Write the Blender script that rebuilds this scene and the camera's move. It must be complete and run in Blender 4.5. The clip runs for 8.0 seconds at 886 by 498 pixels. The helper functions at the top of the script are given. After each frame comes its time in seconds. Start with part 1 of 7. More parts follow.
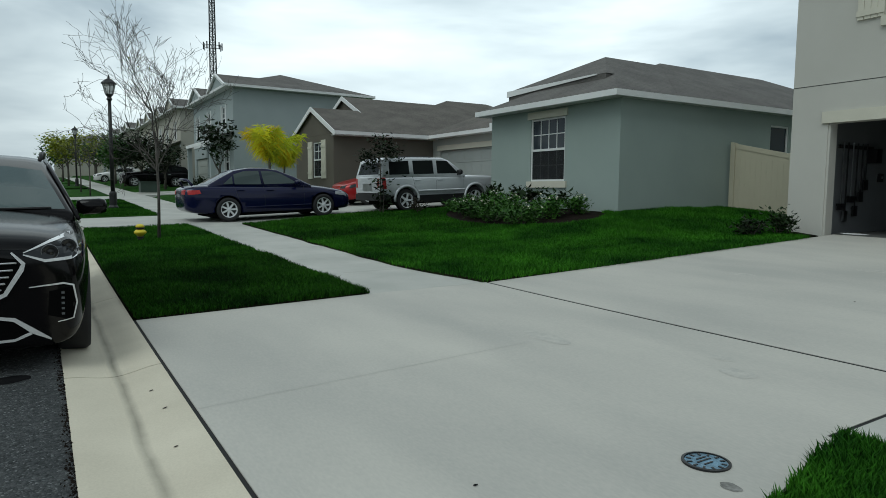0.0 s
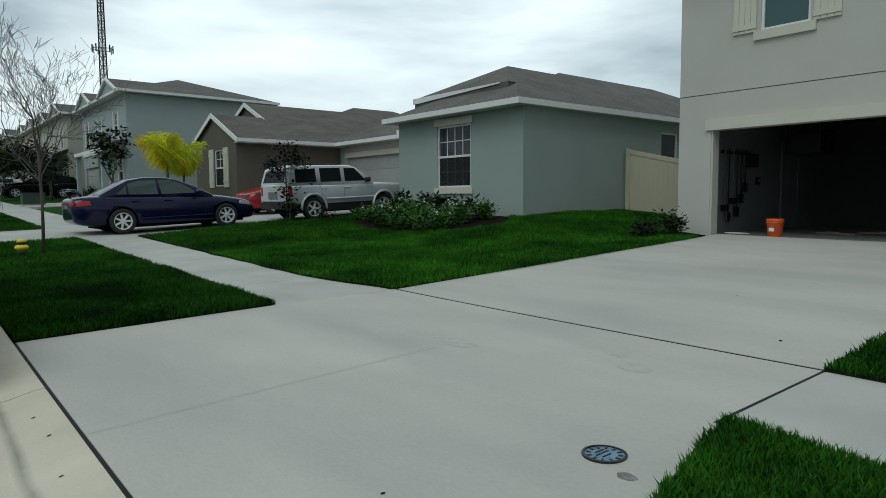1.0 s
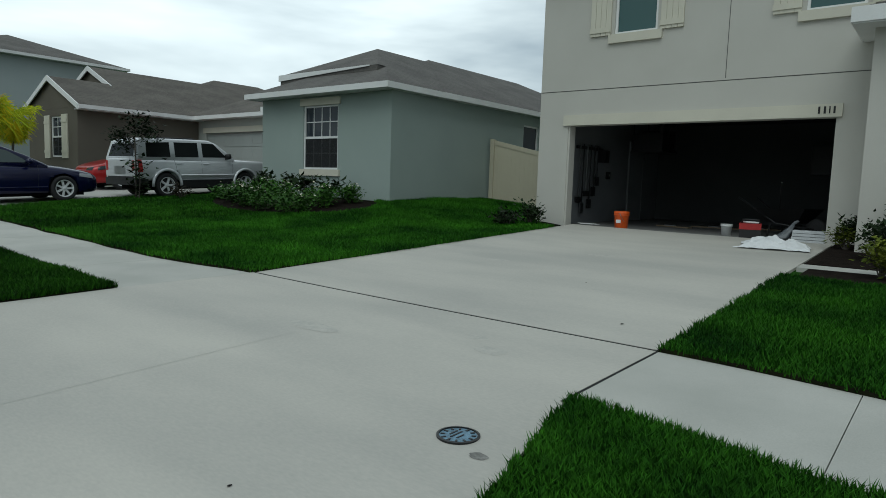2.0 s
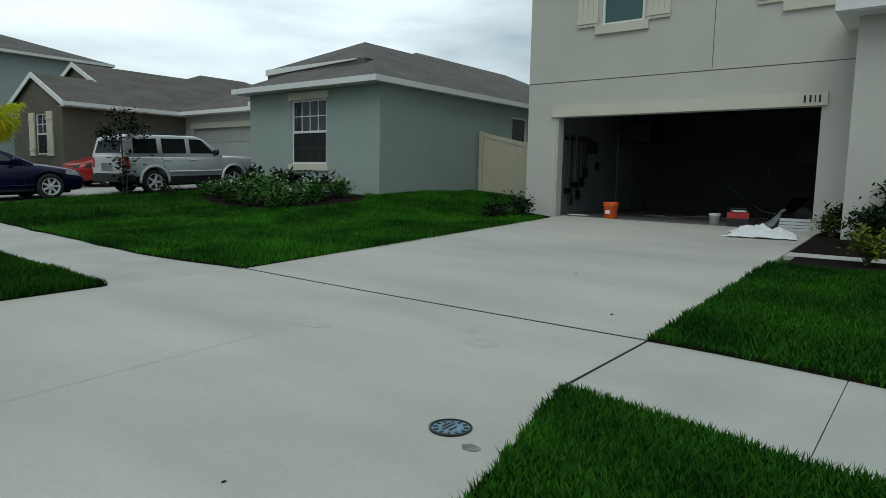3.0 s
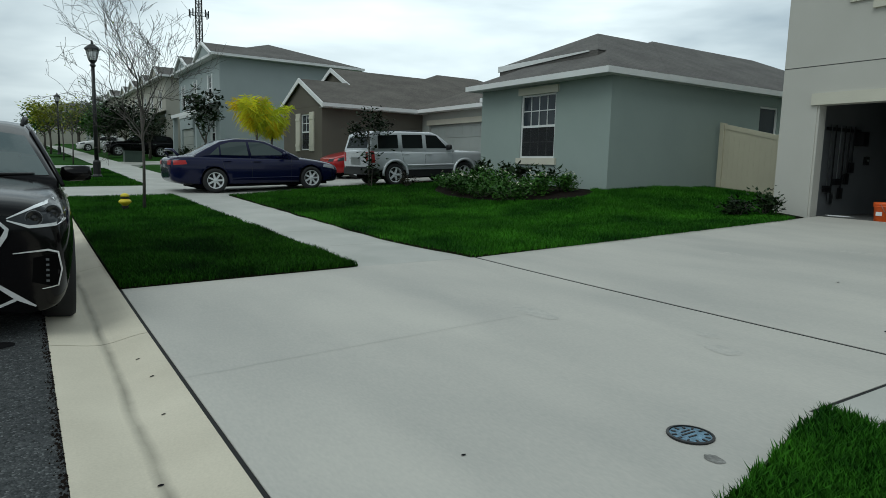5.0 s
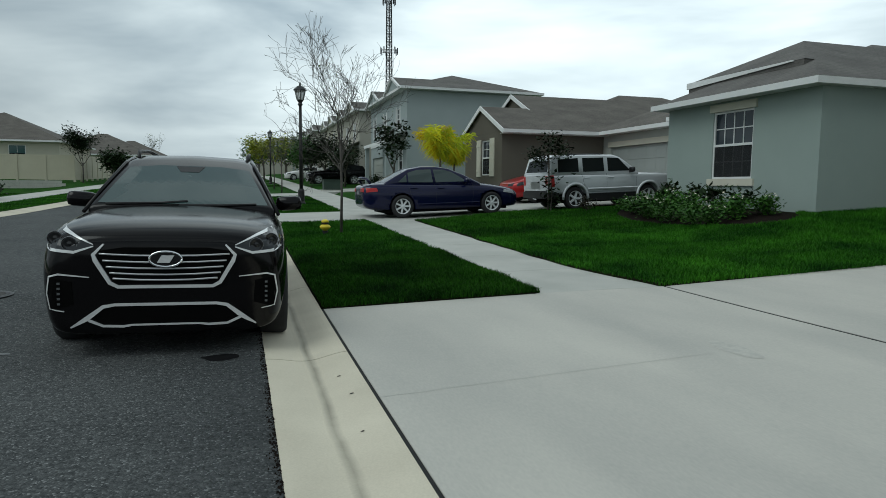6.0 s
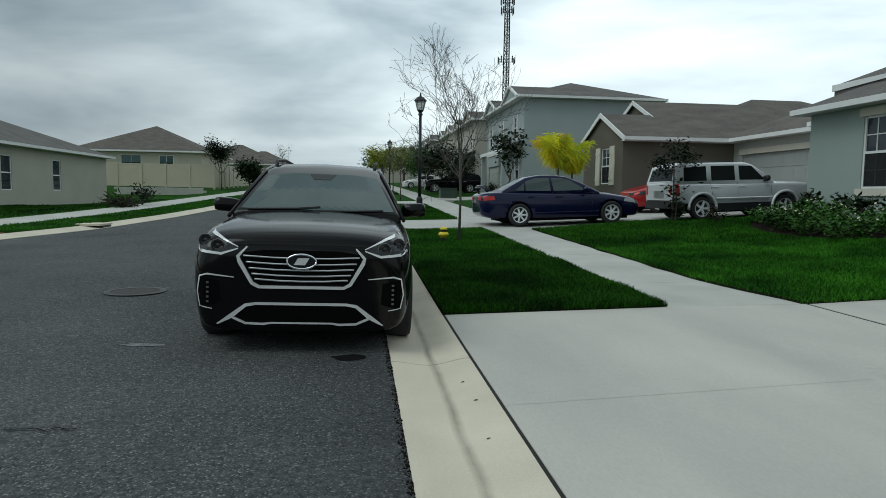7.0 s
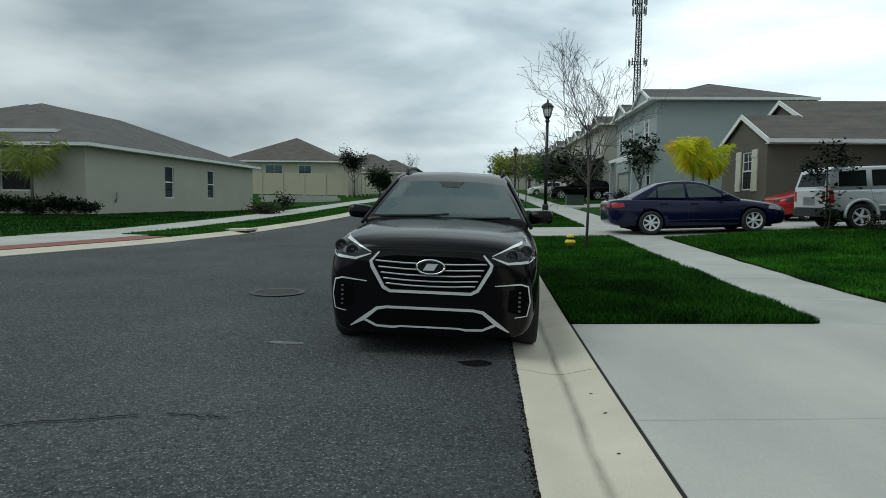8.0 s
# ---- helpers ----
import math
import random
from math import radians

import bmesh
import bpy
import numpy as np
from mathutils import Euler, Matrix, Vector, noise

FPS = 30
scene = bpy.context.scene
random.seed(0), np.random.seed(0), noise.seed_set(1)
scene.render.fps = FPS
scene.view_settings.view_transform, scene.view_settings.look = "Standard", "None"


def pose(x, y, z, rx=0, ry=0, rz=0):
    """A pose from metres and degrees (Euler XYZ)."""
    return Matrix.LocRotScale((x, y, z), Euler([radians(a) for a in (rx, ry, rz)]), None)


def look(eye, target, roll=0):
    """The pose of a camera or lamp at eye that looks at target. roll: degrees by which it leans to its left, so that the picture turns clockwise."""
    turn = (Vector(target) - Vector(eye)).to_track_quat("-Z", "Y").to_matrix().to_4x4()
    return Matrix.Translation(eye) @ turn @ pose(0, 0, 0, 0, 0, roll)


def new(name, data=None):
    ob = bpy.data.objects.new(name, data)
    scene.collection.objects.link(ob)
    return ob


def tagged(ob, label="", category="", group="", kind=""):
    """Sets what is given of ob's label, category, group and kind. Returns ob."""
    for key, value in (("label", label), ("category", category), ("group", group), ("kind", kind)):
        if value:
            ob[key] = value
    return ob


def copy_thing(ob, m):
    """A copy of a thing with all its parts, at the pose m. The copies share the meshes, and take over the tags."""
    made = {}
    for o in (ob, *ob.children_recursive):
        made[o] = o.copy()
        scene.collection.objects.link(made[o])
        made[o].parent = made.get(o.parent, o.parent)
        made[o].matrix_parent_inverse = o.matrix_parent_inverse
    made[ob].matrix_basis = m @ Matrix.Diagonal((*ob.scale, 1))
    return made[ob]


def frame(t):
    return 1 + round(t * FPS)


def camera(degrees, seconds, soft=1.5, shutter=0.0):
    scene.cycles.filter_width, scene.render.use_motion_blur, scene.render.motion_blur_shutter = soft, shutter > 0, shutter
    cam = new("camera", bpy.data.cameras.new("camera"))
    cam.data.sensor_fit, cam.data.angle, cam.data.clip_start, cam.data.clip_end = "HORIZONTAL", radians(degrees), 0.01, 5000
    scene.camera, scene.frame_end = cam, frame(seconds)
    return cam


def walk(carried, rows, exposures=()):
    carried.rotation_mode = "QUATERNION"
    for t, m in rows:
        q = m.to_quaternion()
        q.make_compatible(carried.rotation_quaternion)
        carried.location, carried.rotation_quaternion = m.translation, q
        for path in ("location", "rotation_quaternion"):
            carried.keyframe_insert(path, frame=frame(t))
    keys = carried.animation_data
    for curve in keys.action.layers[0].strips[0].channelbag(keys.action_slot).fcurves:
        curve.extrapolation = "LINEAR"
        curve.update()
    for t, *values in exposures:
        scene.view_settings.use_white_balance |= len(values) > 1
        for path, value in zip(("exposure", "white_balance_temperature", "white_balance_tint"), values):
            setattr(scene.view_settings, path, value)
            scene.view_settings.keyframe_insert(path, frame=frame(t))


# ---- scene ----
cam = camera(68.8, 8.0, soft=0.6)
PATH = [
    (0, (0.059, 0.053, 1.255), (1.109, 1.745, 1.076), 0.4),
    (0.5, (0.095, 0.052, 1.25), (1.297, 1.641, 1.076), 0.2),
    (1, (0.09, 0.024, 1.255), (1.363, 1.558, 1.097), -0.4),
    (1.5, (0.116, 0.019, 1.25), (1.542, 1.41, 1.068), 1.2),
    (2, (0.144, 0.03, 1.244), (1.701, 1.269, 1.045), 1.9),
    (2.2, (0.142, 0.028, 1.245), (1.710, 1.251, 1.032), 1.6),
    (3.3, (0.131, 0.013, 1.254), (1.701, 1.231, 1.031), 1.0),
    (3.5, (0.129, 0.011, 1.255), (1.681, 1.253, 1.031), 1.2),
    (4, (0.119, 0.02, 1.251), (1.608, 1.335, 1.024), 1.3),
    (4.5, (0.077, 0.033, 1.252), (1.407, 1.508, 1.015), 1.2),
    (5, (0.047, 0.072, 1.234), (1.128, 1.736, 0.982), 1.5),
    (5.2, (0.044, 0.076, 1.232), (1.005, 1.815, 1.004), 0.8),
    (6.3, (-0.026, 0.122, 1.276), (0.513, 2.041, 1.106), 0.8),
    (6.5, (-0.032, 0.124, 1.274), (0.491, 2.049, 1.134), 1.0),
    (7, (-0.097, 0.141, 1.259), (0.158, 2.117, 1.091), 0.8),
    (7.5, (-0.115, 0.15, 1.261), (-0.128, 2.143, 1.093), 0.3),
    (8, (-0.122, 0.139, 1.257), (-0.249, 2.129, 1.106), 0.7),
]
walk(cam, [(t, look(eye, target, roll)) for t, eye, target, roll in PATH], [(0.0, -0.06, 5900, -2), (0.8, -0.14, 5900, -2), (2.2, -0.13, 5900, -2), (4.5, -0.06, 5900, -2), (6.5, -0.03, 5900, -2), (8.0, 0.04, 5900, -2)])

# ---- light ----
SUN_YAW, SUN_UP, THIN_YAW = radians(-112), radians(52), radians(34)
SUN_WAY = Vector((math.sin(SUN_YAW) * math.cos(SUN_UP), math.cos(SUN_YAW) * math.cos(SUN_UP), math.sin(SUN_UP)))


def make_world():
    w = bpy.data.worlds.new("overcast_sky")
    scene.world = w
    w.use_nodes = True
    n, l = w.node_tree.nodes, w.node_tree.links
    n.clear()
    out, bg, sky = n.new("ShaderNodeOutputWorld"), n.new("ShaderNodeBackground"), n.new("ShaderNodeTexSky")
    sky.sky_type, sky.sun_disc, sky.sun_elevation, sky.sun_rotation = "NISHITA", False, SUN_UP, SUN_YAW
    sky.air_density, sky.dust_density = 1.0, 4.0
    co, mp = n.new("ShaderNodeTexCoord"), n.new("ShaderNodeMapping")
    mp.inputs["Scale"].default_value = (1.0, 1.0, 3.6)
    mp.inputs["Rotation"].default_value = (0.0, 0.0, 0.5)
    cloud = n.new("ShaderNodeTexNoise")
    cloud.inputs["Scale"].default_value, cloud.inputs["Detail"].default_value = 2.1, 5.0
    cloud.inputs["Roughness"].default_value, cloud.inputs["Distortion"].default_value = 0.5, 0.25
    ramp = n.new("ShaderNodeValToRGB")
    ramp.color_ramp.elements[0].position, ramp.color_ramp.elements[0].color = 0.34, (0.42, 0.46, 0.50, 1)
    ramp.color_ramp.elements[1].position, ramp.color_ramp.elements[1].color = 0.66, (1.0, 1.0, 0.99, 1)
    # the veil of cloud is thinnest and brightest down the street
    dot = n.new("ShaderNodeVectorMath")
    dot.operation = "DOT_PRODUCT"
    dot.inputs[1].default_value = Vector((math.sin(THIN_YAW) * math.cos(0.5), math.cos(THIN_YAW) * math.cos(0.5), math.sin(0.5)))
    glow = n.new("ShaderNodeMapRange")
    glow.inputs["From Min"].default_value, glow.inputs["From Max"].default_value = 0.55, 1.0
    glow.inputs["To Min"].default_value, glow.inputs["To Max"].default_value = 0.66, 1.32
    grey = n.new("ShaderNodeMix")
    grey.data_type = "RGBA"
    grey.inputs["Factor"].default_value = 0.93
    scale, mul = n.new("ShaderNodeVectorMath"), n.new("ShaderNodeVectorMath")
    scale.operation = "SCALE"
    mul.operation = "SCALE"
    mul.inputs["Scale"].default_value = 10.0
    l.new(co.outputs["Generated"], mp.inputs["Vector"])
    l.new(mp.outputs["Vector"], cloud.inputs["Vector"])
    l.new(cloud.outputs["Fac"], ramp.inputs["Fac"])
    l.new(co.outputs["Generated"], dot.inputs[0])
    l.new(dot.outputs["Value"], glow.inputs["Value"])
    l.new(ramp.outputs["Color"], scale.inputs[0])
    l.new(glow.outputs["Result"], scale.inputs["Scale"])
    l.new(scale.outputs["Vector"], mul.inputs[0])
    l.new(sky.outputs["Color"], grey.inputs["A"])
    l.new(mul.outputs["Vector"], grey.inputs["B"])
    l.new(grey.outputs["Result"], bg.inputs["Color"])
    bg.inputs["Strength"].default_value = 0.105
    l.new(bg.outputs["Background"], out.inputs["Surface"])


make_world()
sun_data = bpy.data.lights.new("sun", "SUN")
sun_data.energy, sun_data.angle, sun_data.color = 0.9, radians(40), (1.0, 0.97, 0.92)
sun = new("sun", sun_data)
sun.matrix_world = look(SUN_WAY * 60, (0, 0, 0))


# ---- materials ----
def material(name, colour, rough=0.7, colour2=None, scale=4.0, fine=60.0, bump=0.1, metal=0.0, spec=0.5, coat=0.0, spread=0.0, stretch=(1, 1, 1), fine_mix=0.35, local=False, hard=0.14):
    """A surface whose colour varies at a broad and at a fine scale, with fine relief."""
    m = bpy.data.materials.new(name)
    m.use_nodes = True
    n, l = m.node_tree.nodes, m.node_tree.links
    b = n["Principled BSDF"]
    b.inputs["Roughness"].default_value, b.inputs["Metallic"].default_value = rough, metal
    b.inputs["Specular IOR Level"].default_value, b.inputs["Coat Weight"].default_value = spec, coat
    b.inputs["Coat Roughness"].default_value = 0.04
    colour2 = colour2 or tuple(c * 0.82 for c in colour)
    if local:
        pos = n.new("ShaderNodeTexCoord").outputs["Object"]
    else:
        pos = n.new("ShaderNodeNewGeometry").outputs["Position"]
    mp = n.new("ShaderNodeMapping")
    mp.inputs["Scale"].default_value = stretch
    l.new(pos, mp.inputs["Vector"])
    broad, small = n.new("ShaderNodeTexNoise"), n.new("ShaderNodeTexNoise")
    for t, s, d in ((broad, scale, 5.0), (small, fine, 3.0)):
        t.inputs["Scale"].default_value, t.inputs["Detail"].default_value = s, d
        l.new(mp.outputs["Vector"], t.inputs["Vector"])
    fac = n.new("ShaderNodeMix")
    fac.inputs["Factor"].default_value = fine_mix
    l.new(broad.outputs["Fac"], fac.inputs["A"])
    l.new(small.outputs["Fac"], fac.inputs["B"])
    ramp = n.new("ShaderNodeMapRange")
    ramp.inputs["From Min"].default_value, ramp.inputs["From Max"].default_value = 0.5 - hard, 0.5 + hard
    l.new(fac.outputs["Result"], ramp.inputs["Value"])
    mix = n.new("ShaderNodeMix")
    mix.data_type = "RGBA"
    mix.inputs["A"].default_value, mix.inputs["B"].default_value = (*colour2, 1), (*colour, 1)
    l.new(ramp.outputs["Result"], mix.inputs["Factor"])
    col = mix.outputs["Result"]
    if spread:
        ob = n.new("ShaderNodeObjectInfo")
        isl = n.new("ShaderNodeNewGeometry")
        add = n.new("ShaderNodeMath")
        add.operation = "ADD"
        l.new(ob.outputs["Random"], add.inputs[0])
        l.new(isl.outputs["Random Per Island"], add.inputs[1])
        v = n.new("ShaderNodeMapRange")
        v.inputs["From Max"].default_value = 2.0
        v.inputs["To Min"].default_value, v.inputs["To Max"].default_value = 1 - spread, 1 + spread
        l.new(add.outputs[0], v.inputs["Value"])
        sc = n.new("ShaderNodeVectorMath")
        sc.operation = "SCALE"
        l.new(col, sc.inputs[0])
        l.new(v.outputs["Result"], sc.inputs["Scale"])
        col = sc.outputs["Vector"]
    l.new(col, b.inputs["Base Color"])
    if bump:
        bp = n.new("ShaderNodeBump")
        bp.inputs["Strength"].default_value, bp.inputs["Distance"].default_value = bump, 0.01
        l.new(small.outputs["Fac"], bp.inputs["Height"])
        l.new(bp.outputs["Normal"], b.inputs["Normal"])
    return m


def shingle_material(name, colour, colour2):
    """Asphalt shingles: courses that follow the height, broken tabs and mottled grit."""
    m = material(name, colour, 0.92, colour2, 1.2, 14.0, 0.3, spec=0.2, fine_mix=0.5, stretch=(1, 1, 2.2))
    n, l = m.node_tree.nodes, m.node_tree.links
    b = n["Principled BSDF"]
    geo, sep = n.new("ShaderNodeNewGeometry"), n.new("ShaderNodeSeparateXYZ")
    l.new(geo.outputs["Position"], sep.inputs[0])
    mul, frac = n.new("ShaderNodeMath"), n.new("ShaderNodeMath")
    mul.operation, frac.operation = "MULTIPLY", "FRACT"
    mul.inputs[1].default_value = 15.0
    l.new(sep.outputs["Z"], mul.inputs[0])
    l.new(mul.outputs[0], frac.inputs[0])
    mr = n.new("ShaderNodeMapRange")
    mr.inputs["From Max"].default_value = 0.25
    mr.inputs["To Min"].default_value = 0.72
    l.new(frac.outputs[0], mr.inputs["Value"])
    old = b.inputs["Base Color"].links[0].from_socket
    sc = n.new("ShaderNodeVectorMath")
    sc.operation = "SCALE"
    l.new(old, sc.inputs[0])
    l.new(mr.outputs["Result"], sc.inputs["Scale"])
    l.new(sc.outputs["Vector"], b.inputs["Base Color"])
    return m


def glass_material(name, tint, rough=0.03, clear=0.0, ior=1.45):
    m = bpy.data.materials.new(name)
    m.use_nodes = True
    b = m.node_tree.nodes["Principled BSDF"]
    b.inputs["Base Color"].default_value = (*tint, 1)
    b.inputs["Roughness"].default_value = rough
    b.inputs["Transmission Weight"].default_value = clear
    b.inputs["IOR"].default_value = ior
    return m


CONCRETE = material("driveway_concrete", (0.525, 0.505, 0.455), 0.85, (0.405, 0.395, 0.365), 0.55, 45.0, 0.06, spec=0.2, fine_mix=0.25, stretch=(1.6, 0.6, 1))
CONCRETE_WALK = material("walk_concrete", (0.48, 0.475, 0.44), 0.88, (0.385, 0.385, 0.355), 1.2, 110.0, 0.08, spec=0.25, fine_mix=0.3, spread=0.05)
KERB_CONCRETE = material("kerb_concrete", (0.62, 0.57, 0.46), 0.88, (0.52, 0.475, 0.38), 1.6, 90.0, 0.06, spec=0.2, spread=0.04)


def silted(name, m):
    """The kerb's concrete with a ragged line of silt along the channel at x = 0.46."""
    m = m.copy()
    m.name = name
    n, l = m.node_tree.nodes, m.node_tree.links
    b = n["Principled BSDF"]
    geo, sep = n.new("ShaderNodeNewGeometry"), n.new("ShaderNodeSeparateXYZ")
    l.new(geo.outputs["Position"], sep.inputs[0])
    wob, spot = n.new("ShaderNodeTexNoise"), n.new("ShaderNodeTexNoise")
    wob.inputs["Scale"].default_value, wob.inputs["Detail"].default_value = 1.6, 4.0
    spot.inputs["Scale"].default_value, spot.inputs["Detail"].default_value = 2.2, 5.0
    l.new(geo.outputs["Position"], wob.inputs["Vector"])
    l.new(geo.outputs["Position"], spot.inputs["Vector"])

    def math_node(op, a, v):
        x = n.new("ShaderNodeMath")
        x.operation = op
        l.new(a, x.inputs[0])
        if isinstance(v, float):
            x.inputs[1].default_value = v
        else:
            l.new(v, x.inputs[1])
        return x.outputs[0]

    off = math_node("MULTIPLY", math_node("SUBTRACT", wob.outputs["Fac"], 0.5), 0.07)
    far = math_node("ABSOLUTE", math_node("ADD", math_node("SUBTRACT", sep.outputs["X"], 0.46), off), 0.0)
    near = n.new("ShaderNodeMapRange")
    near.inputs["From Min"].default_value, near.inputs["From Max"].default_value = 0.0, 0.042
    near.inputs["To Min"].default_value, near.inputs["To Max"].default_value = 1.0, 0.0
    l.new(far, near.inputs["Value"])
    fac = math_node("MULTIPLY", near.outputs["Result"], math_node("MULTIPLY", spot.outputs["Fac"], 1.15))
    mx = n.new("ShaderNodeMix")
    mx.data_type = "RGBA"
    mx.inputs["B"].default_value = (0.17, 0.16, 0.13, 1)
    l.new(fac, mx.inputs["Factor"])
    l.new(b.inputs["Base Color"].links[0].from_socket, mx.inputs["A"])
    l.new(mx.outputs["Result"], b.inputs["Base Color"])
    return m


KERB_SILTED = silted("kerb_concrete_silted", KERB_CONCRETE)


def aggregate(m, scale, pale):
    """Small stones in the binder: every stone has its own grey, a few are pale."""
    n, l = m.node_tree.nodes, m.node_tree.links
    b = n["Principled BSDF"]
    geo, cells, sep = n.new("ShaderNodeNewGeometry"), n.new("ShaderNodeTexVoronoi"), n.new("ShaderNodeSeparateColor")
    cells.inputs["Scale"].default_value = scale
    l.new(geo.outputs["Position"], cells.inputs["Vector"])
    l.new(cells.outputs["Color"], sep.inputs[0])
    few, some = n.new("ShaderNodeMath"), n.new("ShaderNodeMapRange")
    few.operation = "POWER"
    few.inputs[1].default_value = 13.0
    l.new(sep.outputs[0], few.inputs[0])
    some.inputs["To Min"].default_value, some.inputs["To Max"].default_value = 0.66, 1.25
    l.new(sep.outputs[1], some.inputs["Value"])
    old = b.inputs["Base Color"].links[0].from_socket
    sc, mx = n.new("ShaderNodeVectorMath"), n.new("ShaderNodeMix")
    sc.operation, mx.data_type = "SCALE", "RGBA"
    l.new(old, sc.inputs[0])
    l.new(some.outputs["Result"], sc.inputs["Scale"])
    l.new(few.outputs[0], mx.inputs["Factor"])
    l.new(sc.outputs["Vector"], mx.inputs[6])
    mx.inputs[7].default_value = (*pale, 1)
    l.new(mx.outputs[2], b.inputs["Base Color"])
    bp = b.inputs["Normal"].links[0].from_node
    l.new(cells.outputs["Distance"], bp.inputs["Height"])
    bp.invert = True
    return m


ASPHALT = aggregate(material("asphalt", (0.108, 0.113, 0.113), 0.92, (0.04, 0.043, 0.045), 0.6, 30.0, 0.5, spec=0.15, fine_mix=0.6, hard=0.16), 105.0, (0.24, 0.245, 0.245))
JOINT = material("joint_filler", (0.013, 0.013, 0.013), 0.95, bump=0.1)
# soil, near black: its colour also holds the shade under and between blades
SOIL = material("lawn_soil_shaded", (0.012, 0.014, 0.006), 0.98, (0.007, 0.007, 0.004), 3.0, 80.0, 0.3, spec=0.05)
TURF = material("turf", (0.032, 0.098, 0.011), 0.95, (0.009, 0.034, 0.005), 1.2, 30.0, 0.9, spec=0.05, fine_mix=0.6)
BLADES = material("grass_blades", (0.042, 0.148, 0.009), 0.75, (0.005, 0.027, 0.003), 0.9, 25.0, 0.0, spec=0.06, spread=0.85)
MULCH = material("mulch", (0.02, 0.015, 0.012), 0.98, (0.01, 0.008, 0.007), 8.0, 70.0, 0.9, spec=0.05)
STUCCO_HOME = material("stucco_warm_grey", (0.55, 0.54, 0.495), 0.92, (0.51, 0.50, 0.455), 0.9, 140.0, 0.18, spec=0.15)
STUCCO_SAGE = material("stucco_sage", (0.335, 0.395, 0.368), 0.92, (0.305, 0.362, 0.338), 0.8, 140.0, 0.18, spec=0.15)
STUCCO_BROWN = material("stucco_brown", (0.135, 0.124, 0.102), 0.92, (0.118, 0.108, 0.089), 0.8, 140.0, 0.18, spec=0.15)
STUCCO_BLUE = material("stucco_blue_grey", (0.38, 0.425, 0.425), 0.92, (0.345, 0.39, 0.39), 0.8, 120.0, 0.15, spec=0.15)
STUCCO_TAN = material("stucco_tan", (0.46, 0.445, 0.385), 0.92, (0.42, 0.405, 0.35), 0.8, 120.0, 0.15, spec=0.15)
STUCCO_WING = material("stucco_grey_green", (0.42, 0.44, 0.41), 0.92, (0.385, 0.405, 0.375), 0.8, 120.0, 0.15, spec=0.15)
STUCCO_CREAM = material("stucco_cream", (0.50, 0.485, 0.40), 0.92, (0.46, 0.44, 0.36), 0.8, 120.0, 0.15, spec=0.15)
STUCCO_JOINT = material("stucco_joint", (0.13, 0.13, 0.12), 0.95, bump=0.1)
TRIM = material("cream_trim", (0.62, 0.60, 0.50), 0.7, (0.57, 0.55, 0.46), 2.0, 60.0, 0.05)
WHITE = material("white_trim", (0.78, 0.79, 0.78), 0.55, (0.7, 0.71, 0.70), 2.0, 60.0, 0.03)
SHINGLE = shingle_material("grey_shingles", (0.155, 0.148, 0.138), (0.095, 0.09, 0.085))
SHINGLE_BROWN = shingle_material("brown_shingles", (0.15, 0.138, 0.122), (0.088, 0.08, 0.072))
VINYL = material("cream_vinyl", (0.52, 0.49, 0.37), 0.5, (0.48, 0.45, 0.34), 1.5, 50.0, 0.02)
GLASS = glass_material("window_glass", (0.025, 0.035, 0.045))
GLASS_TEAL = glass_material("window_glass_teal", (0.055, 0.115, 0.115))
BLIND = material("window_blind", (0.16, 0.2, 0.21), 0.8, (0.12, 0.155, 0.165), 2.0, 40.0, 0.0)
# the same drywall, much darker: shade of the deep garage put into its colour
DRYWALL_SHADED = material("drywall_shaded", (0.085, 0.09, 0.09), 0.95, (0.07, 0.074, 0.075), 1.0, 60.0, 0.05, spec=0.1)
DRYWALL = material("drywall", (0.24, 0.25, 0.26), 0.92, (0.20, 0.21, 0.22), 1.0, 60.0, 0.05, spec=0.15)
GARAGE_FLOOR = material("garage_floor", (0.21, 0.21, 0.205), 0.8, (0.14, 0.14, 0.135), 1.2, 60.0, 0.1)
BLACK = material("black_plastic", (0.012, 0.012, 0.013), 0.5, (0.008, 0.008, 0.009), 6.0, 80.0, 0.05)
METAL_DARK = material("dark_metal", (0.02, 0.021, 0.022), 0.45, (0.012, 0.012, 0.013), 6.0, 80.0, 0.05, metal=0.3)
STEEL = material("steel", (0.45, 0.46, 0.47), 0.35, (0.35, 0.36, 0.37), 6.0, 80.0, 0.03, metal=1.0)


# ---- building helpers ----
def thing(name, m, label, category, group="", kind=""):
    ob = new(name)
    ob.matrix_world = m
    ob.empty_display_size = 0.2
    return tagged(ob, label, category, group, kind)


def mesh_of(bm, name, mat, smooth=False, bevel=0.0):
    if bevel:
        edges = [e for e in bm.edges if len(e.link_faces) == 2 and e.calc_face_angle(0) > 0.6]
        bmesh.ops.bevel(bm, geom=edges, offset=bevel, segments=2, profile=0.6, affect="EDGES", clamp_overlap=True)
    me = bpy.data.meshes.new(name)
    bmesh.ops.recalc_face_normals(bm, faces=bm.faces)
    bm.to_mesh(me)
    bm.free()
    me.materials.append(mat)
    if smooth:
        me.polygons.foreach_set("use_smooth", [True] * len(me.polygons))
    return me


def part(name, bm, mat, parent=None, label="", smooth=False, bevel=0.0, kind=""):
    ob = new(name, mesh_of(bm, name, mat, smooth, bevel))
    ob.parent = parent
    return tagged(ob, label, kind=kind)


def single(name, bm, mat, m, label, category, group="", kind="", smooth=False, bevel=0.0):
    ob = part(name, bm, mat, None, "", smooth, bevel)
    ob.matrix_world = m
    return tagged(ob, label, category, group, kind)


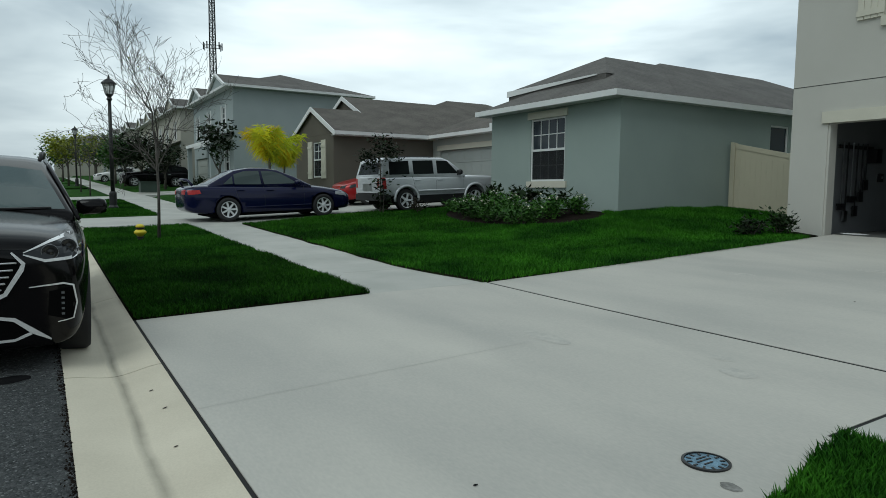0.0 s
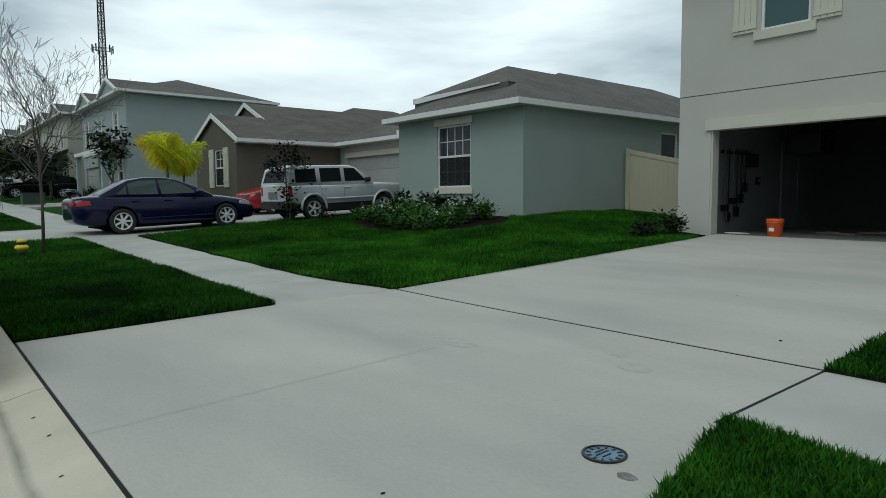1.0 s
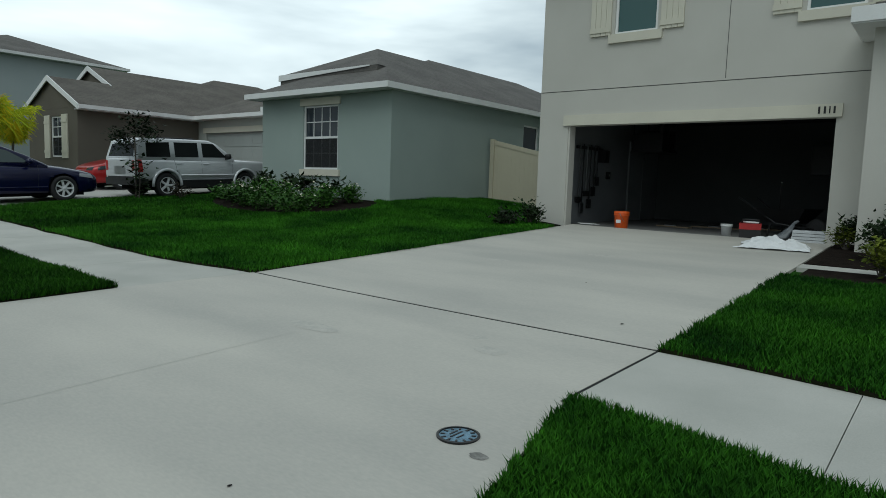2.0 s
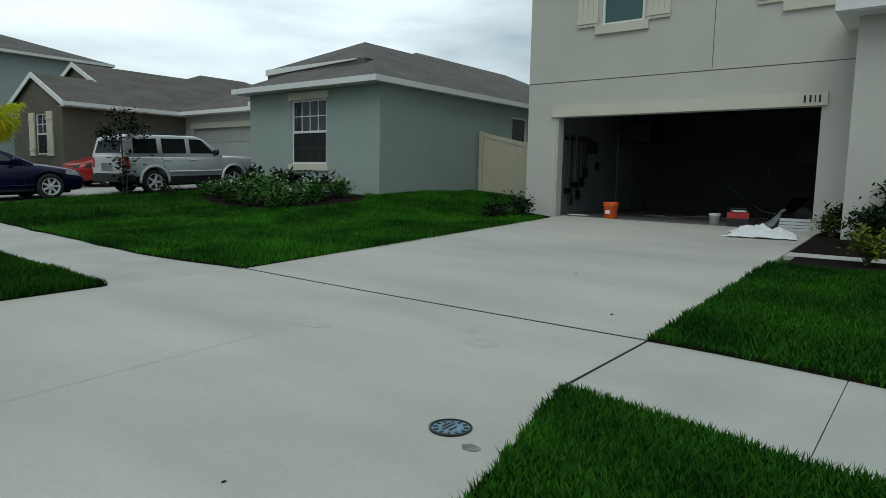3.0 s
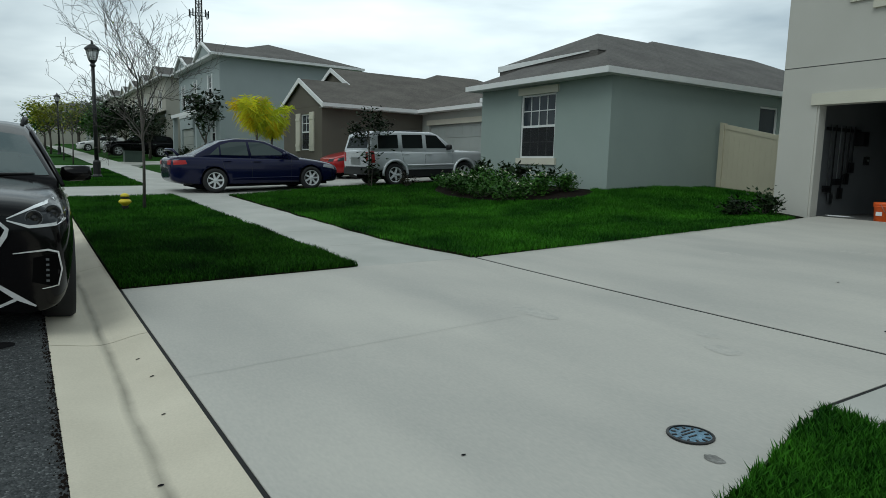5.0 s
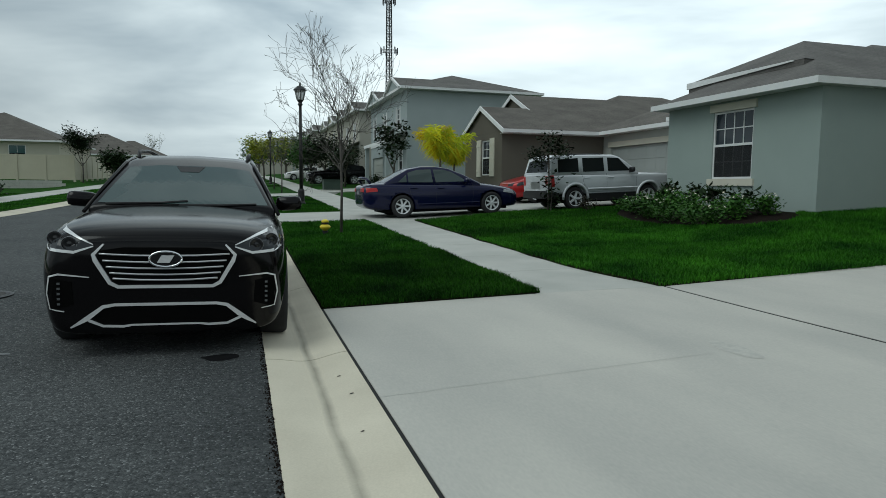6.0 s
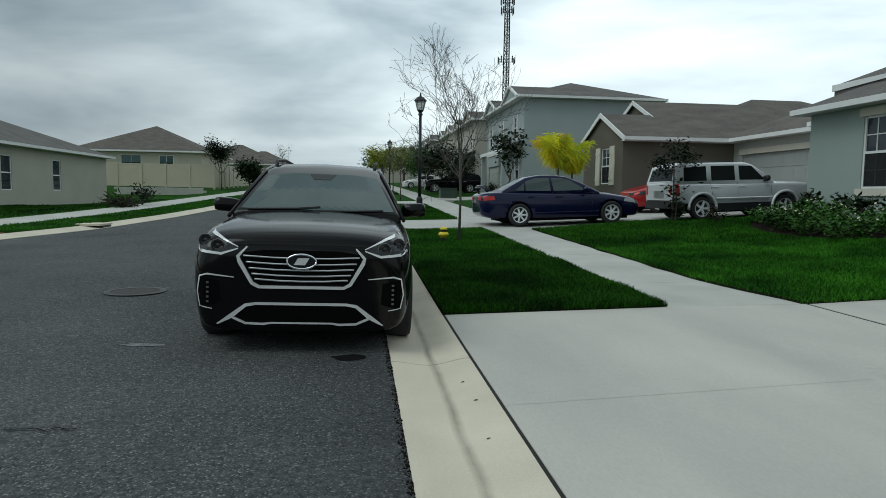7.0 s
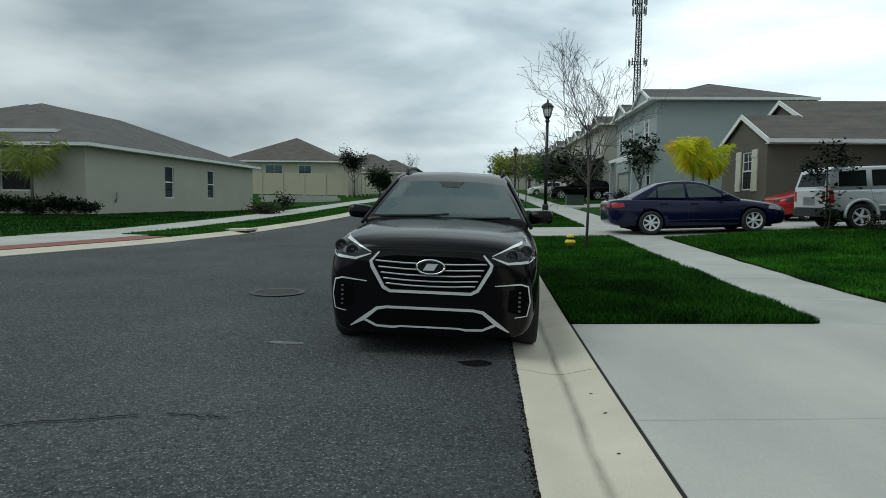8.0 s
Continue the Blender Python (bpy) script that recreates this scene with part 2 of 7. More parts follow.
def bm_new():
    return bmesh.new()


def box(bm, x0, x1, y0, y1, z0, z1, m=None):
    vs = [bm.verts.new((x, y, z)) for x in (x0, x1) for y in (y0, y1) for z in (z0, z1)]
    for f in ((0, 1, 3, 2), (4, 6, 7, 5), (0, 4, 5, 1), (2, 3, 7, 6), (0, 2, 6, 4), (1, 5, 7, 3)):
        bm.faces.new([vs[i] for i in f])
    if m is not None:
        bmesh.ops.transform(bm, matrix=m, verts=vs)
    return bm


def boxed(*a, m=None):
    return box(bm_new(), *a, m=m)


def tube(bm, points, radii, seg=8, cap=True):
    """A round tapered tube through the points."""
    points = [Vector(p) for p in points]
    if not isinstance(radii, (list, tuple)):
        radii = [radii] * len(points)
    rings, side = [], None
    for i, p in enumerate(points):
        way = (points[min(i + 1, len(points) - 1)] - points[max(i - 1, 0)]).normalized()
        if side is None:
            side = way.orthogonal().normalized()
        side = (side - way * side.dot(way)).normalized()
        up = way.cross(side)
        rings.append([bm.verts.new(p + (side * math.cos(2 * math.pi * k / seg) + up * math.sin(2 * math.pi * k / seg)) * radii[i]) for k in range(seg)])
    for a, b in zip(rings, rings[1:]):
        for k in range(seg):
            bm.faces.new((a[k], a[(k + 1) % seg], b[(k + 1) % seg], b[k]))
    if cap:
        bm.faces.new(rings[0][::-1])
        bm.faces.new(rings[-1])
    return bm


def tubed(points, radii, seg=8):
    return tube(bm_new(), points, radii, seg)


def lathe(bm, rows, seg=24, m=None, cap=True):
    """A turned form from rows of (radius, height)."""
    rings = [[bm.verts.new((r * math.cos(2 * math.pi * k / seg), r * math.sin(2 * math.pi * k / seg), z)) for k in range(seg)] for r, z in rows]
    for a, b in zip(rings, rings[1:]):
        for k in range(seg):
            bm.faces.new((a[k], a[(k + 1) % seg], b[(k + 1) % seg], b[k]))
    if cap:
        bm.faces.new(rings[0][::-1])
        bm.faces.new(rings[-1])
    if m is not None:
        bmesh.ops.transform(bm, matrix=m, verts=[v for r in rings for v in r])
    return bm


def wall_panel(bm, length, height, thick, holes, m):
    """A wall along x from 0 to length, its outer face at y = 0, thick towards +y, with openings (x0, x1, z0, z1)."""
    xs = sorted({0.0, length, *[h[0] for h in holes], *[h[1] for h in holes]})
    zs = sorted({0.0, height, *[h[2] for h in holes], *[h[3] for h in holes]})
    solid = {}
    for i in range(len(xs) - 1):
        for j in range(len(zs) - 1):
            cx, cz = (xs[i] + xs[i + 1]) / 2, (zs[j] + zs[j + 1]) / 2
            solid[i, j] = not any(h[0] < cx < h[1] and h[2] < cz < h[3] for h in holes)
    made = {}

    def v(i, j, k):
        if (i, j, k) not in made:
            made[i, j, k] = bm.verts.new(m @ Vector((xs[i], k * thick, zs[j])))
        return made[i, j, k]

    for (i, j), s in solid.items():
        if not s:
            continue
        for k in (0, 1):
            bm.faces.new((v(i, j, k), v(i + 1, j, k), v(i + 1, j + 1, k), v(i, j + 1, k)))
        for di, dj, a, b in ((-1, 0, (0, 0), (0, 1)), (1, 0, (1, 0), (1, 1)), (0, -1, (0, 0), (1, 0)), (0, 1, (0, 1), (1, 1))):
            if not solid.get((i + di, j + dj), False):
                p, q = (i + a[0], j + a[1]), (i + b[0], j + b[1])
                bm.faces.new((v(*p, 0), v(*q, 0), v(*q, 1), v(*p, 1)))
    return bm


def prism(outline, x0, x1):
    """An outline of (y, z) drawn out along x."""
    bm = bm_new()
    a = [bm.verts.new((x0, y, z)) for y, z in outline]
    b = [bm.verts.new((x1, y, z)) for y, z in outline]
    bm.faces.new(a)
    bm.faces.new(b[::-1])
    for i in range(len(a)):
        j = (i + 1) % len(a)
        bm.faces.new((a[i], b[i], b[j], a[j]))
    return bm


# ---- the lie of the land ----
def rise(y):
    y = min(y, 170.0)
    return 0.026 * (y - 6 if y > 40 else 1.5 * math.log1p(math.exp((y - 6) / 1.5)))


KERB_ROWS = ((-60, -46.8), (7, -11.3), (9.5, -10.0), (11.4, -9.0), (13.3, -8.0), (14.4, -7.45), (17.2, -6.6), (22, -6.05), (27, -5.8), (400, -5.8))


def kerb_x(y):
    """The line of the kerb across the road."""
    for (y0, x0), (y1, x1) in zip(KERB_ROWS, KERB_ROWS[1:]):
        if y <= y1:
            return x0 + (x1 - x0) * (y - y0) / (y1 - y0)
    return -5.8


def ease(a, b, v):
    u = min(max((v - a) / (b - a), 0.0), 1.0)
    return u * u * (3 - 2 * u)


def mix(a, b, u):
    return a + (b - a) * u


def land(x, y):
    """The height of the finished surface."""
    z, k = rise(y), kerb_x(y)
    if x >= 4.78:
        mound = 0.24 * ease(8.0, 11.2, x) * ease(7.6, 10.6, y) * (1 - ease(15.6, 17.4, y))
        return z + 0.08 + 0.0447 * (min(x, 13.2) - 4.78) + mound
    if x >= 3.3:
        return z + mix(0.065, 0.08, (x - 3.3) / 1.48)
    if x >= 0.75:
        return z + mix(0.0, 0.065, (x - 0.75) / 2.55)
    if x >= 0.14:
        return z + mix(-0.02, -0.055, ease(0.14, 0.43, x)) + 0.055 * ease(0.43, 0.75, x)
    if x >= k:
        u = min((0.14 - x) / 3.0, max(x - k, 0) / 3.0, 1.0)
        return z - 0.02 + 0.045 * ease(0, 1, u)
    d = k - x
    if d < 0.5:
        return z - 0.02 + 0.06 * ease(0.1, 0.5, d)
    low = mix(0.45, rise(y) + 0.2, ease(47, 56, y)) if y > 20 else mix(rise(y), 0.45, ease(10, 24, y))
    return mix(z + 0.04 + 0.03 * min(d, 3.6) / 3.6, low, ease(3.8, 8.5, d))


def strip(bm, x0, x1, y0, y1, nx=2, step=1.0, lift=0.0, skirt=0.12, m=None):
    """A sheet that follows the land between two lines x0(y), x1(y), with sides that go down."""
    f0 = x0 if callable(x0) else (lambda y: x0)
    f1 = x1 if callable(x1) else (lambda y: x1)
    ny = max(1, int(math.ceil((y1 - y0) / step)))
    grid = []
    for j in range(ny + 1):
        y = y0 + (y1 - y0) * j / ny
        a, b = f0(y), f1(y)
        row = []
        for i in range(nx + 1):
            x = a + (b - a) * i / nx
            xe = min(max(x, a + 1e-4), b - 1e-4)
            row.append(bm.verts.new((x, y, land(xe, y) + lift)))
        grid.append(row)
    for j in range(ny):
        for i in range(nx):
            bm.faces.new((grid[j][i], grid[j][i + 1], grid[j + 1][i + 1], grid[j + 1][i]))
    rim = [grid[0][i] for i in range(nx + 1)] + [grid[j][nx] for j in range(1, ny + 1)] + [grid[ny][i] for i in range(nx - 1, -1, -1)] + [grid[j][0] for j in range(ny - 1, 0, -1)]
    low = [bm.verts.new(v.co - Vector((0, 0, skirt))) for v in rim]
    for k in range(len(rim)):
        q = (k + 1) % len(rim)
        bm.faces.new((rim[k], low[k], low[q], rim[q]))
    return bm


def stripped(*a, **k):
    return strip(bm_new(), *a, **k)


HERE = Matrix.Identity(4)

# ---- ground, road, pavements ----
def ground():
    bm = bm_new()
    xs = [-260, -160, -100, -70, -50, -40, -32, -26] + [-22 + 0.75 * i for i in range(29)] + [0.1, 0.5, 0.75, 1.6, 2.4, 3.3, 4.1, 4.78] + [5.5 + 0.75 * i for i in range(24)] + [24, 28, 34, 45, 60, 90, 140, 200, 280]
    ys = [-120, -70, -40, -25, -15, -10, -6, -3] + [-1 + 0.75 * i for i in range(80)] + [61, 65, 70, 76, 84, 94, 106, 120, 136, 152, 170, 200, 260, 420]
    rows = []
    for y in ys:
        k = kerb_x(y)
        rows.append([bm.verts.new((x, y, land(x, y) - (0.04 if (x >= 4.9 or x < k - 4.5) and not (12.6 < x < 19.8 and 0.8 < y < 7.6) else 0.35))) for x in xs])
    for a, b in zip(rows, rows[1:]):
        for i in range(len(xs) - 1):
            bm.faces.new((a[i], a[i + 1], b[i + 1], b[i]))
    single("ground", bm, TURF, HERE, "gently rising green grass ground of the housing estate", "ground", kind="structure", smooth=True)


ground()
single("road", stripped(lambda y: kerb_x(y) + 0.004, 0.136, -55, 240, 14, 1.5, 0.0, 0.3), ASPHALT, HERE, "worn dark grey asphalt road with fine loose grit", "road", kind="structure", smooth=True)

kerb = thing("kerb", HERE, "cream concrete gutter kerb with dirt along its channel", "kerb", kind="structure")
y = -13.05
while y < 120:
    step = 3.0 if y < 30 else 12.0
    part("kerb_slab", stripped(0.14, 0.740, y + 0.006, y + step - 0.006, 14, 1.0, 0.0, 0.16), KERB_SILTED, kerb)
    y += step
kerb_far = thing("kerb", HERE, "pale concrete kerb curving along the far side of the road", "kerb", kind="structure")
y = -13.05
while y < 120:
    step = 3.0 if y < 45 else 12.0
    part("kerb_slab", stripped(lambda v: kerb_x(v) - 0.5, lambda v: kerb_x(v), y + 0.004, y + step - 0.004, 6, 0.5, 0.01, 0.16), KERB_CONCRETE, kerb_far)
    y += step

rng = np.random.default_rng(17)
verts, faces = [], []
for _ in range(1500):
    gy = 1.2 + 12 * rng.uniform() ** 1.6
    gx, gr = 0.138 - abs(rng.normal(0, 0.018)), rng.uniform(0.004, 0.013)
    k, z = len(verts), land(gx, gy)
    a = rng.uniform(0, 2.1)
    verts += [(gx + gr * math.cos(a + 2.1 * q), gy + 1.4 * gr * math.sin(a + 2.1 * q), z - 0.002) for q in range(3)] + [(gx, gy, z + gr * 0.8)]
    faces += [(k, k + 1, k + 3), (k + 1, k + 2, k + 3), (k + 2, k, k + 3)]
grit_mesh = bpy.data.meshes.new("grit")
grit_mesh.from_pydata(verts, [], faces)
grit_mesh.materials.append(MULCH)
tagged(new("grit", grit_mesh), "dark crumbs of grit along the edge of the asphalt", "grit", kind="stuff")

DRIVE_Y0, DRIVE_Y1 = 1.68, 6.60


def flare(x):
    """The near edge of the apron, which widens towards the road."""
    return mix(1.05, 1.66, min(max((x - 0.75) / 2.6, 0), 1))


driveway = thing("driveway", HERE, "smooth pale grey concrete driveway with dark expansion joints", "driveway", kind="structure")


def sheet(bm, x0, x1, y0, y1, nx, ny, lift=0.0, skirt=0.12):
    """Like strip, with the lines y0(x), y1(x)."""
    f0 = y0 if callable(y0) else (lambda x: y0)
    f1 = y1 if callable(y1) else (lambda x: y1)
    grid = []
    for i in range(nx + 1):
        x = x0 + (x1 - x0) * i / nx
        row = []
        for j in range(ny + 1):
            yy = f0(x) + (f1(x) - f0(x)) * j / ny
            row.append(bm.verts.new((x, yy, land(min(max(x, x0 + 1e-4), x1 - 1e-4), yy) + lift)))
        grid.append(row)
    for i in range(nx):
        for j in range(ny):
            bm.faces.new((grid[i][j], grid[i + 1][j], grid[i + 1][j + 1], grid[i][j + 1]))
    rim = [grid[i][0] for i in range(nx + 1)] + [grid[nx][j] for j in range(1, ny + 1)] + [grid[i][ny] for i in range(nx - 1, -1, -1)] + [grid[0][j] for j in range(ny - 1, 0, -1)]
    low = [bm.verts.new(v.co - Vector((0, 0, skirt))) for v in rim]
    for k in range(len(rim)):
        q = (k + 1) % len(rim)
        bm.faces.new((rim[k], low[k], low[q], rim[q]))
    return bm


part("slab", sheet(bm_new(), 0.765, 3.30, flare, DRIVE_Y1, 8, 10), CONCRETE, driveway)
part("slab", sheet(bm_new(), 3.30, 4.757, DRIVE_Y0, DRIVE_Y1, 4, 10), CONCRETE, driveway)
part("slab", sheet(bm_new(), 4.80, 12.9, DRIVE_Y0, DRIVE_Y1, 16, 10), CONCRETE, driveway)
part("joint", sheet(bm_new(), 0.741, 0.764, 1.0, DRIVE_Y1 + 0.02, 1, 10, -0.005), JOINT, driveway, "dark expansion joint")
part("joint", sheet(bm_new(), 4.758, 4.799, DRIVE_Y0, DRIVE_Y1, 2, 10, -0.004), JOINT, driveway, "dark expansion joint")
part("joint", sheet(bm_new(), 3.30, 4.78, DRIVE_Y0 - 0.024, DRIVE_Y0 - 0.001, 4, 1, -0.003), JOINT, driveway, "dark expansion joint")

sidewalk = thing("sidewalk", HERE, "pale concrete sidewalk of square slabs beside the lawns", "sidewalk", kind="structure")
y = DRIVE_Y1 + 0.006
while y < 110:
    step = 1.6 if y < 40 else 6.0
    part("slab", stripped(3.12, 4.78, y, y + step - 0.008, 2, 0.8), CONCRETE_WALK, sidewalk)
    y += step
y = DRIVE_Y0 - 0.018
for _ in range(8):
    part("slab", stripped(3.14, 4.78, y - 1.27, y - 0.006, 2, 0.7), CONCRETE_WALK, sidewalk)
    y -= 1.27

drive_next = thing("driveway", HERE, "pale concrete driveway of the brown house, crossing the sidewalk", "driveway", kind="structure")
part("slab", stripped(0.75, 3.118, 17.1, 21.1, 3, 1.0), CONCRETE_WALK, drive_next)
part("slab", sheet(bm_new(), 4.785, 14.7, lambda x: mix(17.0, 18.2, min(max((x - 4.78) / 3.5, 0), 1)), 23.6, 14, 8), CONCRETE_WALK, drive_next)
drive_far = thing("driveway", HERE, "pale concrete driveway of the blue-grey house", "driveway", kind="structure")
part("slab", stripped(0.75, 3.118, 32.5, 37.0, 3, 1.0), CONCRETE_WALK, drive_far)
part("slab", stripped(4.785, 11.0, 38.0, 42.5, 4, 1.0), CONCRETE_WALK, drive_far)

verge_spans = ((DRIVE_Y1 + 0.02, 17.08), (21.12, 32.48), (37.02, 50), (54, 66), (70, 82), (86, 110))
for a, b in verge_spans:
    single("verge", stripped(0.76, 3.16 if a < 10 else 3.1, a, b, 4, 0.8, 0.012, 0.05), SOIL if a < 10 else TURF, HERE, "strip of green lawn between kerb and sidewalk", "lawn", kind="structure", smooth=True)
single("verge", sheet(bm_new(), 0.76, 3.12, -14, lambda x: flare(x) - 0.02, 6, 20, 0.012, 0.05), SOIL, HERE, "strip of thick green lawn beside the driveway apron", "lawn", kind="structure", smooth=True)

walk_far = thing("sidewalk", HERE, "pale concrete sidewalk along the curving far kerb", "sidewalk", kind="structure")
y = 15.6
while y < 110:
    step = 1.5 if y < 45 else 6.0
    part("slab", stripped(lambda v: kerb_x(v) - 3.5, lambda v: kerb_x(v) - 2.0, y, y + step - 0.01, 2, 0.75, 0.012), CONCRETE_WALK, walk_far)
    y += step
part("slab", stripped(lambda v: kerb_x(v) - 3.6, lambda v: kerb_x(v) - 1.31, -5, 15.59, 4, 0.7, 0.012), CONCRETE_WALK, walk_far)
RED = material("red_pavers", (0.30, 0.115, 0.085), 0.85, (0.2, 0.08, 0.06), 3.0, 60.0, 0.3)
red_band = thing("tactile_strip", HERE, "worn brick-red paver strip along the kerb ramp", "pavers", kind="structure")
y = 2.0
while y < 15.2:
    part("paver", stripped(lambda v: kerb_x(v) - 1.30, lambda v: kerb_x(v) - 0.51, y, y + 0.295, 2, 0.3, 0.02), RED, red_band)
    y += 0.3
for a, b in ((15.6, 110),):
    single("verge", stripped(lambda v: kerb_x(v) - 1.99, lambda v: kerb_x(v) - 0.51, a, b, 3, 0.75, 0.03, 0.06), TURF, HERE, "green verge between far kerb and sidewalk", "lawn", kind="structure", smooth=True)

# ---- houses ----
def screen_material():
    """Fine dark mesh that lets half of the light through."""
    m = material("insect_screen", (0.02, 0.022, 0.024), 0.8, bump=0.0)
    n, l = m.node_tree.nodes, m.node_tree.links
    clear, mx = n.new("ShaderNodeBsdfTransparent"), n.new("ShaderNodeMixShader")
    mx.inputs["Fac"].default_value = 0.62
    l.new(clear.outputs[0], mx.inputs[1])
    l.new(n["Principled BSDF"].outputs[0], mx.inputs[2])
    l.new(mx.outputs[0], n["Material Output"].inputs["Surface"])
    return m


SCREEN = screen_material()

def window(parent, m, w, h, cols=0, rows=0, meeting=True, trim=None, glass=GLASS):
    """A single-hung window, centred at the foot of its opening; x along the wall, -y outwards."""
    win = new("window")
    win.parent, win.matrix_local = parent, m
    bm = bm_new()
    f = 0.05
    box(bm, -w / 2, -w / 2 + f, 0.03, 0.10, 0, h)
    box(bm, w / 2 - f, w / 2, 0.03, 0.10, 0, h)
    box(bm, -w / 2 + f, w / 2 - f, 0.03, 0.10, 0, f)
    box(bm, -w / 2 + f, w / 2 - f, 0.03, 0.10, h - f, h)
    if meeting:
        box(bm, -w / 2 + f, w / 2 - f, 0.025, 0.09, h / 2 - 0.03, h / 2 + 0.03)
    part("frame", bm, WHITE, win, "white window frame")
    part("pane", boxed(-w / 2 + f, w / 2 - f, 0.065, 0.075, f, h - f), glass, win)
    if cols:
        bm = bm_new()
        g = 0.012
        for k in range(1, cols):
            x = -w / 2 + f + (w - 2 * f) * k / cols
            for z0, z1 in ((f, h / 2 - 0.03), (h / 2 + 0.03, h - f)):
                box(bm, x - g, x + g, 0.05, 0.066, z0, z1)
        for half in (0, 1):
            z0, z1 = (f, h / 2 - 0.03) if not half else (h / 2 + 0.03, h - f)
            for k in range(1, rows):
                z = z0 + (z1 - z0) * k / rows
                box(bm, -w / 2 + f, w / 2 - f, 0.049, 0.067, z - g, z + g)
        part("glazing_grid", bm, WHITE, win, "white glazing bars")
        part("screen", boxed(-w / 2 + f, w / 2 - f, 0.04, 0.043, f, h / 2 - 0.03), SCREEN, win, "dark insect screen")
    if trim:
        part("head_trim", boxed(-w / 2 - 0.1, w / 2 + 0.1, -0.045, 0.02, h, h + 0.19), trim, win, "cream head trim", bevel=0.008)
        part("sill", boxed(-w / 2 - 0.1, w / 2 + 0.1, -0.055, 0.06, -0.17, 0.0), trim, win, "cream sill", bevel=0.008)
    return win


def hip(bm, x0, x1, y0, y1, z, pitch, thick=0.0):
    """The slopes of a hip roof over a rectangle of eaves."""
    w, d = x1 - x0, y1 - y0
    r = min(w, d) / 2
    top = z + r * pitch
    a = [bm.verts.new(p) for p in ((x0, y0, z), (x1, y0, z), (x1, y1, z), (x0, y1, z))]
    if w >= d:
        p, q = bm.verts.new((x0 + r, y0 + r, top)), bm.verts.new((x1 - r, y0 + r, top))
        faces = ((a[0], a[1], q, p), (a[1], a[2], q), (a[2], a[3], p, q), (a[3], a[0], p))
    else:
        p, q = bm.verts.new((x0 + r, y0 + r, top)), bm.verts.new((x0 + r, y1 - r, top))
        faces = ((a[0], a[1], p), (a[1], a[2], q, p), (a[2], a[3], q), (a[3], a[0], p, q))
    for f in faces:
        bm.faces.new(f)
    return bm


def fascia(bm, x0, x1, y0, y1, z, high=0.16, wide=0.03):
    box(bm, x0 - wide, x0, y0 - wide, y1 + wide, z - high, z + 0.015)
    box(bm, x1, x1 + wide, y0 - wide, y1 + wide, z - high, z + 0.015)
    box(bm, x0, x1, y0 - wide, y0, z - high, z + 0.015)
    box(bm, x0, x1, y1, y1 + wide, z - high, z + 0.015)
    return bm


def roof_on(parent, x0, x1, y0, y1, z, pitch, mat=SHINGLE, soffit=True, high=0.125):
    """A hip roof with its own white fascia and soffit; local to the parent."""
    roof = part("roof", hip(bm_new(), x0, x1, y0, y1, z, pitch), mat, parent, "weathered grey shingle hip roof")
    part("fascia", fascia(bm_new(), x0, x1, y0, y1, z, high), WHITE, roof, "white fascia board")
    if soffit:
        part("soffit", boxed(x0, x1, y0, y1, z - 0.118, z - 0.10), WHITE, roof, "white soffit")
    return roof


def face_street(x, y, z):
    """x of the wall's own frame runs towards -y, its outside looks to -x."""
    return pose(x, y, z, 0, 0, -90)


def face_near(x, y, z):
    """x of the wall's own frame runs towards +x, its outside looks to -y."""
    return pose(x, y, z, 0, 0, 0)


def walls(parent, x0, x1, y0, y1, z0, z1, mat, street=(), near=(), far=(), back=(), thick=0.2, label=""):
    """Four walls round a rectangle; street holes run from the far corner (y1) towards y0, near holes from x0 to x1."""
    h = z1 - z0
    part("wall", wall_panel(bm_new(), y1 - y0, h, thick, list(street), face_street(x0, y1, z0)), mat, parent, label)
    part("wall", wall_panel(bm_new(), x1 - x0 - 2 * thick, h, thick, [(a - thick, b - thick, c, d) for a, b, c, d in near], face_near(x0 + thick, y0, z0)), mat, parent, label)
    part("wall", wall_panel(bm_new(), y1 - y0, h, thick, list(back), pose(x1, y0, z0, 0, 0, 90)), mat, parent, label)
    part("wall", wall_panel(bm_new(), x1 - x0 - 2 * thick, h, thick, list(far), pose(x1 - thick, y1, z0, 0, 0, 180)), mat, parent, label)


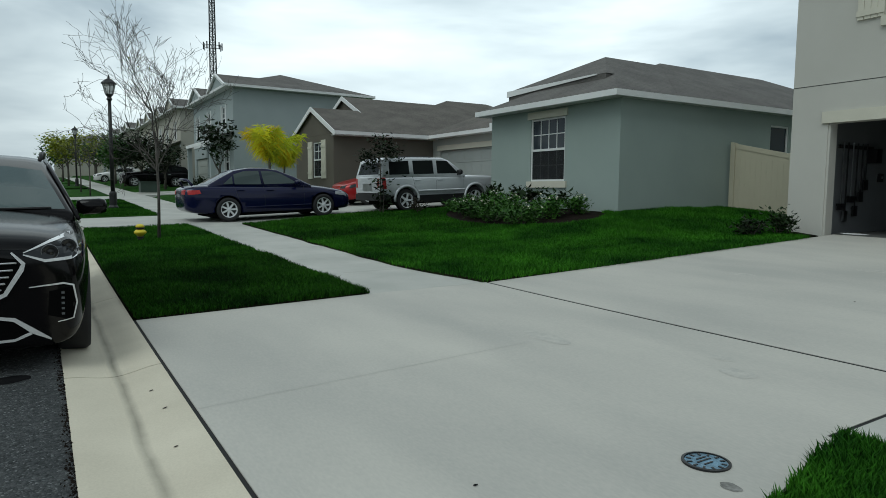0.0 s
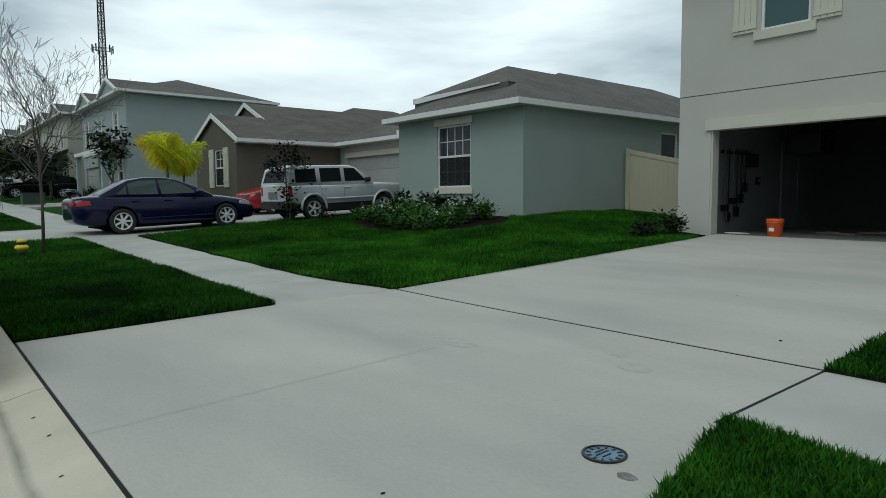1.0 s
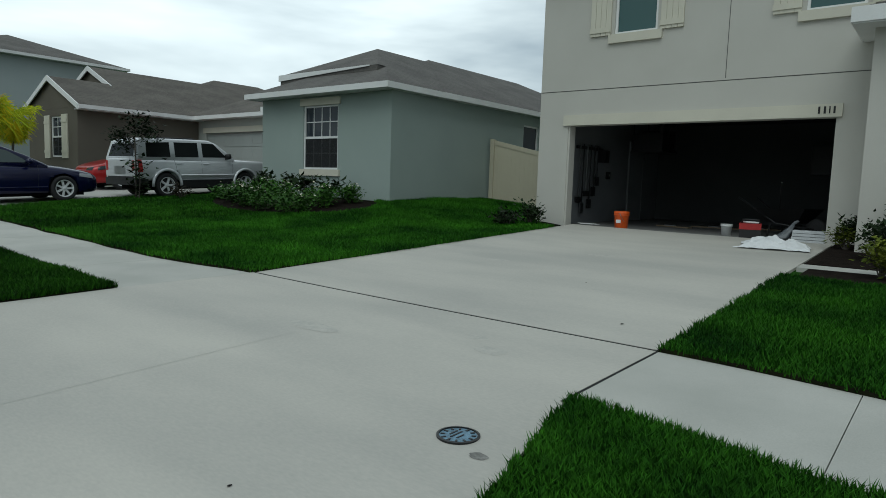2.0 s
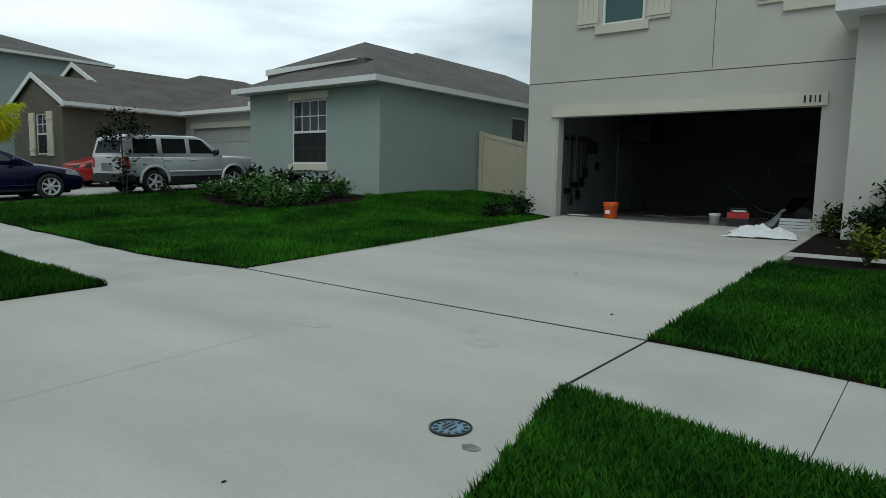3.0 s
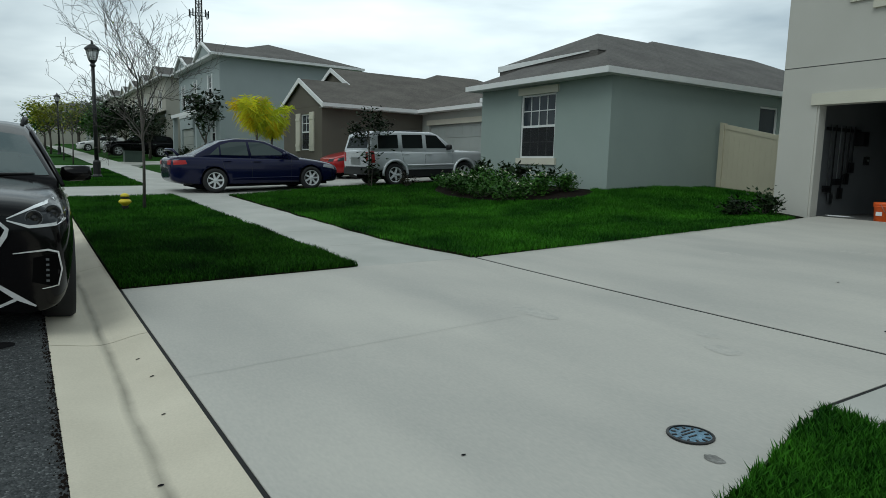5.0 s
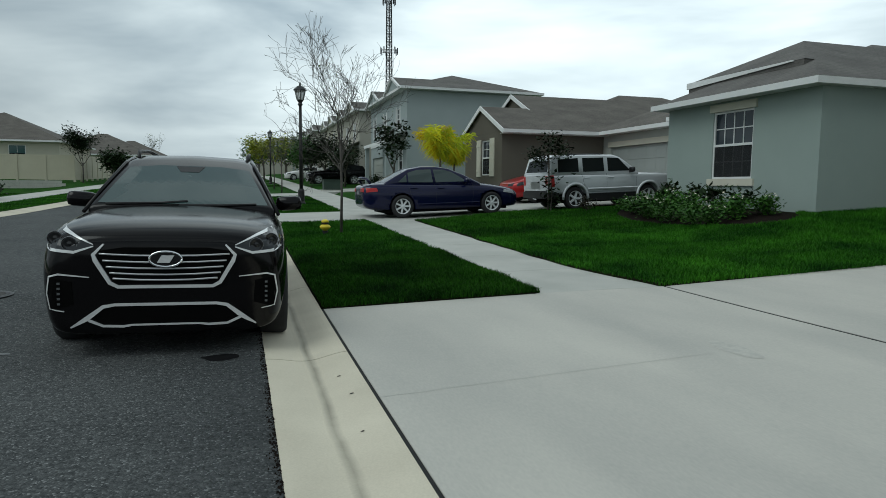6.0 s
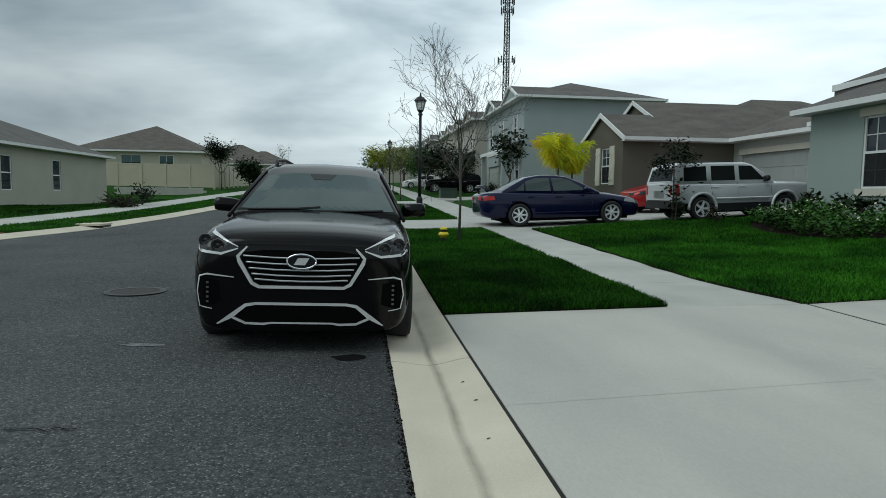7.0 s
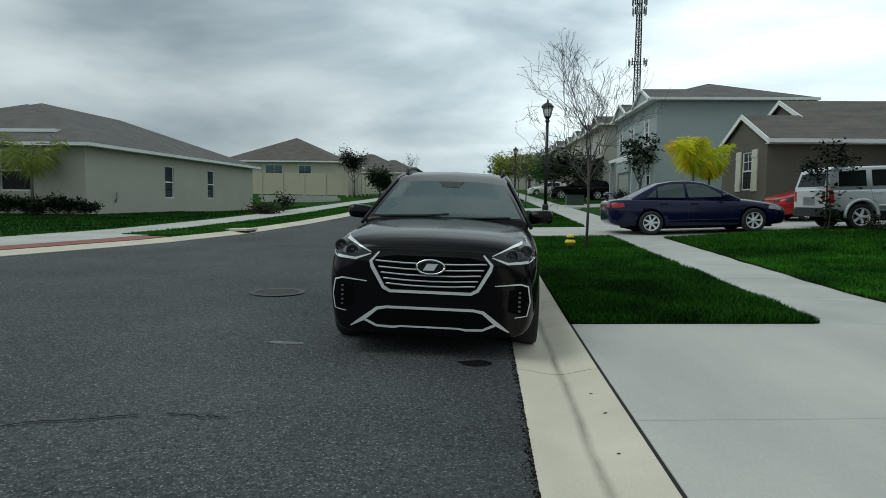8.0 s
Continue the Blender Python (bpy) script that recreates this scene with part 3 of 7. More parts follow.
# -- the sage neighbour: front wall x = 11.62, near side wall y = 10.87
def sage_house():
    h = thing("house", pose(11.62, 10.87, 0.6), "single-storey sage green stucco house with grey shingle roof", "house")
    wy, wz = 13.44 - 10.87, 1.53 - 0.6
    L = 5.08
    ww, wh = 1.38, 1.68
    c = L - wy
    walls(h, 0, 14.5, 0, L, -0.5, 2.92, STUCCO_SAGE, street=[(c - ww / 2, c + ww / 2, wz + 0.5, wz + wh + 0.5)], near=[(5.98, 6.88, 2.28, 3.06)], label="sage green stucco wall")
    window(h, face_street(0, wy, wz), ww, wh, 4, 2, trim=TRIM)
    window(h, face_near(6.43, 0, 1.78), 0.9, 0.78, meeting=False)
    part("wall", boxed(5.0, 14.5, L, L + 2.0, -0.5, 2.92), STUCCO_SAGE, h)
    front, near, far = 0.42, 0.25, 0.22
    roof_on(h, -front, 7.5, -near, L + far, 2.97, 0.47)
    # the raised roof, whose near slope lies in the slope of the main one
    y0, y1, ze = 1.27, L + 0.24, 3.68
    up = part("upper_roof", hip(bm_new(), 0.78, 9.0, y0, y1, ze, 0.47), SHINGLE, h, "raised grey shingle roof")
    part("fascia", prism([(y0 + 0.3, ze - 0.02), (y1 + 0.03, ze - 0.16), (y1 + 0.03, ze + 0.012), (y0 + 0.3, ze + 0.012)], 0.745, 0.78), WHITE, up, "white tapering fascia board")
    part("fascia", boxed(0.78, 7.0, y1, y1 + 0.03, ze - 0.15, ze + 0.012), WHITE, up, "white fascia board")
    part("roof_return", boxed(0.785, 1.3, y0 + 0.02, y1 - 0.02, 3.35, ze - 0.004), SHINGLE, up, "shingled return under the raised roof")
    roof_on(h, 1.7, 15.0, -near - 0.004, L + 2.42, 2.974, 0.47)
    return h


sage_house()


# -- the home with the open garage: front wall x = 12.74
GX, GZ = 12.74, 0.42


def home():
    h = thing("house", pose(GX, 1.27, GZ), "two-storey warm grey stucco house with open garage", "house")
    L = 7.44 - 1.27
    u = lambda yy: 7.44 - yy
    holes = [(u(6.74), u(1.76), 0.3, 2.15 + 0.3)]
    for yc in (5.37, 1.93):
        holes.append((u(yc) - 0.44, u(yc) + 0.44, 3.94 + 0.3, 5.47 + 0.3))
    part("wall", wall_panel(bm_new(), L, 6.3, 0.2, holes, face_street(0, L, -0.3)), STUCCO_HOME, h, "warm grey stucco front wall")
    part("wall", wall_panel(bm_new(), 11.6, 6.3, 0.2, [], pose(11.8, L, -0.3, 0, 0, 180)), STUCCO_HOME, h, "warm grey stucco side wall")
    part("wall", boxed(11.8, 12.0, -6, L, -0.3, 6.0), STUCCO_HOME, h)
    part("wall", boxed(0.2, 11.8, -6.2, -6.0, -0.3, 6.0), STUCCO_HOME, h)
    part("wall", boxed(0.0, 0.2, -6.2, 0.0, -0.3, 6.0), STUCCO_HOME, h)
    # grooves of the stucco
    part("stucco_band", boxed(-0.008, 0.0, 0.0, L, 2.889, 2.90), STUCCO_HOME, h, "thin horizontal stucco bead")
    part("stucco_joint", boxed(-0.003, 0.0, 0.0, L, 2.874, 2.888), STUCCO_JOINT, h, "dark horizontal control joint")
    part("stucco_joint", boxed(-0.003, 0.0, 3.6 - 1.27 - 0.006, 3.6 - 1.27 + 0.006, 2.925, 5.9), STUCCO_JOINT, h, "dark vertical control joint")
    for yc in (5.37, 1.93):
        win = window(h, face_street(0, yc - 1.27, 3.94), 0.88, 1.53, glass=GLASS_TEAL)
        part("sill", boxed(-0.55, 0.55, -0.06, 0.05, -0.17, 0.0), TRIM, win, "cream sill", bevel=0.008)
        part("blind", boxed(-0.4, 0.4, 0.11, 0.115, 0.05, 1.48), BLIND, win, "drawn grey-green blind")
        for s in (-1, 1):
            bm = bm_new()
            x0 = s * 0.73
            box(bm, x0 - 0.22, x0 + 0.22, -0.03, 0.0, 0.0, 1.53)
            for k in range(4):
                box(bm, x0 - 0.22 + 0.112 * k, x0 - 0.22 + 0.112 * k + 0.104, -0.042, -0.03, 0.0, 1.53)
            box(bm, x0 - 0.23, x0 + 0.23, -0.06, -0.042, 0.06, 0.16)
            box(bm, x0 - 0.23, x0 + 0.23, -0.06, -0.042, 1.37, 1.47)
            part("shutter", bm, TRIM, win, "cream board shutter")
    # garage opening trim
    part("door_head_trim", boxed(-0.05, 0.0, 1.70 - 1.27, 6.84 - 1.27, 2.155, 2.37), TRIM, h, "cream trim over the garage opening", bevel=0.008)
    for a, b in ((6.74, 6.70), (1.76, 1.79)):
        part("jamb", boxed(0.02, 0.26, min(a, b) - 1.27, max(a, b) - 1.27, -0.02, 2.15), STUCCO_HOME, h, "warm grey garage door jamb")
    for i, (y0, w) in enumerate(((1.86, 0.03), (1.935, 0.018), (2.0, 0.032), (2.085, 0.03))):
        part("house_number", boxed(-0.058, -0.05, y0 - 1.27 - 0.06, y0 - 1.27 + w - 0.06, 2.21, 2.33), BLACK, h, "black bar in place of a numeral")
    # porch wing
    part("porch_wall", boxed(-1.0, 0.0, -1.6, -0.02, -0.3, 3.33), STUCCO_HOME, h, "warm grey stucco porch wall")
    part("porch_roof", hip(bm_new(), -1.4, 0.6, -4.0, 0.22, 3.55, 0.4), SHINGLE, h, "porch roof")
    part("porch_fascia", fascia(bm_new(), -1.4, 0.6, -4.0, 0.22, 3.55, 0.2), WHITE, h, "white porch fascia")
    part("porch_soffit", boxed(-1.4, -0.02, -4.0, 0.22, 3.33, 3.36), WHITE, h, "white porch soffit")
    part("roof", hip(bm_new(), -0.5, 12.5, -6.7, L + 0.5, 6.1, 0.45), SHINGLE, h, "grey shingle roof")
    part("fascia", fascia(bm_new(), -0.5, 12.5, -6.7, L + 0.5, 6.1), WHITE, h, "white fascia")
    part("soffit", boxed(-0.5, 12.5, -6.7, L + 0.5, 5.94, 5.98), WHITE, h, "white soffit")
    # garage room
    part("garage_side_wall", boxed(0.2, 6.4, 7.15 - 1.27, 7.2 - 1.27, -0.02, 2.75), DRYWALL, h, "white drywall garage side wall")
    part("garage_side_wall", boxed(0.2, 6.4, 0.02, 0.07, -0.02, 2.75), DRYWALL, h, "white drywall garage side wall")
    # back wall and ceiling take the darker drywall that paints in the unlit depth
    part("garage_back_wall", boxed(6.4, 6.5, 0.0, L - 0.2, -0.02, 2.75), DRYWALL_SHADED, h, "drywall garage back wall, darkened for the unlit depth")
    part("garage_ceiling", boxed(0.2, 6.5, 0.0, L - 0.2, 2.7, 2.78), DRYWALL_SHADED, h, "drywall garage ceiling, darkened for the unlit depth")
    part("garage_floor", boxed(0.16, 6.5, 0.0, L - 0.2, -0.3, 0.012), GARAGE_FLOOR, h, "grey concrete garage floor")
    return h


home()


# -- the brown house: front wall x = 10.0, near side wall y = 24.3
def brown_house():
    x0, y0, z0 = 10.0, 24.35, 0.8
    h = thing("house", pose(x0, y0, z0), "single-storey dark brown stucco house with cream shutters", "house")
    W = 4.4
    c = W - (26.15 - y0)
    ww, wh, wz = 0.95, 1.47, 0.98
    walls(h, 0, 4.6, 0, W, -0.4, 2.72, STUCCO_BROWN, street=[(c - ww / 2, c + ww / 2, wz + 0.4, wz + wh + 0.4)], label="dark brown stucco wall")
    win = window(h, face_street(0, W - c, wz), ww, wh, 2, 2)
    for s in (-1, 1):
        bm = bm_new()
        xs = s * (ww / 2 + 0.3)
        for k in range(4):
            box(bm, xs - 0.24 + 0.122 * k, xs - 0.24 + 0.122 * k + 0.114, -0.04, 0.0, -0.05, wh + 0.05)
        box(bm, xs - 0.24, xs + 0.24, -0.055, -0.04, 0.15, 0.25)
        box(bm, xs - 0.24, xs + 0.24, -0.055, -0.04, wh - 0.25, wh - 0.15)
        part("shutter", bm, TRIM, win, "cream board-and-batten shutter")
    # a low gable over the wing, a higher one behind it in the same near slope
    ov, ze = 0.4, 2.76

    def gable(xa, xb, front, far, p, lift, foot):
        mid = (far - ov) / 2
        top = ze + (mid + ov) * p + lift
        bm = bm_new()
        a = [bm.verts.new(v) for v in ((xa, -ov, ze + lift), (xa, mid, top), (xa, far, ze + lift), (xb, -ov, ze + lift), (xb, mid, top), (xb, far, ze + lift))]
        bm.faces.new((a[0], a[3], a[4], a[1]))
        bm.faces.new((a[1], a[4], a[5], a[2]))
        roof = part("roof", bm, SHINGLE_BROWN, h, "grey-brown shingle gable roof")
        xg, side = xa + front, ze + ov * p - 0.035
        part("gable_wall", prism([(0, ze - 0.036), (far - ov, ze - 0.036), (far - ov, side), (mid, top - 0.035), (0, side)], xg, xg + 0.2), STUCCO_BROWN, h, "dark brown stucco gable")
        for ya in (foot, far):
            bm = bm_new()
            za = ze + (ya + ov) * p if ya < mid else ze
            vs = [bm.verts.new((x, yy, zz)) for x in (xa - 0.03, xa + 0.01) for yy, zz in ((ya, za - 0.17), (mid, top - 0.17), (mid, top + 0.02), (ya, za + 0.02))]
            for f in ((0, 1, 2, 3), (7, 6, 5, 4), (0, 3, 7, 4), (1, 5, 6, 2), (0, 4, 5, 1), (3, 2, 6, 7)):
                bm.faces.new([vs[i] for i in f])
            part("rake_board", bm, WHITE, roof, "white rake board")
        return roof

    roof = gable(-0.12, 5.0, 0.12, W + ov, 0.445, 0.004, -ov)
    gable(2.1, 8.5, 0.15, 8.6, 0.445, 0.0, 2.0)
    part("wall", boxed(2.4, 2.6, W, 7.6, -0.4, 2.72), STUCCO_BROWN, h, "dark brown stucco wall")
    part("wall", boxed(2.6, 13.8, 7.4, 7.6, -0.4, 2.72), STUCCO_BROWN, h, "dark brown stucco wall")
    part("fascia", boxed(-0.12, 5.0, -ov - 0.03, -ov, ze - 0.12, ze + 0.015), WHITE, roof, "white fascia")
    part("soffit", boxed(-0.1, 5.0, -ov, 0.0, ze - 0.15, ze - 0.13), WHITE, roof, "white soffit")
    # garage wing, set back
    gx, gy0, gy1 = 4.6, -6.0, 0.0
    d0, d1 = gy1 + 0.55, gy1 + 5.4
    part("garage_wall", wall_panel(bm_new(), gy1 - gy0, 3.12, 0.2, [(0.55, 5.4, 0.4, 2.55)], face_street(gx, gy1, -0.4)), STUCCO_WING, h, "grey-green stucco garage wall")
    part("garage_side", boxed(gx + 0.2, 14, gy0, gy0 + 0.2, -0.4, 2.72), STUCCO_WING, h, "grey-green stucco side wall")
    part("garage_back", boxed(13.8, 14, gy0 + 0.2, W, -0.4, 2.72), STUCCO_TAN, h)
    taupe = material("door_grey_green", (0.37, 0.40, 0.385), 0.6, (0.34, 0.37, 0.355), 1.5, 40, 0.03)
    door = part("garage_door", boxed(gx + 0.13, gx + 0.16, gy0 + 0.6, gy0 + 5.45, 0.0, 2.15), taupe, h, "closed grey-green sectional garage door")
    for k in range(4):
        bm = bm_new()
        box(bm, gx + 0.10, gx + 0.13, gy0 + 0.6, gy0 + 5.45, 0.006 + 0.5375 * k, 0.53 + 0.5375 * k)
        for c_ in range(8):
            ya = gy0 + 0.6 + 4.85 * c_ / 8
            box(bm, gx + 0.094, gx + 0.10, ya + 0.07, ya + 4.85 / 8 - 0.07, 0.10 + 0.5375 * k, 0.43 + 0.5375 * k)
        part("door_section", bm, taupe, door)
    part("door_head_trim", boxed(gx - 0.04, gx, gy0 + 0.45, gy0 + 5.6, 2.15, 2.36), TRIM, h, "cream trim over the garage door", bevel=0.008)
    roof_on(h, gx - 0.45, 13.0, gy0 - 0.4, 0.6, 2.765, 0.465, SHINGLE_BROWN)
    roof_on(h, 3.0, 16.5, -0.36, 10.6, 2.745, 0.445, SHINGLE_BROWN)
    return h


brown_house()


# -- two-storey row
def row_house(x, y, wall_mat, depth, width, label, group=""):
    """A two-storey house: front wall at x, near side wall at y, with porch roof, windows and hip roof."""
    z = land(x, y) + 0.1
    h = thing("house", pose(x, y, z), label, "house", group)
    W, H = width, 5.85
    ups = [(W * f, 0.9, 3.55, 1.35) for f in (0.13, 0.45, 0.8)]
    dns = [(W * 0.86, 0.9, 0.9, 1.5)]
    holes = [(c - w / 2, c + w / 2, z0 + 0.4, z0 + hh + 0.4) for c, w, z0, hh in ups + dns] + [(W * 0.5 - 0.5, W * 0.5 + 0.5, 0.42, 2.5), (0.6, W * 0.38, 0.42, 2.5)]
    walls(h, 0, depth, 0, W, -0.4, H, wall_mat, street=holes, label="two-storey stucco wall")
    for c, w, z0, hh in ups + dns:
        win = window(h, face_street(0, W - c, z0), w, hh, 2, 2)
        for s in (-1, 1):
            part("surround", boxed(s * (w / 2 + 0.07) - 0.07, s * (w / 2 + 0.07) + 0.07, -0.03, 0, -0.1, hh + 0.1), WHITE, win, "white window surround")
    part("front_door", boxed(0.08, 0.13, W * 0.5 - 0.5, W * 0.5 + 0.5, 0.02, 2.1), material("door_dark", (0.05, 0.045, 0.04), 0.5), h, "dark front door")
    bm = bm_new()
    for k in range(4):
        box(bm, 0.1, 0.14, W * 0.62, W - 0.6, 0.025 + 0.52 * k, 0.53 + 0.52 * k)
    part("garage_door", bm, STUCCO_WING, h, "grey garage door")
    part("belt_trim", boxed(-0.05, 0.0, 0, W, 2.85, 3.05), WHITE, h, "white belt trim")
    bm = bm_new()
    vs = [bm.verts.new(v) for v in ((-1.3, -0.2, 2.75), (-1.3, W * 0.62, 2.75), (0.0, W * 0.62, 3.35), (0.0, -0.2, 3.35))]
    bm.faces.new(vs)
    bmesh.ops.solidify(bm, geom=bm.faces[:], thickness=0.12)
    part("porch_roof", bm, SHINGLE, h, "shingle porch roof")
    part("porch_fascia", boxed(-1.34, -1.3, -0.2, W * 0.62, 2.6, 2.8), WHITE, h, "white porch fascia")
    for f in (0.02, 0.6):
        part("porch_post", boxed(-1.25, -1.0, W * f, W * f + 0.25, -0.4, 2.65), wall_mat, h, "stucco porch post")
    roof_on(h, -0.45, depth + 0.45, -0.45, W + 0.45, H + 0.05, 0.34)
    # front gables
    zt = H + 0.05
    for g0, g1, p in ((0.1, 3.7, 0.4), (W * 0.58, W * 0.88, 0.42)):
        mid = (g0 + g1) / 2
        top = zt + (mid - g0 + 0.3) * p
        bm = bm_new()
        a = [bm.verts.new(v) for v in ((-0.47, g0 - 0.3, zt), (-0.47, mid, top), (-0.47, g1 + 0.3, zt), (4.6, g0 - 0.3, zt), (4.6, mid, top), (4.6, g1 + 0.3, zt))]
        bm.faces.new((a[0], a[3], a[4], a[1]))
        bm.faces.new((a[1], a[4], a[5], a[2]))
        part("gable_roof", bm, SHINGLE, h, "shingle front gable roof")
        part("gable_wall", prism([(g0 - 0.27, zt + 0.016), (g1 + 0.27, zt + 0.016), (mid, top - 0.03)], -0.44, 0.3), wall_mat, h, "stucco gable")
        for ya in (g0 - 0.3, g1 + 0.3):
            part("rake_board", tubed([(-0.52, ya, zt - 0.05), (-0.52, mid, top - 0.05)], 0.09, 4), WHITE, h, "white rake board")
    return h


row_house(9.5, 37.9, STUCCO_BLUE, 8.2, 11, "two-storey blue-grey stucco house with white trim")
for i, (x, y, mt, lab) in enumerate(((9.4, 53.5, STUCCO_TAN, "two-storey tan stucco house down the street"), (9.8, 69, STUCCO_CREAM, "two-storey cream stucco house down the street"), (9.5, 85, STUCCO_TAN, "two-storey tan stucco house far down the street"), (9.5, 102, STUCCO_BLUE, "two-storey grey stucco house far down the street"), (9.5, 120, STUCCO_CREAM, "two-storey cream stucco house far down the street"), (2.6, 140, STUCCO_TAN, "two-storey tan stucco house at the bend of the street"))):
    row_house(x, y, mt, 13, 11, lab, "row of houses down the street")


# -- across the road
def grey_house():
    x1, y0, z0 = -16.6, 26.0, 0.68
    D = 19.3
    h = thing("house", pose(x1, y0, z0), "single-storey warm grey stucco house across the road", "house")
    holes = [(c - y0 - 0.47, c - y0 + 0.47, 0.50 + 0.4, 2.16 + 0.4) for c in (33.15, 38.3)]
    part("wall", wall_panel(bm_new(), D, 3.08, 0.2, holes, pose(0, 0, -0.4, 0, 0, 90)), STUCCO_TAN, h, "warm grey stucco side wall")
    part("wall", wall_panel(bm_new(), 12, 3.08, 0.2, [(12 - 3.5, 12 - 2.1, 1.15, 2.85)], pose(-12.2, 0, -0.4)), STUCCO_TAN, h, "warm grey stucco front wall")
    part("wall", boxed(-12.2, -12.0, 0.2, D, -0.4, 2.68), STUCCO_TAN, h)
    part("wall", boxed(-12.0, -0.2, D - 0.2, D, -0.4, 2.68), STUCCO_TAN, h)
    for yy in (33.15, 38.3):
        window(h, pose(0, yy - y0, 0.50, 0, 0, 90), 0.94, 1.66)
    window(h, pose(-3.0, 0, 0.75), 1.4, 1.7, 4, 2)
    roof_on(h, -12.6, 0.42, -0.42, D + 0.42, 2.73, 0.385, SHINGLE)
    roof_on(h, -10.6, -1.9, 0.95, 9.6, 3.40, 0.385, SHINGLE, soffit=False)
    part("hose_bib", tubed([(0.02, 2.1, 0.3), (0.1, 2.1, 0.5), (0.1, 2.1, 0.75)], 0.03, 6), STEEL, h, "small outdoor tap")
    return h


grey_house()


def cream_house(x, y, z, w, d, lab):
    """Seen over its fence; the near wall looks down the road."""
    h = thing("house", pose(x, y, z), lab, "house")
    walls(h, 0, w, 0, d, -0.6, 2.6, STUCCO_CREAM, near=[(w * 0.36, w * 0.36 + 1.8, 1.5, 2.85), (w * 0.66, w * 0.66 + 1.3, 1.5, 2.85)], label="cream stucco wall")
    window(h, face_near(w * 0.36 + 0.9, 0, 0.9), 1.8, 1.35, 2, 1, False, glass=GLASS_TEAL)
    window(h, face_near(w * 0.66 + 0.65, 0, 0.9), 1.3, 1.35, 2, 1, False, glass=GLASS_TEAL)
    roof_on(h, -0.45, w + 0.45, -0.45, d + 0.45, 2.65, 0.46, SHINGLE_BROWN)
    part("vent", boxed(w * 0.5 - 0.5, w * 0.5 + 0.3, d * 0.26, d * 0.26 + 0.5, 3.9, 4.25), METAL_DARK, h, "dark roof vent")
    return h


cream_house(-26.2, 64, 2.3, 11.3, 12, "single-storey cream stucco house behind a vinyl fence")
cream_house(-24, 92, 2.4, 13, 12, "single-storey cream stucco house far across the road")
cream_house(-24, 116, 3.0, 13, 12, "single-storey cream stucco house far across the road")


def vinyl_fence(name, a, b, high, label, lift=0.05, fall=0.0):
    """Tongue-and-groove vinyl panels between posts."""
    a, b = Vector((*a, land(*a) + lift)), Vector((*b, land(*b) + lift - fall))
    way = b - a
    n = max(1, round(way.length / 1.83))
    f = thing(name, Matrix.Translation(a), label, "fence")
    flat = math.atan2(way.y, way.x)
    step = math.hypot(way.x, way.y) / n
    slope = (b.z - a.z) / n
    for i in range(n + 1):
        m = pose(0, 0, 0, 0, 0, math.degrees(flat)) @ Matrix.Translation((step * i, 0, slope * i)) @ Matrix(((1, 0, 0, 0), (0, 1, 0, 0), (slope / step, 0, 1, 0), (0, 0, 0, 1)))
        part("post", boxed(-0.065, 0.065, -0.065, 0.065, -0.3, high + 0.06, m=m), VINYL, f, "cream vinyl post", bevel=0.006)
        if i == n:
            break
        w = (step - 0.13) / 10
        for k in range(10):
            part("board", boxed(0.065 + w * k + 0.0012, 0.065 + w * (k + 1) - 0.0012, -0.02, 0.02, 0.06, high - 0.06, m=m), VINYL, f)
        for z in (0.0, high - 0.08):
            part("rail", boxed(0.065, step - 0.065, -0.035, 0.035, z, z + 0.12, m=m), VINYL, f, "cream vinyl rail")
    return f


vinyl_fence("fence", (15.75, 10.72), (15.75, 7.52), 1.83, "cream vinyl privacy fence between the two houses", -0.13, 0.40)
vinyl_fence("fence", (-24.0, 57.5), (-12.2, 56.5), 1.85, "cream vinyl privacy fence behind a low wall", 0.1)
vinyl_fence("fence", (-12.2, 56.6), (-11.5, 80.0), 1.85, "cream vinyl privacy fence along the sidewalk", 0.1)


# ---- lawns ----
def lawn_near_house(x):
    return DRIVE_Y1 + 0.02 if x < 12.5 else 7.3


def drive_next_edge(x):
    return mix(17.0, 18.2, min(max((x - 4.78) / 3.5, 0), 1))


def lawn_edge(y):
    """The line to which the lawns have crept over the sidewalk."""
    wob = 0.05 * noise.noise((y * 1.3, 7.0, 0.0))
    if y > 4:
        return mix(4.72, 4.45, ease(6.5, 8.4, y)) + wob * ease(6.6, 7.4, y)
    return mix(4.44, 4.745, ease(-1.6, 1.68, y)) + 0.5 * wob


single("lawn", stripped(lawn_edge, 4.80, DRIVE_Y1 + 0.02, 16.95, 2, 0.15, 0.024, 0.05), SOIL, HERE, "dark shaded soil edge of the lawn that has crept over the sidewalk", "lawn", kind="structure", smooth=True)
single("lawn", stripped(lawn_edge, 4.80, -9.0, DRIVE_Y0 - 0.02, 2, 0.15, 0.024, 0.05), SOIL, HERE, "dark shaded soil edge of the front lawn that has crept over the sidewalk", "lawn", kind="structure", smooth=True)
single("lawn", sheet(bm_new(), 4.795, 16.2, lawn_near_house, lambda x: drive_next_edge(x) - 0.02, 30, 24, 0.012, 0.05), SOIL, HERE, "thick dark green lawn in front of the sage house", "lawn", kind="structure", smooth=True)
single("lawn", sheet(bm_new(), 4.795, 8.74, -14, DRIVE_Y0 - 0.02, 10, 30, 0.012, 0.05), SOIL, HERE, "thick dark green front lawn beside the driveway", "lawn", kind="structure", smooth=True)


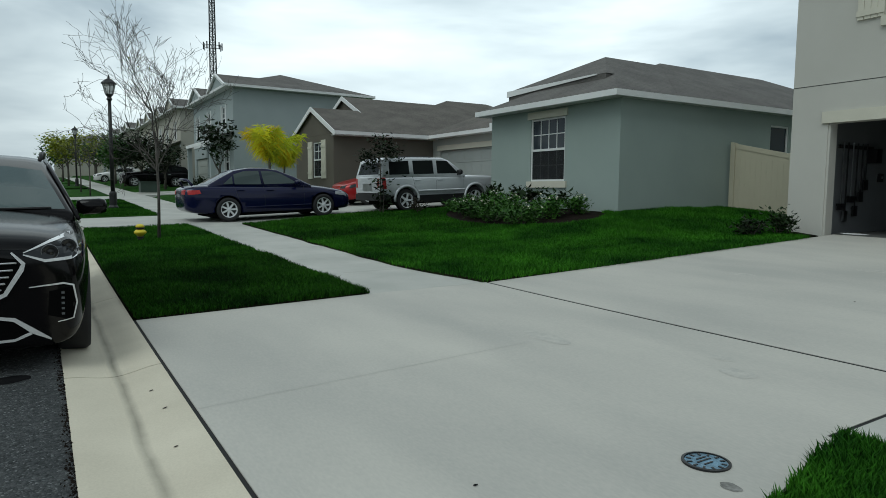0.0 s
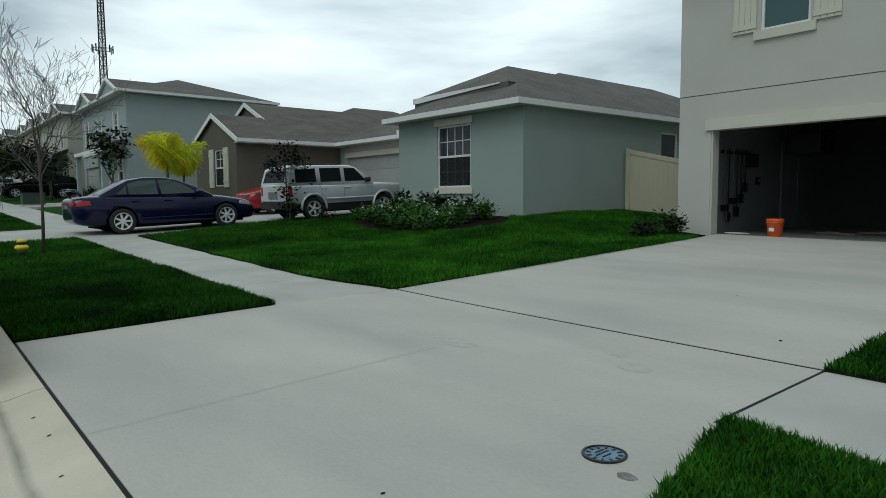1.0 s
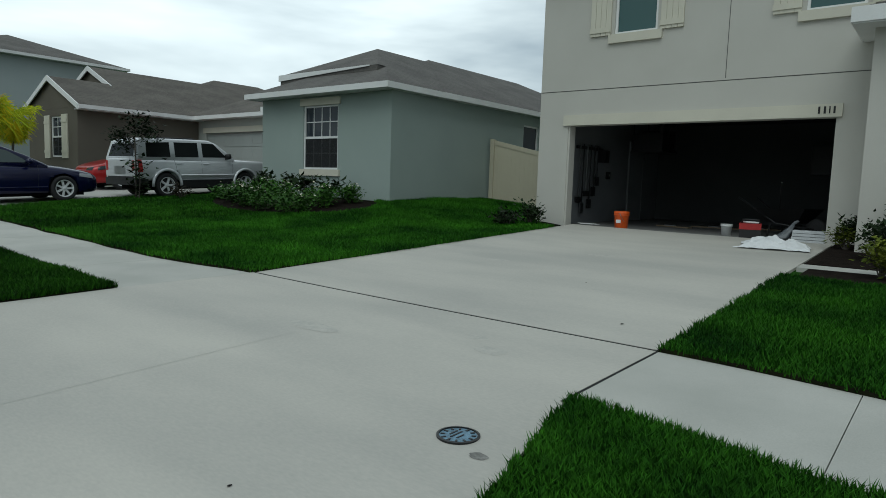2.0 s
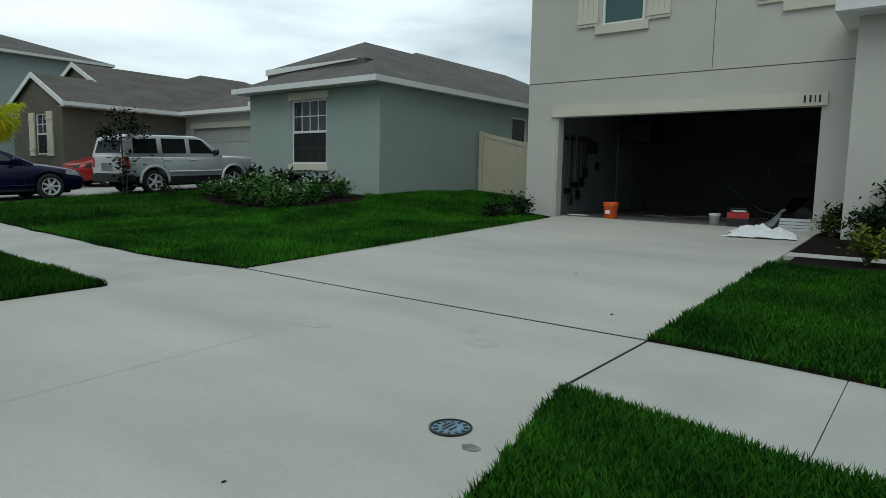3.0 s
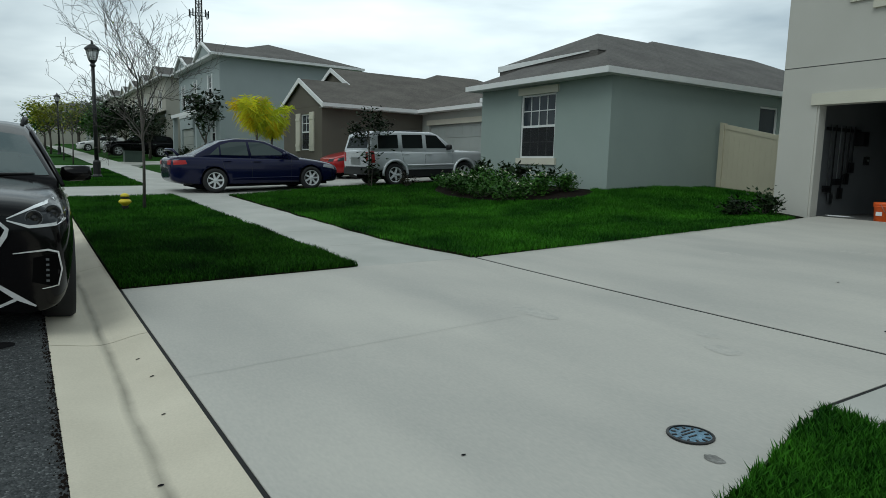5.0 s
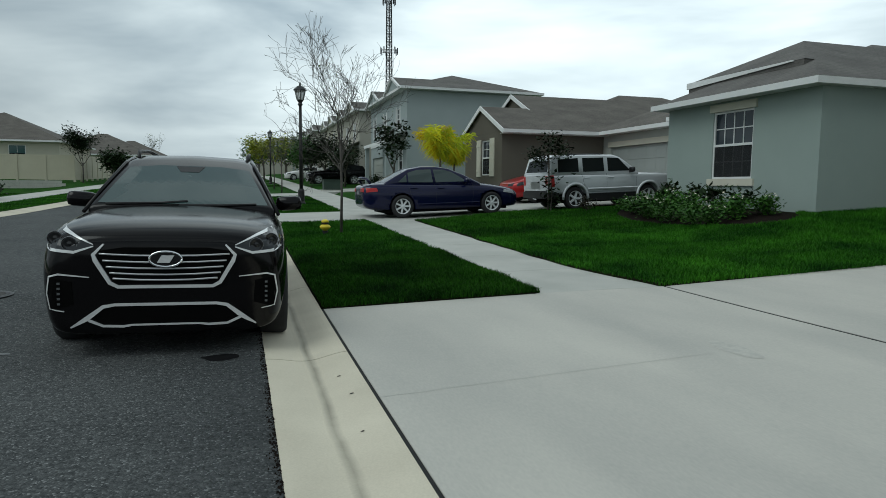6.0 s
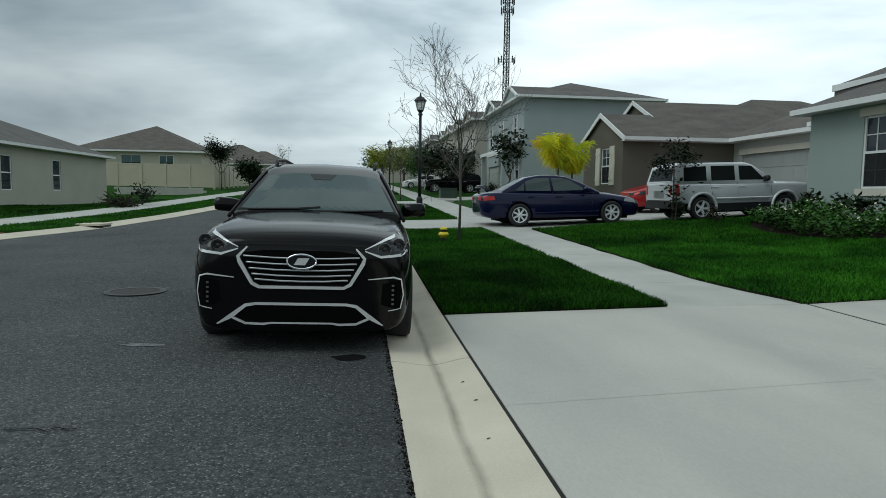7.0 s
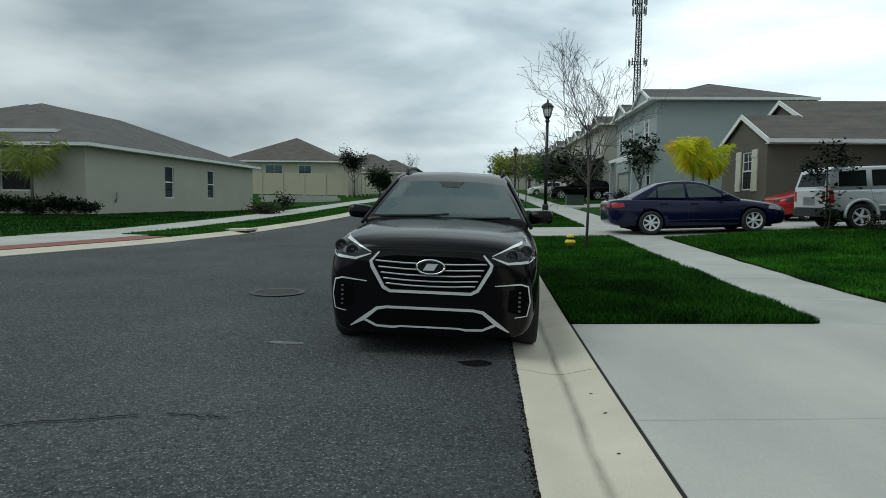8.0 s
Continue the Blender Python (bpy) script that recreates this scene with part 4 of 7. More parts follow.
def blades(name, x0, x1, y0, y1, count, high, wide, inside, label, seed):
    """Bent blades of grass, each two faces, over the part of the rectangle that inside() accepts."""
    rng = np.random.default_rng(seed)
    xs, ys = rng.uniform(x0, x1, count), rng.uniform(y0, y1, count)
    keep = np.array([inside(a, b) for a, b in zip(xs, ys)])
    xs, ys = xs[keep], ys[keep]
    n = len(xs)
    zs = np.array([land(a, b) for a, b in zip(xs, ys)]) + 0.008
    clump = np.array([noise.noise((a * 1.7, b * 1.7, 3.0)) for a, b in zip(xs, ys)])
    h = high * rng.uniform(0.55, 1.15, n) * (1 + 0.35 * clump)
    w = wide * rng.uniform(0.7, 1.2, n)
    a = rng.uniform(0, 2 * np.pi, n)
    lean = rng.uniform(0.15, 0.9, n) * h
    b = a + rng.uniform(-0.8, 0.8, n) + np.pi / 2
    base = np.stack([xs, ys, zs], 1)
    side = np.stack([np.cos(a) * w / 2, np.sin(a) * w / 2, np.zeros(n)], 1)
    mid = base + np.stack([np.cos(b) * lean * 0.35, np.sin(b) * lean * 0.35, h * 0.6], 1)
    tip = base + np.stack([np.cos(b) * lean, np.sin(b) * lean, h], 1)
    co = np.stack([base - side, base + side, mid + side * 0.8, mid - side * 0.8, tip], 1).reshape(-1, 3)
    me = bpy.data.meshes.new(name)
    k = np.arange(n) * 5
    loops = np.stack([k, k + 1, k + 2, k + 3, k + 3, k + 2, k + 4], 1).reshape(-1)
    me.vertices.add(len(co))
    me.vertices.foreach_set("co", co.reshape(-1))
    me.loops.add(len(loops))
    me.loops.foreach_set("vertex_index", loops)
    me.polygons.add(2 * n)
    starts = np.stack([np.arange(n) * 7, np.arange(n) * 7 + 4], 1).reshape(-1)
    me.polygons.foreach_set("loop_start", starts)
    me.update(calc_edges=True)
    me.validate()
    me.materials.append(BLADES)
    return tagged(new(name, me), label, "grass", kind="stuff")


BED = lambda x, y: ((x - 10.3) / 1.5) ** 2 + ((y - 12.9) / 2.55) ** 2 < 1 or (x > 10.6 and 11.2 < y < 16)
ragged = lambda x, y: 0.03 * noise.noise((x * 6, y * 6, 0))
clear_n = lambda x, y: x > lawn_edge(y) - 0.005 and y > 6.6 - 0.06 * ease(5.2, 7.0, x) + ragged(x, y) * 0.6 and not BED(x, y) and not (x > 11.6 and y > 10.85) and not (x > 12.7 and y < 7.45) and y < drive_next_edge(x)
blades("grass", 0.76, 3.35, -0.9, 1.72, 105000, 0.062, 0.0085, lambda x, y: y < flare(x) - 0.02 + ragged(x, y) and x < 3.14 + 0.2 * ease(0.2, 1.65, y) + ragged(y, x), "thick blades of dark green lawn grass", 1)
blades("grass", 0.76, 3.12, -4.0, -0.9, 20000, 0.065, 0.012, lambda x, y: True, "thick blades of dark green lawn grass", 8)
blades("grass", 4.40, 8.75, -3.2, 1.72, 120000, 0.066, 0.010, lambda x, y: x > lawn_edge(y) - 0.005 and y < DRIVE_Y0 - 0.015 + ragged(x, y), "thick blades of dark green lawn grass", 2)
blades("grass", 0.76, 3.16, 6.61, 10.5, 70000, 0.07, 0.010, lambda x, y: True, "thick blades of dark green verge grass", 3)
blades("grass", 0.76, 3.14, 10.5, 17.1, 45000, 0.07, 0.013, lambda x, y: True, "thick blades of dark green verge grass", 9)
blades("grass", 4.38, 12.0, 6.53, 12.0, 125000, 0.07, 0.012, clear_n, "thick blades of dark green lawn grass", 4)
blades("grass", 4.38, 11.7, 12.0, 18.2, 60000, 0.07, 0.016, clear_n, "thick blades of dark green lawn grass", 5)
blades("grass", 11.0, 15.9, 7.3, 10.85, 26000, 0.08, 0.014, clear_n, "tall dark grass between the houses", 6)
blades("grass", 0.76, 3.1, 21.4, 32.4, 25000, 0.07, 0.018, lambda x, y: True, "green verge grass beside the lamp", 7)
blades("grass", -10.0, -6.2, 15.7, 40.0, 60000, 0.06, 0.020, lambda x, y: kerb_x(y) - 1.97 < x < kerb_x(y) - 0.53, "green verge grass along the far kerb", 10)
blades("grass", -24.0, -9.5, 13.0, 34.0, 70000, 0.05, 0.024, lambda x, y: x < kerb_x(y) - 3.65 and not (x < -16.6 and y > 25.9), "green lawn grass before the grey house", 11)

# ---- beds ----
bm = bm_new()
rows = []
for i in range(15):
    ring = []
    for k in range(40):
        a, r = 2 * math.pi * k / 40, i / 14
        x, y = 10.2 + 1.35 * r * math.cos(a), 12.9 + 2.5 * r * math.sin(a)
        x = min(x, 11.6)
        ring.append(bm.verts.new((x, y, land(x, y) + 0.045 * (1 - r ** 4) + 0.016 + 0.015 * noise.noise((x * 9, y * 9, 1)))))
    rows.append(ring)
for a, b in zip(rows, rows[1:]):
    for k in range(40):
        bm.faces.new((a[k], a[(k + 1) % 40], b[(k + 1) % 40], b[k]))
bmesh.ops.remove_doubles(bm, verts=bm.verts, dist=1e-4)
single("flower_bed", bm, MULCH, HERE, "dark mulch bed under shrubs by the sage house", "flower bed", kind="structure", smooth=True)
single("flower_bed", sheet(bm_new(), 9.96, 12.72, -5, 1.62, 14, 24, 0.03, 0.06), MULCH, HERE, "dark mulch bed beside the garage", "flower bed", kind="structure")
single("flower_bed", sheet(bm_new(), 8.72, 9.58, -5, 1.5, 6, 24, 0.02, 0.06), MULCH, HERE, "narrow mulch bed in front of the path", "flower bed", kind="structure")
path = thing("garden_path", HERE, "narrow pale concrete path from the driveway to the porch", "path", kind="structure")
for k in range(5):
    part("slab", sheet(bm_new(), 9.6, 9.95, 1.66 - 1.3 * (k + 1), 1.655 - 1.3 * k - 0.01, 1, 3, 0.02), CONCRETE_WALK, path)


# ---- plants ----
LEAF = material("leaf_green", (0.06, 0.15, 0.02), 0.6, (0.018, 0.058, 0.009), 3.0, 20.0, 0.0, spec=0.12, spread=0.5)
LEAF_DARK = material("leaf_dark", (0.02, 0.04, 0.012), 0.65, (0.008, 0.017, 0.006), 3.0, 20.0, 0.0, spec=0.12, spread=0.5)
LEAF_RED = material("leaf_bronze", (0.035, 0.036, 0.016), 0.6, (0.018, 0.015, 0.009), 3.0, 20.0, 0.0, spec=0.12, spread=0.5)
LEAF_YELLOW = material("leaf_yellow", (0.78, 0.74, 0.03), 0.8, (0.56, 0.62, 0.03), 2.0, 20.0, 0.0, spec=0.2, spread=0.35)
LEAF_SPRING = material("leaf_spring", (0.42, 0.43, 0.04), 0.6, (0.18, 0.24, 0.025), 3.0, 20.0, 0.0, spec=0.12, spread=0.4)
LEAF_LIME = material("leaf_lime", (0.17, 0.20, 0.022), 0.6, (0.03, 0.055, 0.01), 3.0, 20.0, 0.0, spec=0.12, spread=0.4)
PETAL = material("petal_pale", (0.6, 0.58, 0.48), 0.6, (0.5, 0.48, 0.35), 3.0, 20.0, 0.0)
BARK = material("bark_grey", (0.12, 0.108, 0.088), 0.9, (0.06, 0.053, 0.044), 6.0, 50.0, 0.5, stretch=(3, 3, 0.6))
TWIG = material("twig_grey", (0.105, 0.095, 0.083), 0.9, (0.05, 0.045, 0.04), 5.0, 50.0, 0.3)


def leaves(name, spots, size, mat, parent, rng, droop=0.2, slim=0.5, label=""):
    """One folded leaf at each spot, turned at random."""
    n = len(spots)
    p = np.array(spots)
    a = rng.uniform(0, 2 * np.pi, n)
    up = rng.uniform(-0.6, 0.9, n) - droop
    s = size * rng.uniform(0.6, 1.3, n)
    way = np.stack([np.cos(a) * np.cos(up), np.sin(a) * np.cos(up), np.sin(up)], 1) * s[:, None]
    side = np.stack([-np.sin(a), np.cos(a), rng.uniform(-0.5, 0.5, n)], 1) * (s * slim / 2)[:, None]
    fold = np.zeros((n, 3))
    fold[:, 2] = -s * 0.10
    co = np.stack([p, p + way * 0.5 + side + fold, p + way, p + way * 0.5 - side + fold], 1).reshape(-1, 3)
    me = bpy.data.meshes.new(name)
    k = np.arange(n) * 4
    me.from_pydata(co.tolist(), [], np.concatenate([np.stack([k, k + 1, k + 2], 1), np.stack([k, k + 2, k + 3], 1)]).tolist())
    me.materials.append(mat)
    ob = new(name, me)
    ob.parent = parent
    return tagged(ob, label)


def grow(bm, p, way, length, radius, depth, rng, tips, spread=0.55, lift=0.25, kids=(2, 4), seg=5, shrink=0.68):
    """A limb and its forks; the ends go into tips."""
    pts, rad = [Vector(p)], [radius]
    w = Vector(way).normalized()
    n = 4 if depth > 1 else 3
    for i in range(n):
        w = (w + Vector(rng.normal(0, 0.19, 3)) + Vector((0, 0, lift * 0.12))).normalized()
        pts.append(pts[-1] + w * length / n)
        rad.append(max(radius * (1 - 0.5 * (i + 1) / n), 0.0034))
    tube(bm, pts, rad, seg if depth > 2 else max(3, seg - 2), cap=False)
    if depth <= 0:
        tips.extend(pts[1:])
        return
    if depth <= 2:
        tips.extend(pts[2:])
    for _ in range(int(rng.integers(*kids)) + (1 if depth > 2 else 0)):
        i = int(rng.integers(max(1, n - 2), n + 1))
        side = Vector(rng.normal(0, 1, 3))
        side = (side - w * side.dot(w)).normalized()
        grow(bm, pts[i], w + side * spread * rng.uniform(0.6, 1.3) + Vector((0, 0, lift)), length * shrink * rng.uniform(0.75, 1.15), rad[i] * 0.72, depth - 1, rng, tips, spread, lift, kids, seg, shrink)


def tree(x, y, name, label, seed, trunk, radius, limb, depth, leaf=None, leaf_size=0.1, per_tip=2, jitter=0.1, bark=BARK, spread=0.55, lift=0.25, kids=(2, 4), trim=1.0, shrink=0.68, low=0.72, leader=0.0, limbs=5, category="tree"):
    rng = np.random.default_rng(seed)
    t = thing(name, pose(x, y, land(x, y) - 0.03), label, category)
    bm = bm_new()
    tips = []
    pts = [Vector((0, 0, 0)), Vector((0.02, 0.01, trunk * 0.5)), Vector((0.0, 0.03, trunk))]
    tube(bm, pts, [radius * 1.25, radius, radius * 0.85], 8)
    part("trunk", bm, bark, t, "thin upright trunk", smooth=True)
    bm = bm_new()
    for k in range(limbs):
        a = 2 * math.pi * k / limbs + rng.uniform(0, 0.8)
        z = trunk * rng.uniform(low, 1.0)
        grow(bm, (0, 0.02, z), (math.cos(a) * spread, math.sin(a) * spread, 0.9), limb * rng.uniform(0.8, 1.15), radius * 0.55, depth, rng, tips, spread, lift, kids, 5, shrink)
    if leader:
        grow(bm, (0, 0.03, trunk), (0.05, 0, 1.0), leader, radius * 0.7, depth, rng, tips, spread * 0.8, lift, kids, 5, shrink)
    part("branchwork", bm, bark if leaf is not None else TWIG, t, "fine forking limbs", kind="stuff")
    if leaf is not None:
        spots = []
        for p in tips:
            for _ in range(per_tip):
                if rng.uniform() < trim:
                    spots.append(tuple(p + Vector(rng.normal(0, jitter, 3))))
        leaves("crown", spots, leaf_size, leaf, t, rng, label="loose crown of small leaves")
    return t


tree(2.03, 13.95, "tree", "bare young street tree with dark grey fine twigs", 47, 1.95, 0.026, 1.02, 4, LEAF_LIME, 0.05, 1, 0.03, TWIG, 0.6, 0.16, (2, 4), 0.06, 0.74, 0.62, 1.15, 8)
tree(8.72, 17.6, "tree", "slim young tree with sparse dark bronze leaves", 12, 1.75, 0.024, 0.5, 2, LEAF_DARK, 0.13, 5, 0.11, BARK, 1.0, 0.0, (2, 4))
rng = np.random.default_rng(77)
low_tree = thing("shrub", pose(8.76, 17.5, land(8.76, 17.5)), "leggy dark shrub at the foot of the young tree", "shrub")
part("stem", tubed([(0, 0, 0), (0.03, 0, 0.5), (0, 0.02, 1.0)], [0.02, 0.015, 0.008], 6), BARK, low_tree)
leaves("foliage", [(rng.normal(0, 0.16), rng.normal(0, 0.16), rng.uniform(0.2, 1.2)) for _ in range(120)], 0.17, LEAF_DARK, low_tree, rng)
tree(7.9, 34.5, "tree", "young magnolia with sparse large dark leaves", 13, 1.3, 0.05, 1.25, 3, LEAF_DARK, 0.32, 2, 0.14, BARK, 0.28, 0.5, (2, 3), 0.7)
tree(2.0, 60, "tree", "street tree with yellow-green spring leaves", 14, 1.9, 0.07, 1.5, 3, LEAF_SPRING, 0.30, 4, 0.28, BARK, 0.75, 0.3, (2, 4), 0.7)
tree(2.1, 44, "tree", "thin young street tree almost without leaves", 15, 1.9, 0.035, 0.9, 3, LEAF_LIME, 0.16, 1, 0.1, TWIG, 0.5, 0.3, (2, 4), 0.3)
tree(7.2, 47.0, "tree", "dense dark green tree by the driveway", 17, 1.2, 0.08, 1.0, 3, LEAF_DARK, 0.26, 2, 0.25, BARK, 0.7, 0.2, (2, 4))
tree(5.9, 66, "tree", "leafy green tree down the street", 18, 1.8, 0.09, 1.3, 3, LEAF, 0.32, 1, 0.3, BARK, 0.7, 0.2, (2, 4))
tree(2.1, 78, "tree", "leafy street tree far down the street", 19, 1.8, 0.09, 1.3, 3, LEAF, 0.36, 2, 0.3, BARK, 0.7, 0.2, (2, 4))
tree(5.7, 86, "tree", "leafy green tree far down the street", 20, 1.8, 0.1, 1.6, 3, LEAF, 0.45, 2, 0.4, BARK, 0.7, 0.2, (2, 4))
for i, (x, y, h, mat, lab) in enumerate(((6.4, 52.0, 1.6, LEAF_DARK, "dark leafy tree before a house down the street"), (5.9, 58.0, 1.5, LEAF, "bushy green tree before a house down the street"), (6.6, 74.0, 2.0, LEAF, "green tree down the street"), (6.2, 96.0, 2.2, LEAF_DARK, "dark green tree far down the street"))):
    tree(x, y, "tree", lab, 140 + i, h, 0.09, 1.25, 3, mat, 0.34, 3, 0.3, BARK, 0.65, 0.25, (2, 4))
tree(2.2, 37.5, "tree", "thin young street tree with few leaves", 151, 1.8, 0.03, 0.8, 3, LEAF_LIME, 0.12, 1, 0.1, TWIG, 0.45, 0.3, (2, 4), 0.4)
tree(-11.3, 55.0, "tree", "thin young tree with small dark leaves by the fence", 21, 1.5, 0.05, 1.3, 3, LEAF_DARK, 0.22, 6, 0.22, BARK, 0.4, 0.5, (2, 4), 0.8)
tree(-9.9, 60.0, "tree", "dense dark green bushy tree by the fence", 22, 0.6, 0.08, 0.9, 3, LEAF_DARK, 0.3, 6, 0.3, BARK, 0.6, 0.3, (2, 4))
tree(-9.4, 82.0, "tree", "bare slender tree far across the road", 23, 2.6, 0.05, 1.3, 3, LEAF_LIME, 0.2, 1, 0.1, TWIG, 0.4, 0.5, (2, 4), 0.3)


def palm(x, y, label, seed, trunk, fronds, length, mats, lean=(0, 0), limb_rad=0.06, steep=(0.75, 1.55), dense=13):
    """A young feather palm: a slim trunk and arching fronds with many fine hanging leaflets."""
    rng = np.random.default_rng(seed)
    t = thing("palm", pose(x, y, land(x, y) - 0.03), label, "palm")
    top = Vector((lean[0], lean[1], trunk))
    part("trunk", tubed([(0, 0, 0), tuple(top * 0.5), tuple(top)], [limb_rad * 1.3, limb_rad, limb_rad * 0.8], 10), BARK, t, "slim ringed trunk", smooth=True)
    for f in range(fronds):
        a = 2 * math.pi * f / fronds + rng.uniform(-0.3, 0.3)
        up = rng.uniform(*steep)
        ln = length * rng.uniform(0.75, 1.1)
        out = Vector((math.cos(a), math.sin(a), 0))
        pts = []
        for i in range(11):
            u = i / 10
            pts.append(top + out * ln * (u * math.cos(up) + 0.30 * u * u) + Vector((0, 0, ln * (u * math.sin(up) - 0.36 * u ** 2.6))))
        bm = tubed(pts, [0.015 - 0.0013 * i for i in range(11)], 4)
        side = Vector((-math.sin(a), math.cos(a), 0))
        for i in range(1, 11):
            for q in range(dense):
                u = (q + rng.uniform(0, 1)) / dense
                p = pts[i - 1].lerp(pts[i], u)
                ll = ln * 0.36 * math.sin(math.pi * min(0.95, (i - 1 + u) / 10 * 0.85 + 0.1)) * rng.uniform(0.5, 1.2)
                for s in (-1, 1):
                    w = (side * s * rng.uniform(0.15, 1.0) + out * rng.uniform(-0.35, 0.9) + Vector((0, 0, rng.uniform(-0.9, 0.8)))).normalized()
                    e = p + w * ll + Vector((0, 0, -0.4 * ll))
                    wd = out * 0.0034
                    v = [bm.verts.new(p - wd), bm.verts.new(p + wd), bm.verts.new(p.lerp(e, 0.55) + wd + Vector((0, 0, 0.08 * ll))), bm.verts.new(e)]
                    bm.faces.new(v)
        part("frond", bm, mats[int(rng.integers(len(mats)))], t, "feathery arching frond")
    return t


LEAF_GOLD = material("leaf_gold", (0.80, 0.62, 0.02), 0.8, (0.66, 0.56, 0.02), 2.0, 20.0, 0.0, spec=0.2, spread=0.3)
LEAF_YGREEN = material("leaf_yellow_green", (0.55, 0.60, 0.03), 0.8, (0.36, 0.46, 0.03), 2.0, 20.0, 0.0, spec=0.2, spread=0.3)
palm(7.85, 25.6, "young palm with feathery yellowing fronds", 31, 1.8, 12, 1.85, (LEAF_YELLOW, LEAF_GOLD, LEAF_GOLD, LEAF_YELLOW, LEAF_YGREEN), (-0.05, 0), 0.055, (0.95, 1.55), 11)
palm(8.4, 25.9, "smaller young palm with feathery yellow-green fronds", 32, 1.5, 9, 1.25, (LEAF_YELLOW, LEAF_GOLD, LEAF_YGREEN), (0.12, 0), 0.045, (0.85, 1.55), 11)
PALM_LIME = material("palm_lime", (0.36, 0.40, 0.10), 0.7, (0.20, 0.25, 0.06), 2.0, 20.0, 0.0, spec=0.25, spread=0.4)
palm(-18.2, 25.0, "slender palm with thin olive fronds by the grey house", 33, 1.7, 9, 2.2, (PALM_LIME,), dense=6)
palm(-20.2, 24.6, "slender palm with thin olive fronds by the grey house", 34, 1.5, 9, 1.7, (PALM_LIME,), dense=6)


def shrub(x, y, w, h, label, seed, mat, count, size, slim=0.5, flowers=0, base=None):
    """A shrub of forking stems and many single leaves, uneven in outline."""
    rng = np.random.default_rng(seed)
    s = thing("shrub", pose(x, y, (land(x, y) if base is None else base) - 0.01), label, "shrub")
    bm = bm_new()
    spots = []
    for k in range(11):
        a, r = rng.uniform(0, 2 * math.pi), rng.uniform(0.2, 1.0) ** 0.7
        tip = Vector((math.cos(a) * w * r, math.sin(a) * w * r, h * (1.05 - 0.4 * r * r) * rng.uniform(0.75, 1.15)))
        midp = Vector((tip.x * 0.4, tip.y * 0.4, tip.z * 0.55))
        tube(bm, [(0, 0, 0), tuple(midp), tuple(tip)], [0.012, 0.009, 0.004], 4)
        for _ in range(count // 11):
            u = rng.uniform(0.3, 1.05) ** 0.8
            p = midp.lerp(tip, (u - 0.4) / 0.6) if u > 0.4 else midp * (u / 0.4)
            p = p + Vector(rng.normal(0, 0.16 * w, 3))
            p.z = max(p.z, 0.05)
            spots.append(tuple(p))
    part("branchwork", bm, BARK, s, "thin brown stems", kind="stuff")
    leaves("foliage", spots, size, mat, s, rng, 0.0, slim)["kind"] = "stuff"
    if flowers:
        tops = sorted(spots, key=lambda p: -p[2])[: flowers * 4 : 4]
        tagged(leaves("blossom", [(p[0], p[1], p[2] + 0.03) for p in tops], 0.06, PETAL, s, rng, 0, 0.8, "small pale flowers"), kind="stuff")
    return s


for i, (x, y, w, h) in enumerate(((9.25, 11.5, 0.5, 0.40), (9.15, 12.4, 0.55, 0.44), (9.25, 13.3, 0.5, 0.42), (9.5, 14.2, 0.5, 0.42), (10.0, 11.3, 0.5, 0.46), (10.0, 12.3, 0.55, 0.5), (10.0, 13.3, 0.5, 0.46), (10.6, 11.3, 0.42, 0.46), (10.4, 14.3, 0.5, 0.46), (9.9, 14.9, 0.45, 0.4))):
    shrub(x, y, w, h * 0.88, "low broad-leaved green shrub with pale tips", 50 + i, LEAF, 720, 0.095, 0.5, 12)
for i, (x, y) in enumerate(((10.9, 12.2), (10.9, 13.1), (11.0, 14.0), (10.9, 14.9))):
    shrub(x, y, 0.3, 0.6, "taller dark broad-leaved shrub against the wall", 70 + i, LEAF_DARK, 120, 0.2, 0.45)
shrub(12.0, 7.16, 0.42, 0.42, "small dark shrub at the corner of the house", 80, LEAF_DARK, 420, 0.10)
shrub(11.4, 7.3, 0.36, 0.34, "small dark shrub at the corner of the house", 81, LEAF_DARK, 330, 0.10)
shrub(9.3, 16.3, 0.3, 0.4, "small dull shrub beside the next driveway", 82, LEAF_RED, 150, 0.1)
shrub(12.2, 1.15, 0.36, 0.55, "bronze-green shrub beside the garage", 83, LEAF_DARK, 992, 0.09)
shrub(12.0, 1.4, 0.26, 0.42, "shrub with lime-yellow tips beside the garage", 84, LEAF_LIME, 420, 0.085)
shrub(10.9, 0.7, 0.42, 0.58, "dark bronze shrub in the mulch bed", 85, LEAF_DARK, 992, 0.09)
shrub(11.6, 0.5, 0.45, 0.9, "dark bronze shrub in the mulch bed", 86, LEAF_DARK, 992, 0.09)
shrub(9.3, 0.7, 0.3, 0.46, "lime-yellow variegated shrub in front of the path", 87, LEAF_LIME, 520, 0.08)
shrub(9.25, 0.1, 0.3, 0.6, "dark thin shrub in front of the path", 88, LEAF_DARK, 260, 0.1)
for i in range(10):
    shrub(-15.9 - 0.62 * i, 24.9 - 0.2 * (i % 2), 0.5, 0.62 + 0.06 * (i % 3), "dark leafy shrub along the grey house", 90 + i, LEAF_DARK, 640, 0.16)
for i, (x, y) in enumerate(((8.9, 41.2), (8.8, 43.0), (8.9, 45.6), (7.9, 27.3), (8.6, 28.6), (8.6, 55.0), (8.5, 58.0), (8.8, 61.5), (8.9, 73.0), (8.9, 77.0))):
    shrub(x, y, 0.6, 0.7, "dark clipped shrub in front of a house", 110 + i, LEAF_DARK, 260, 0.16)
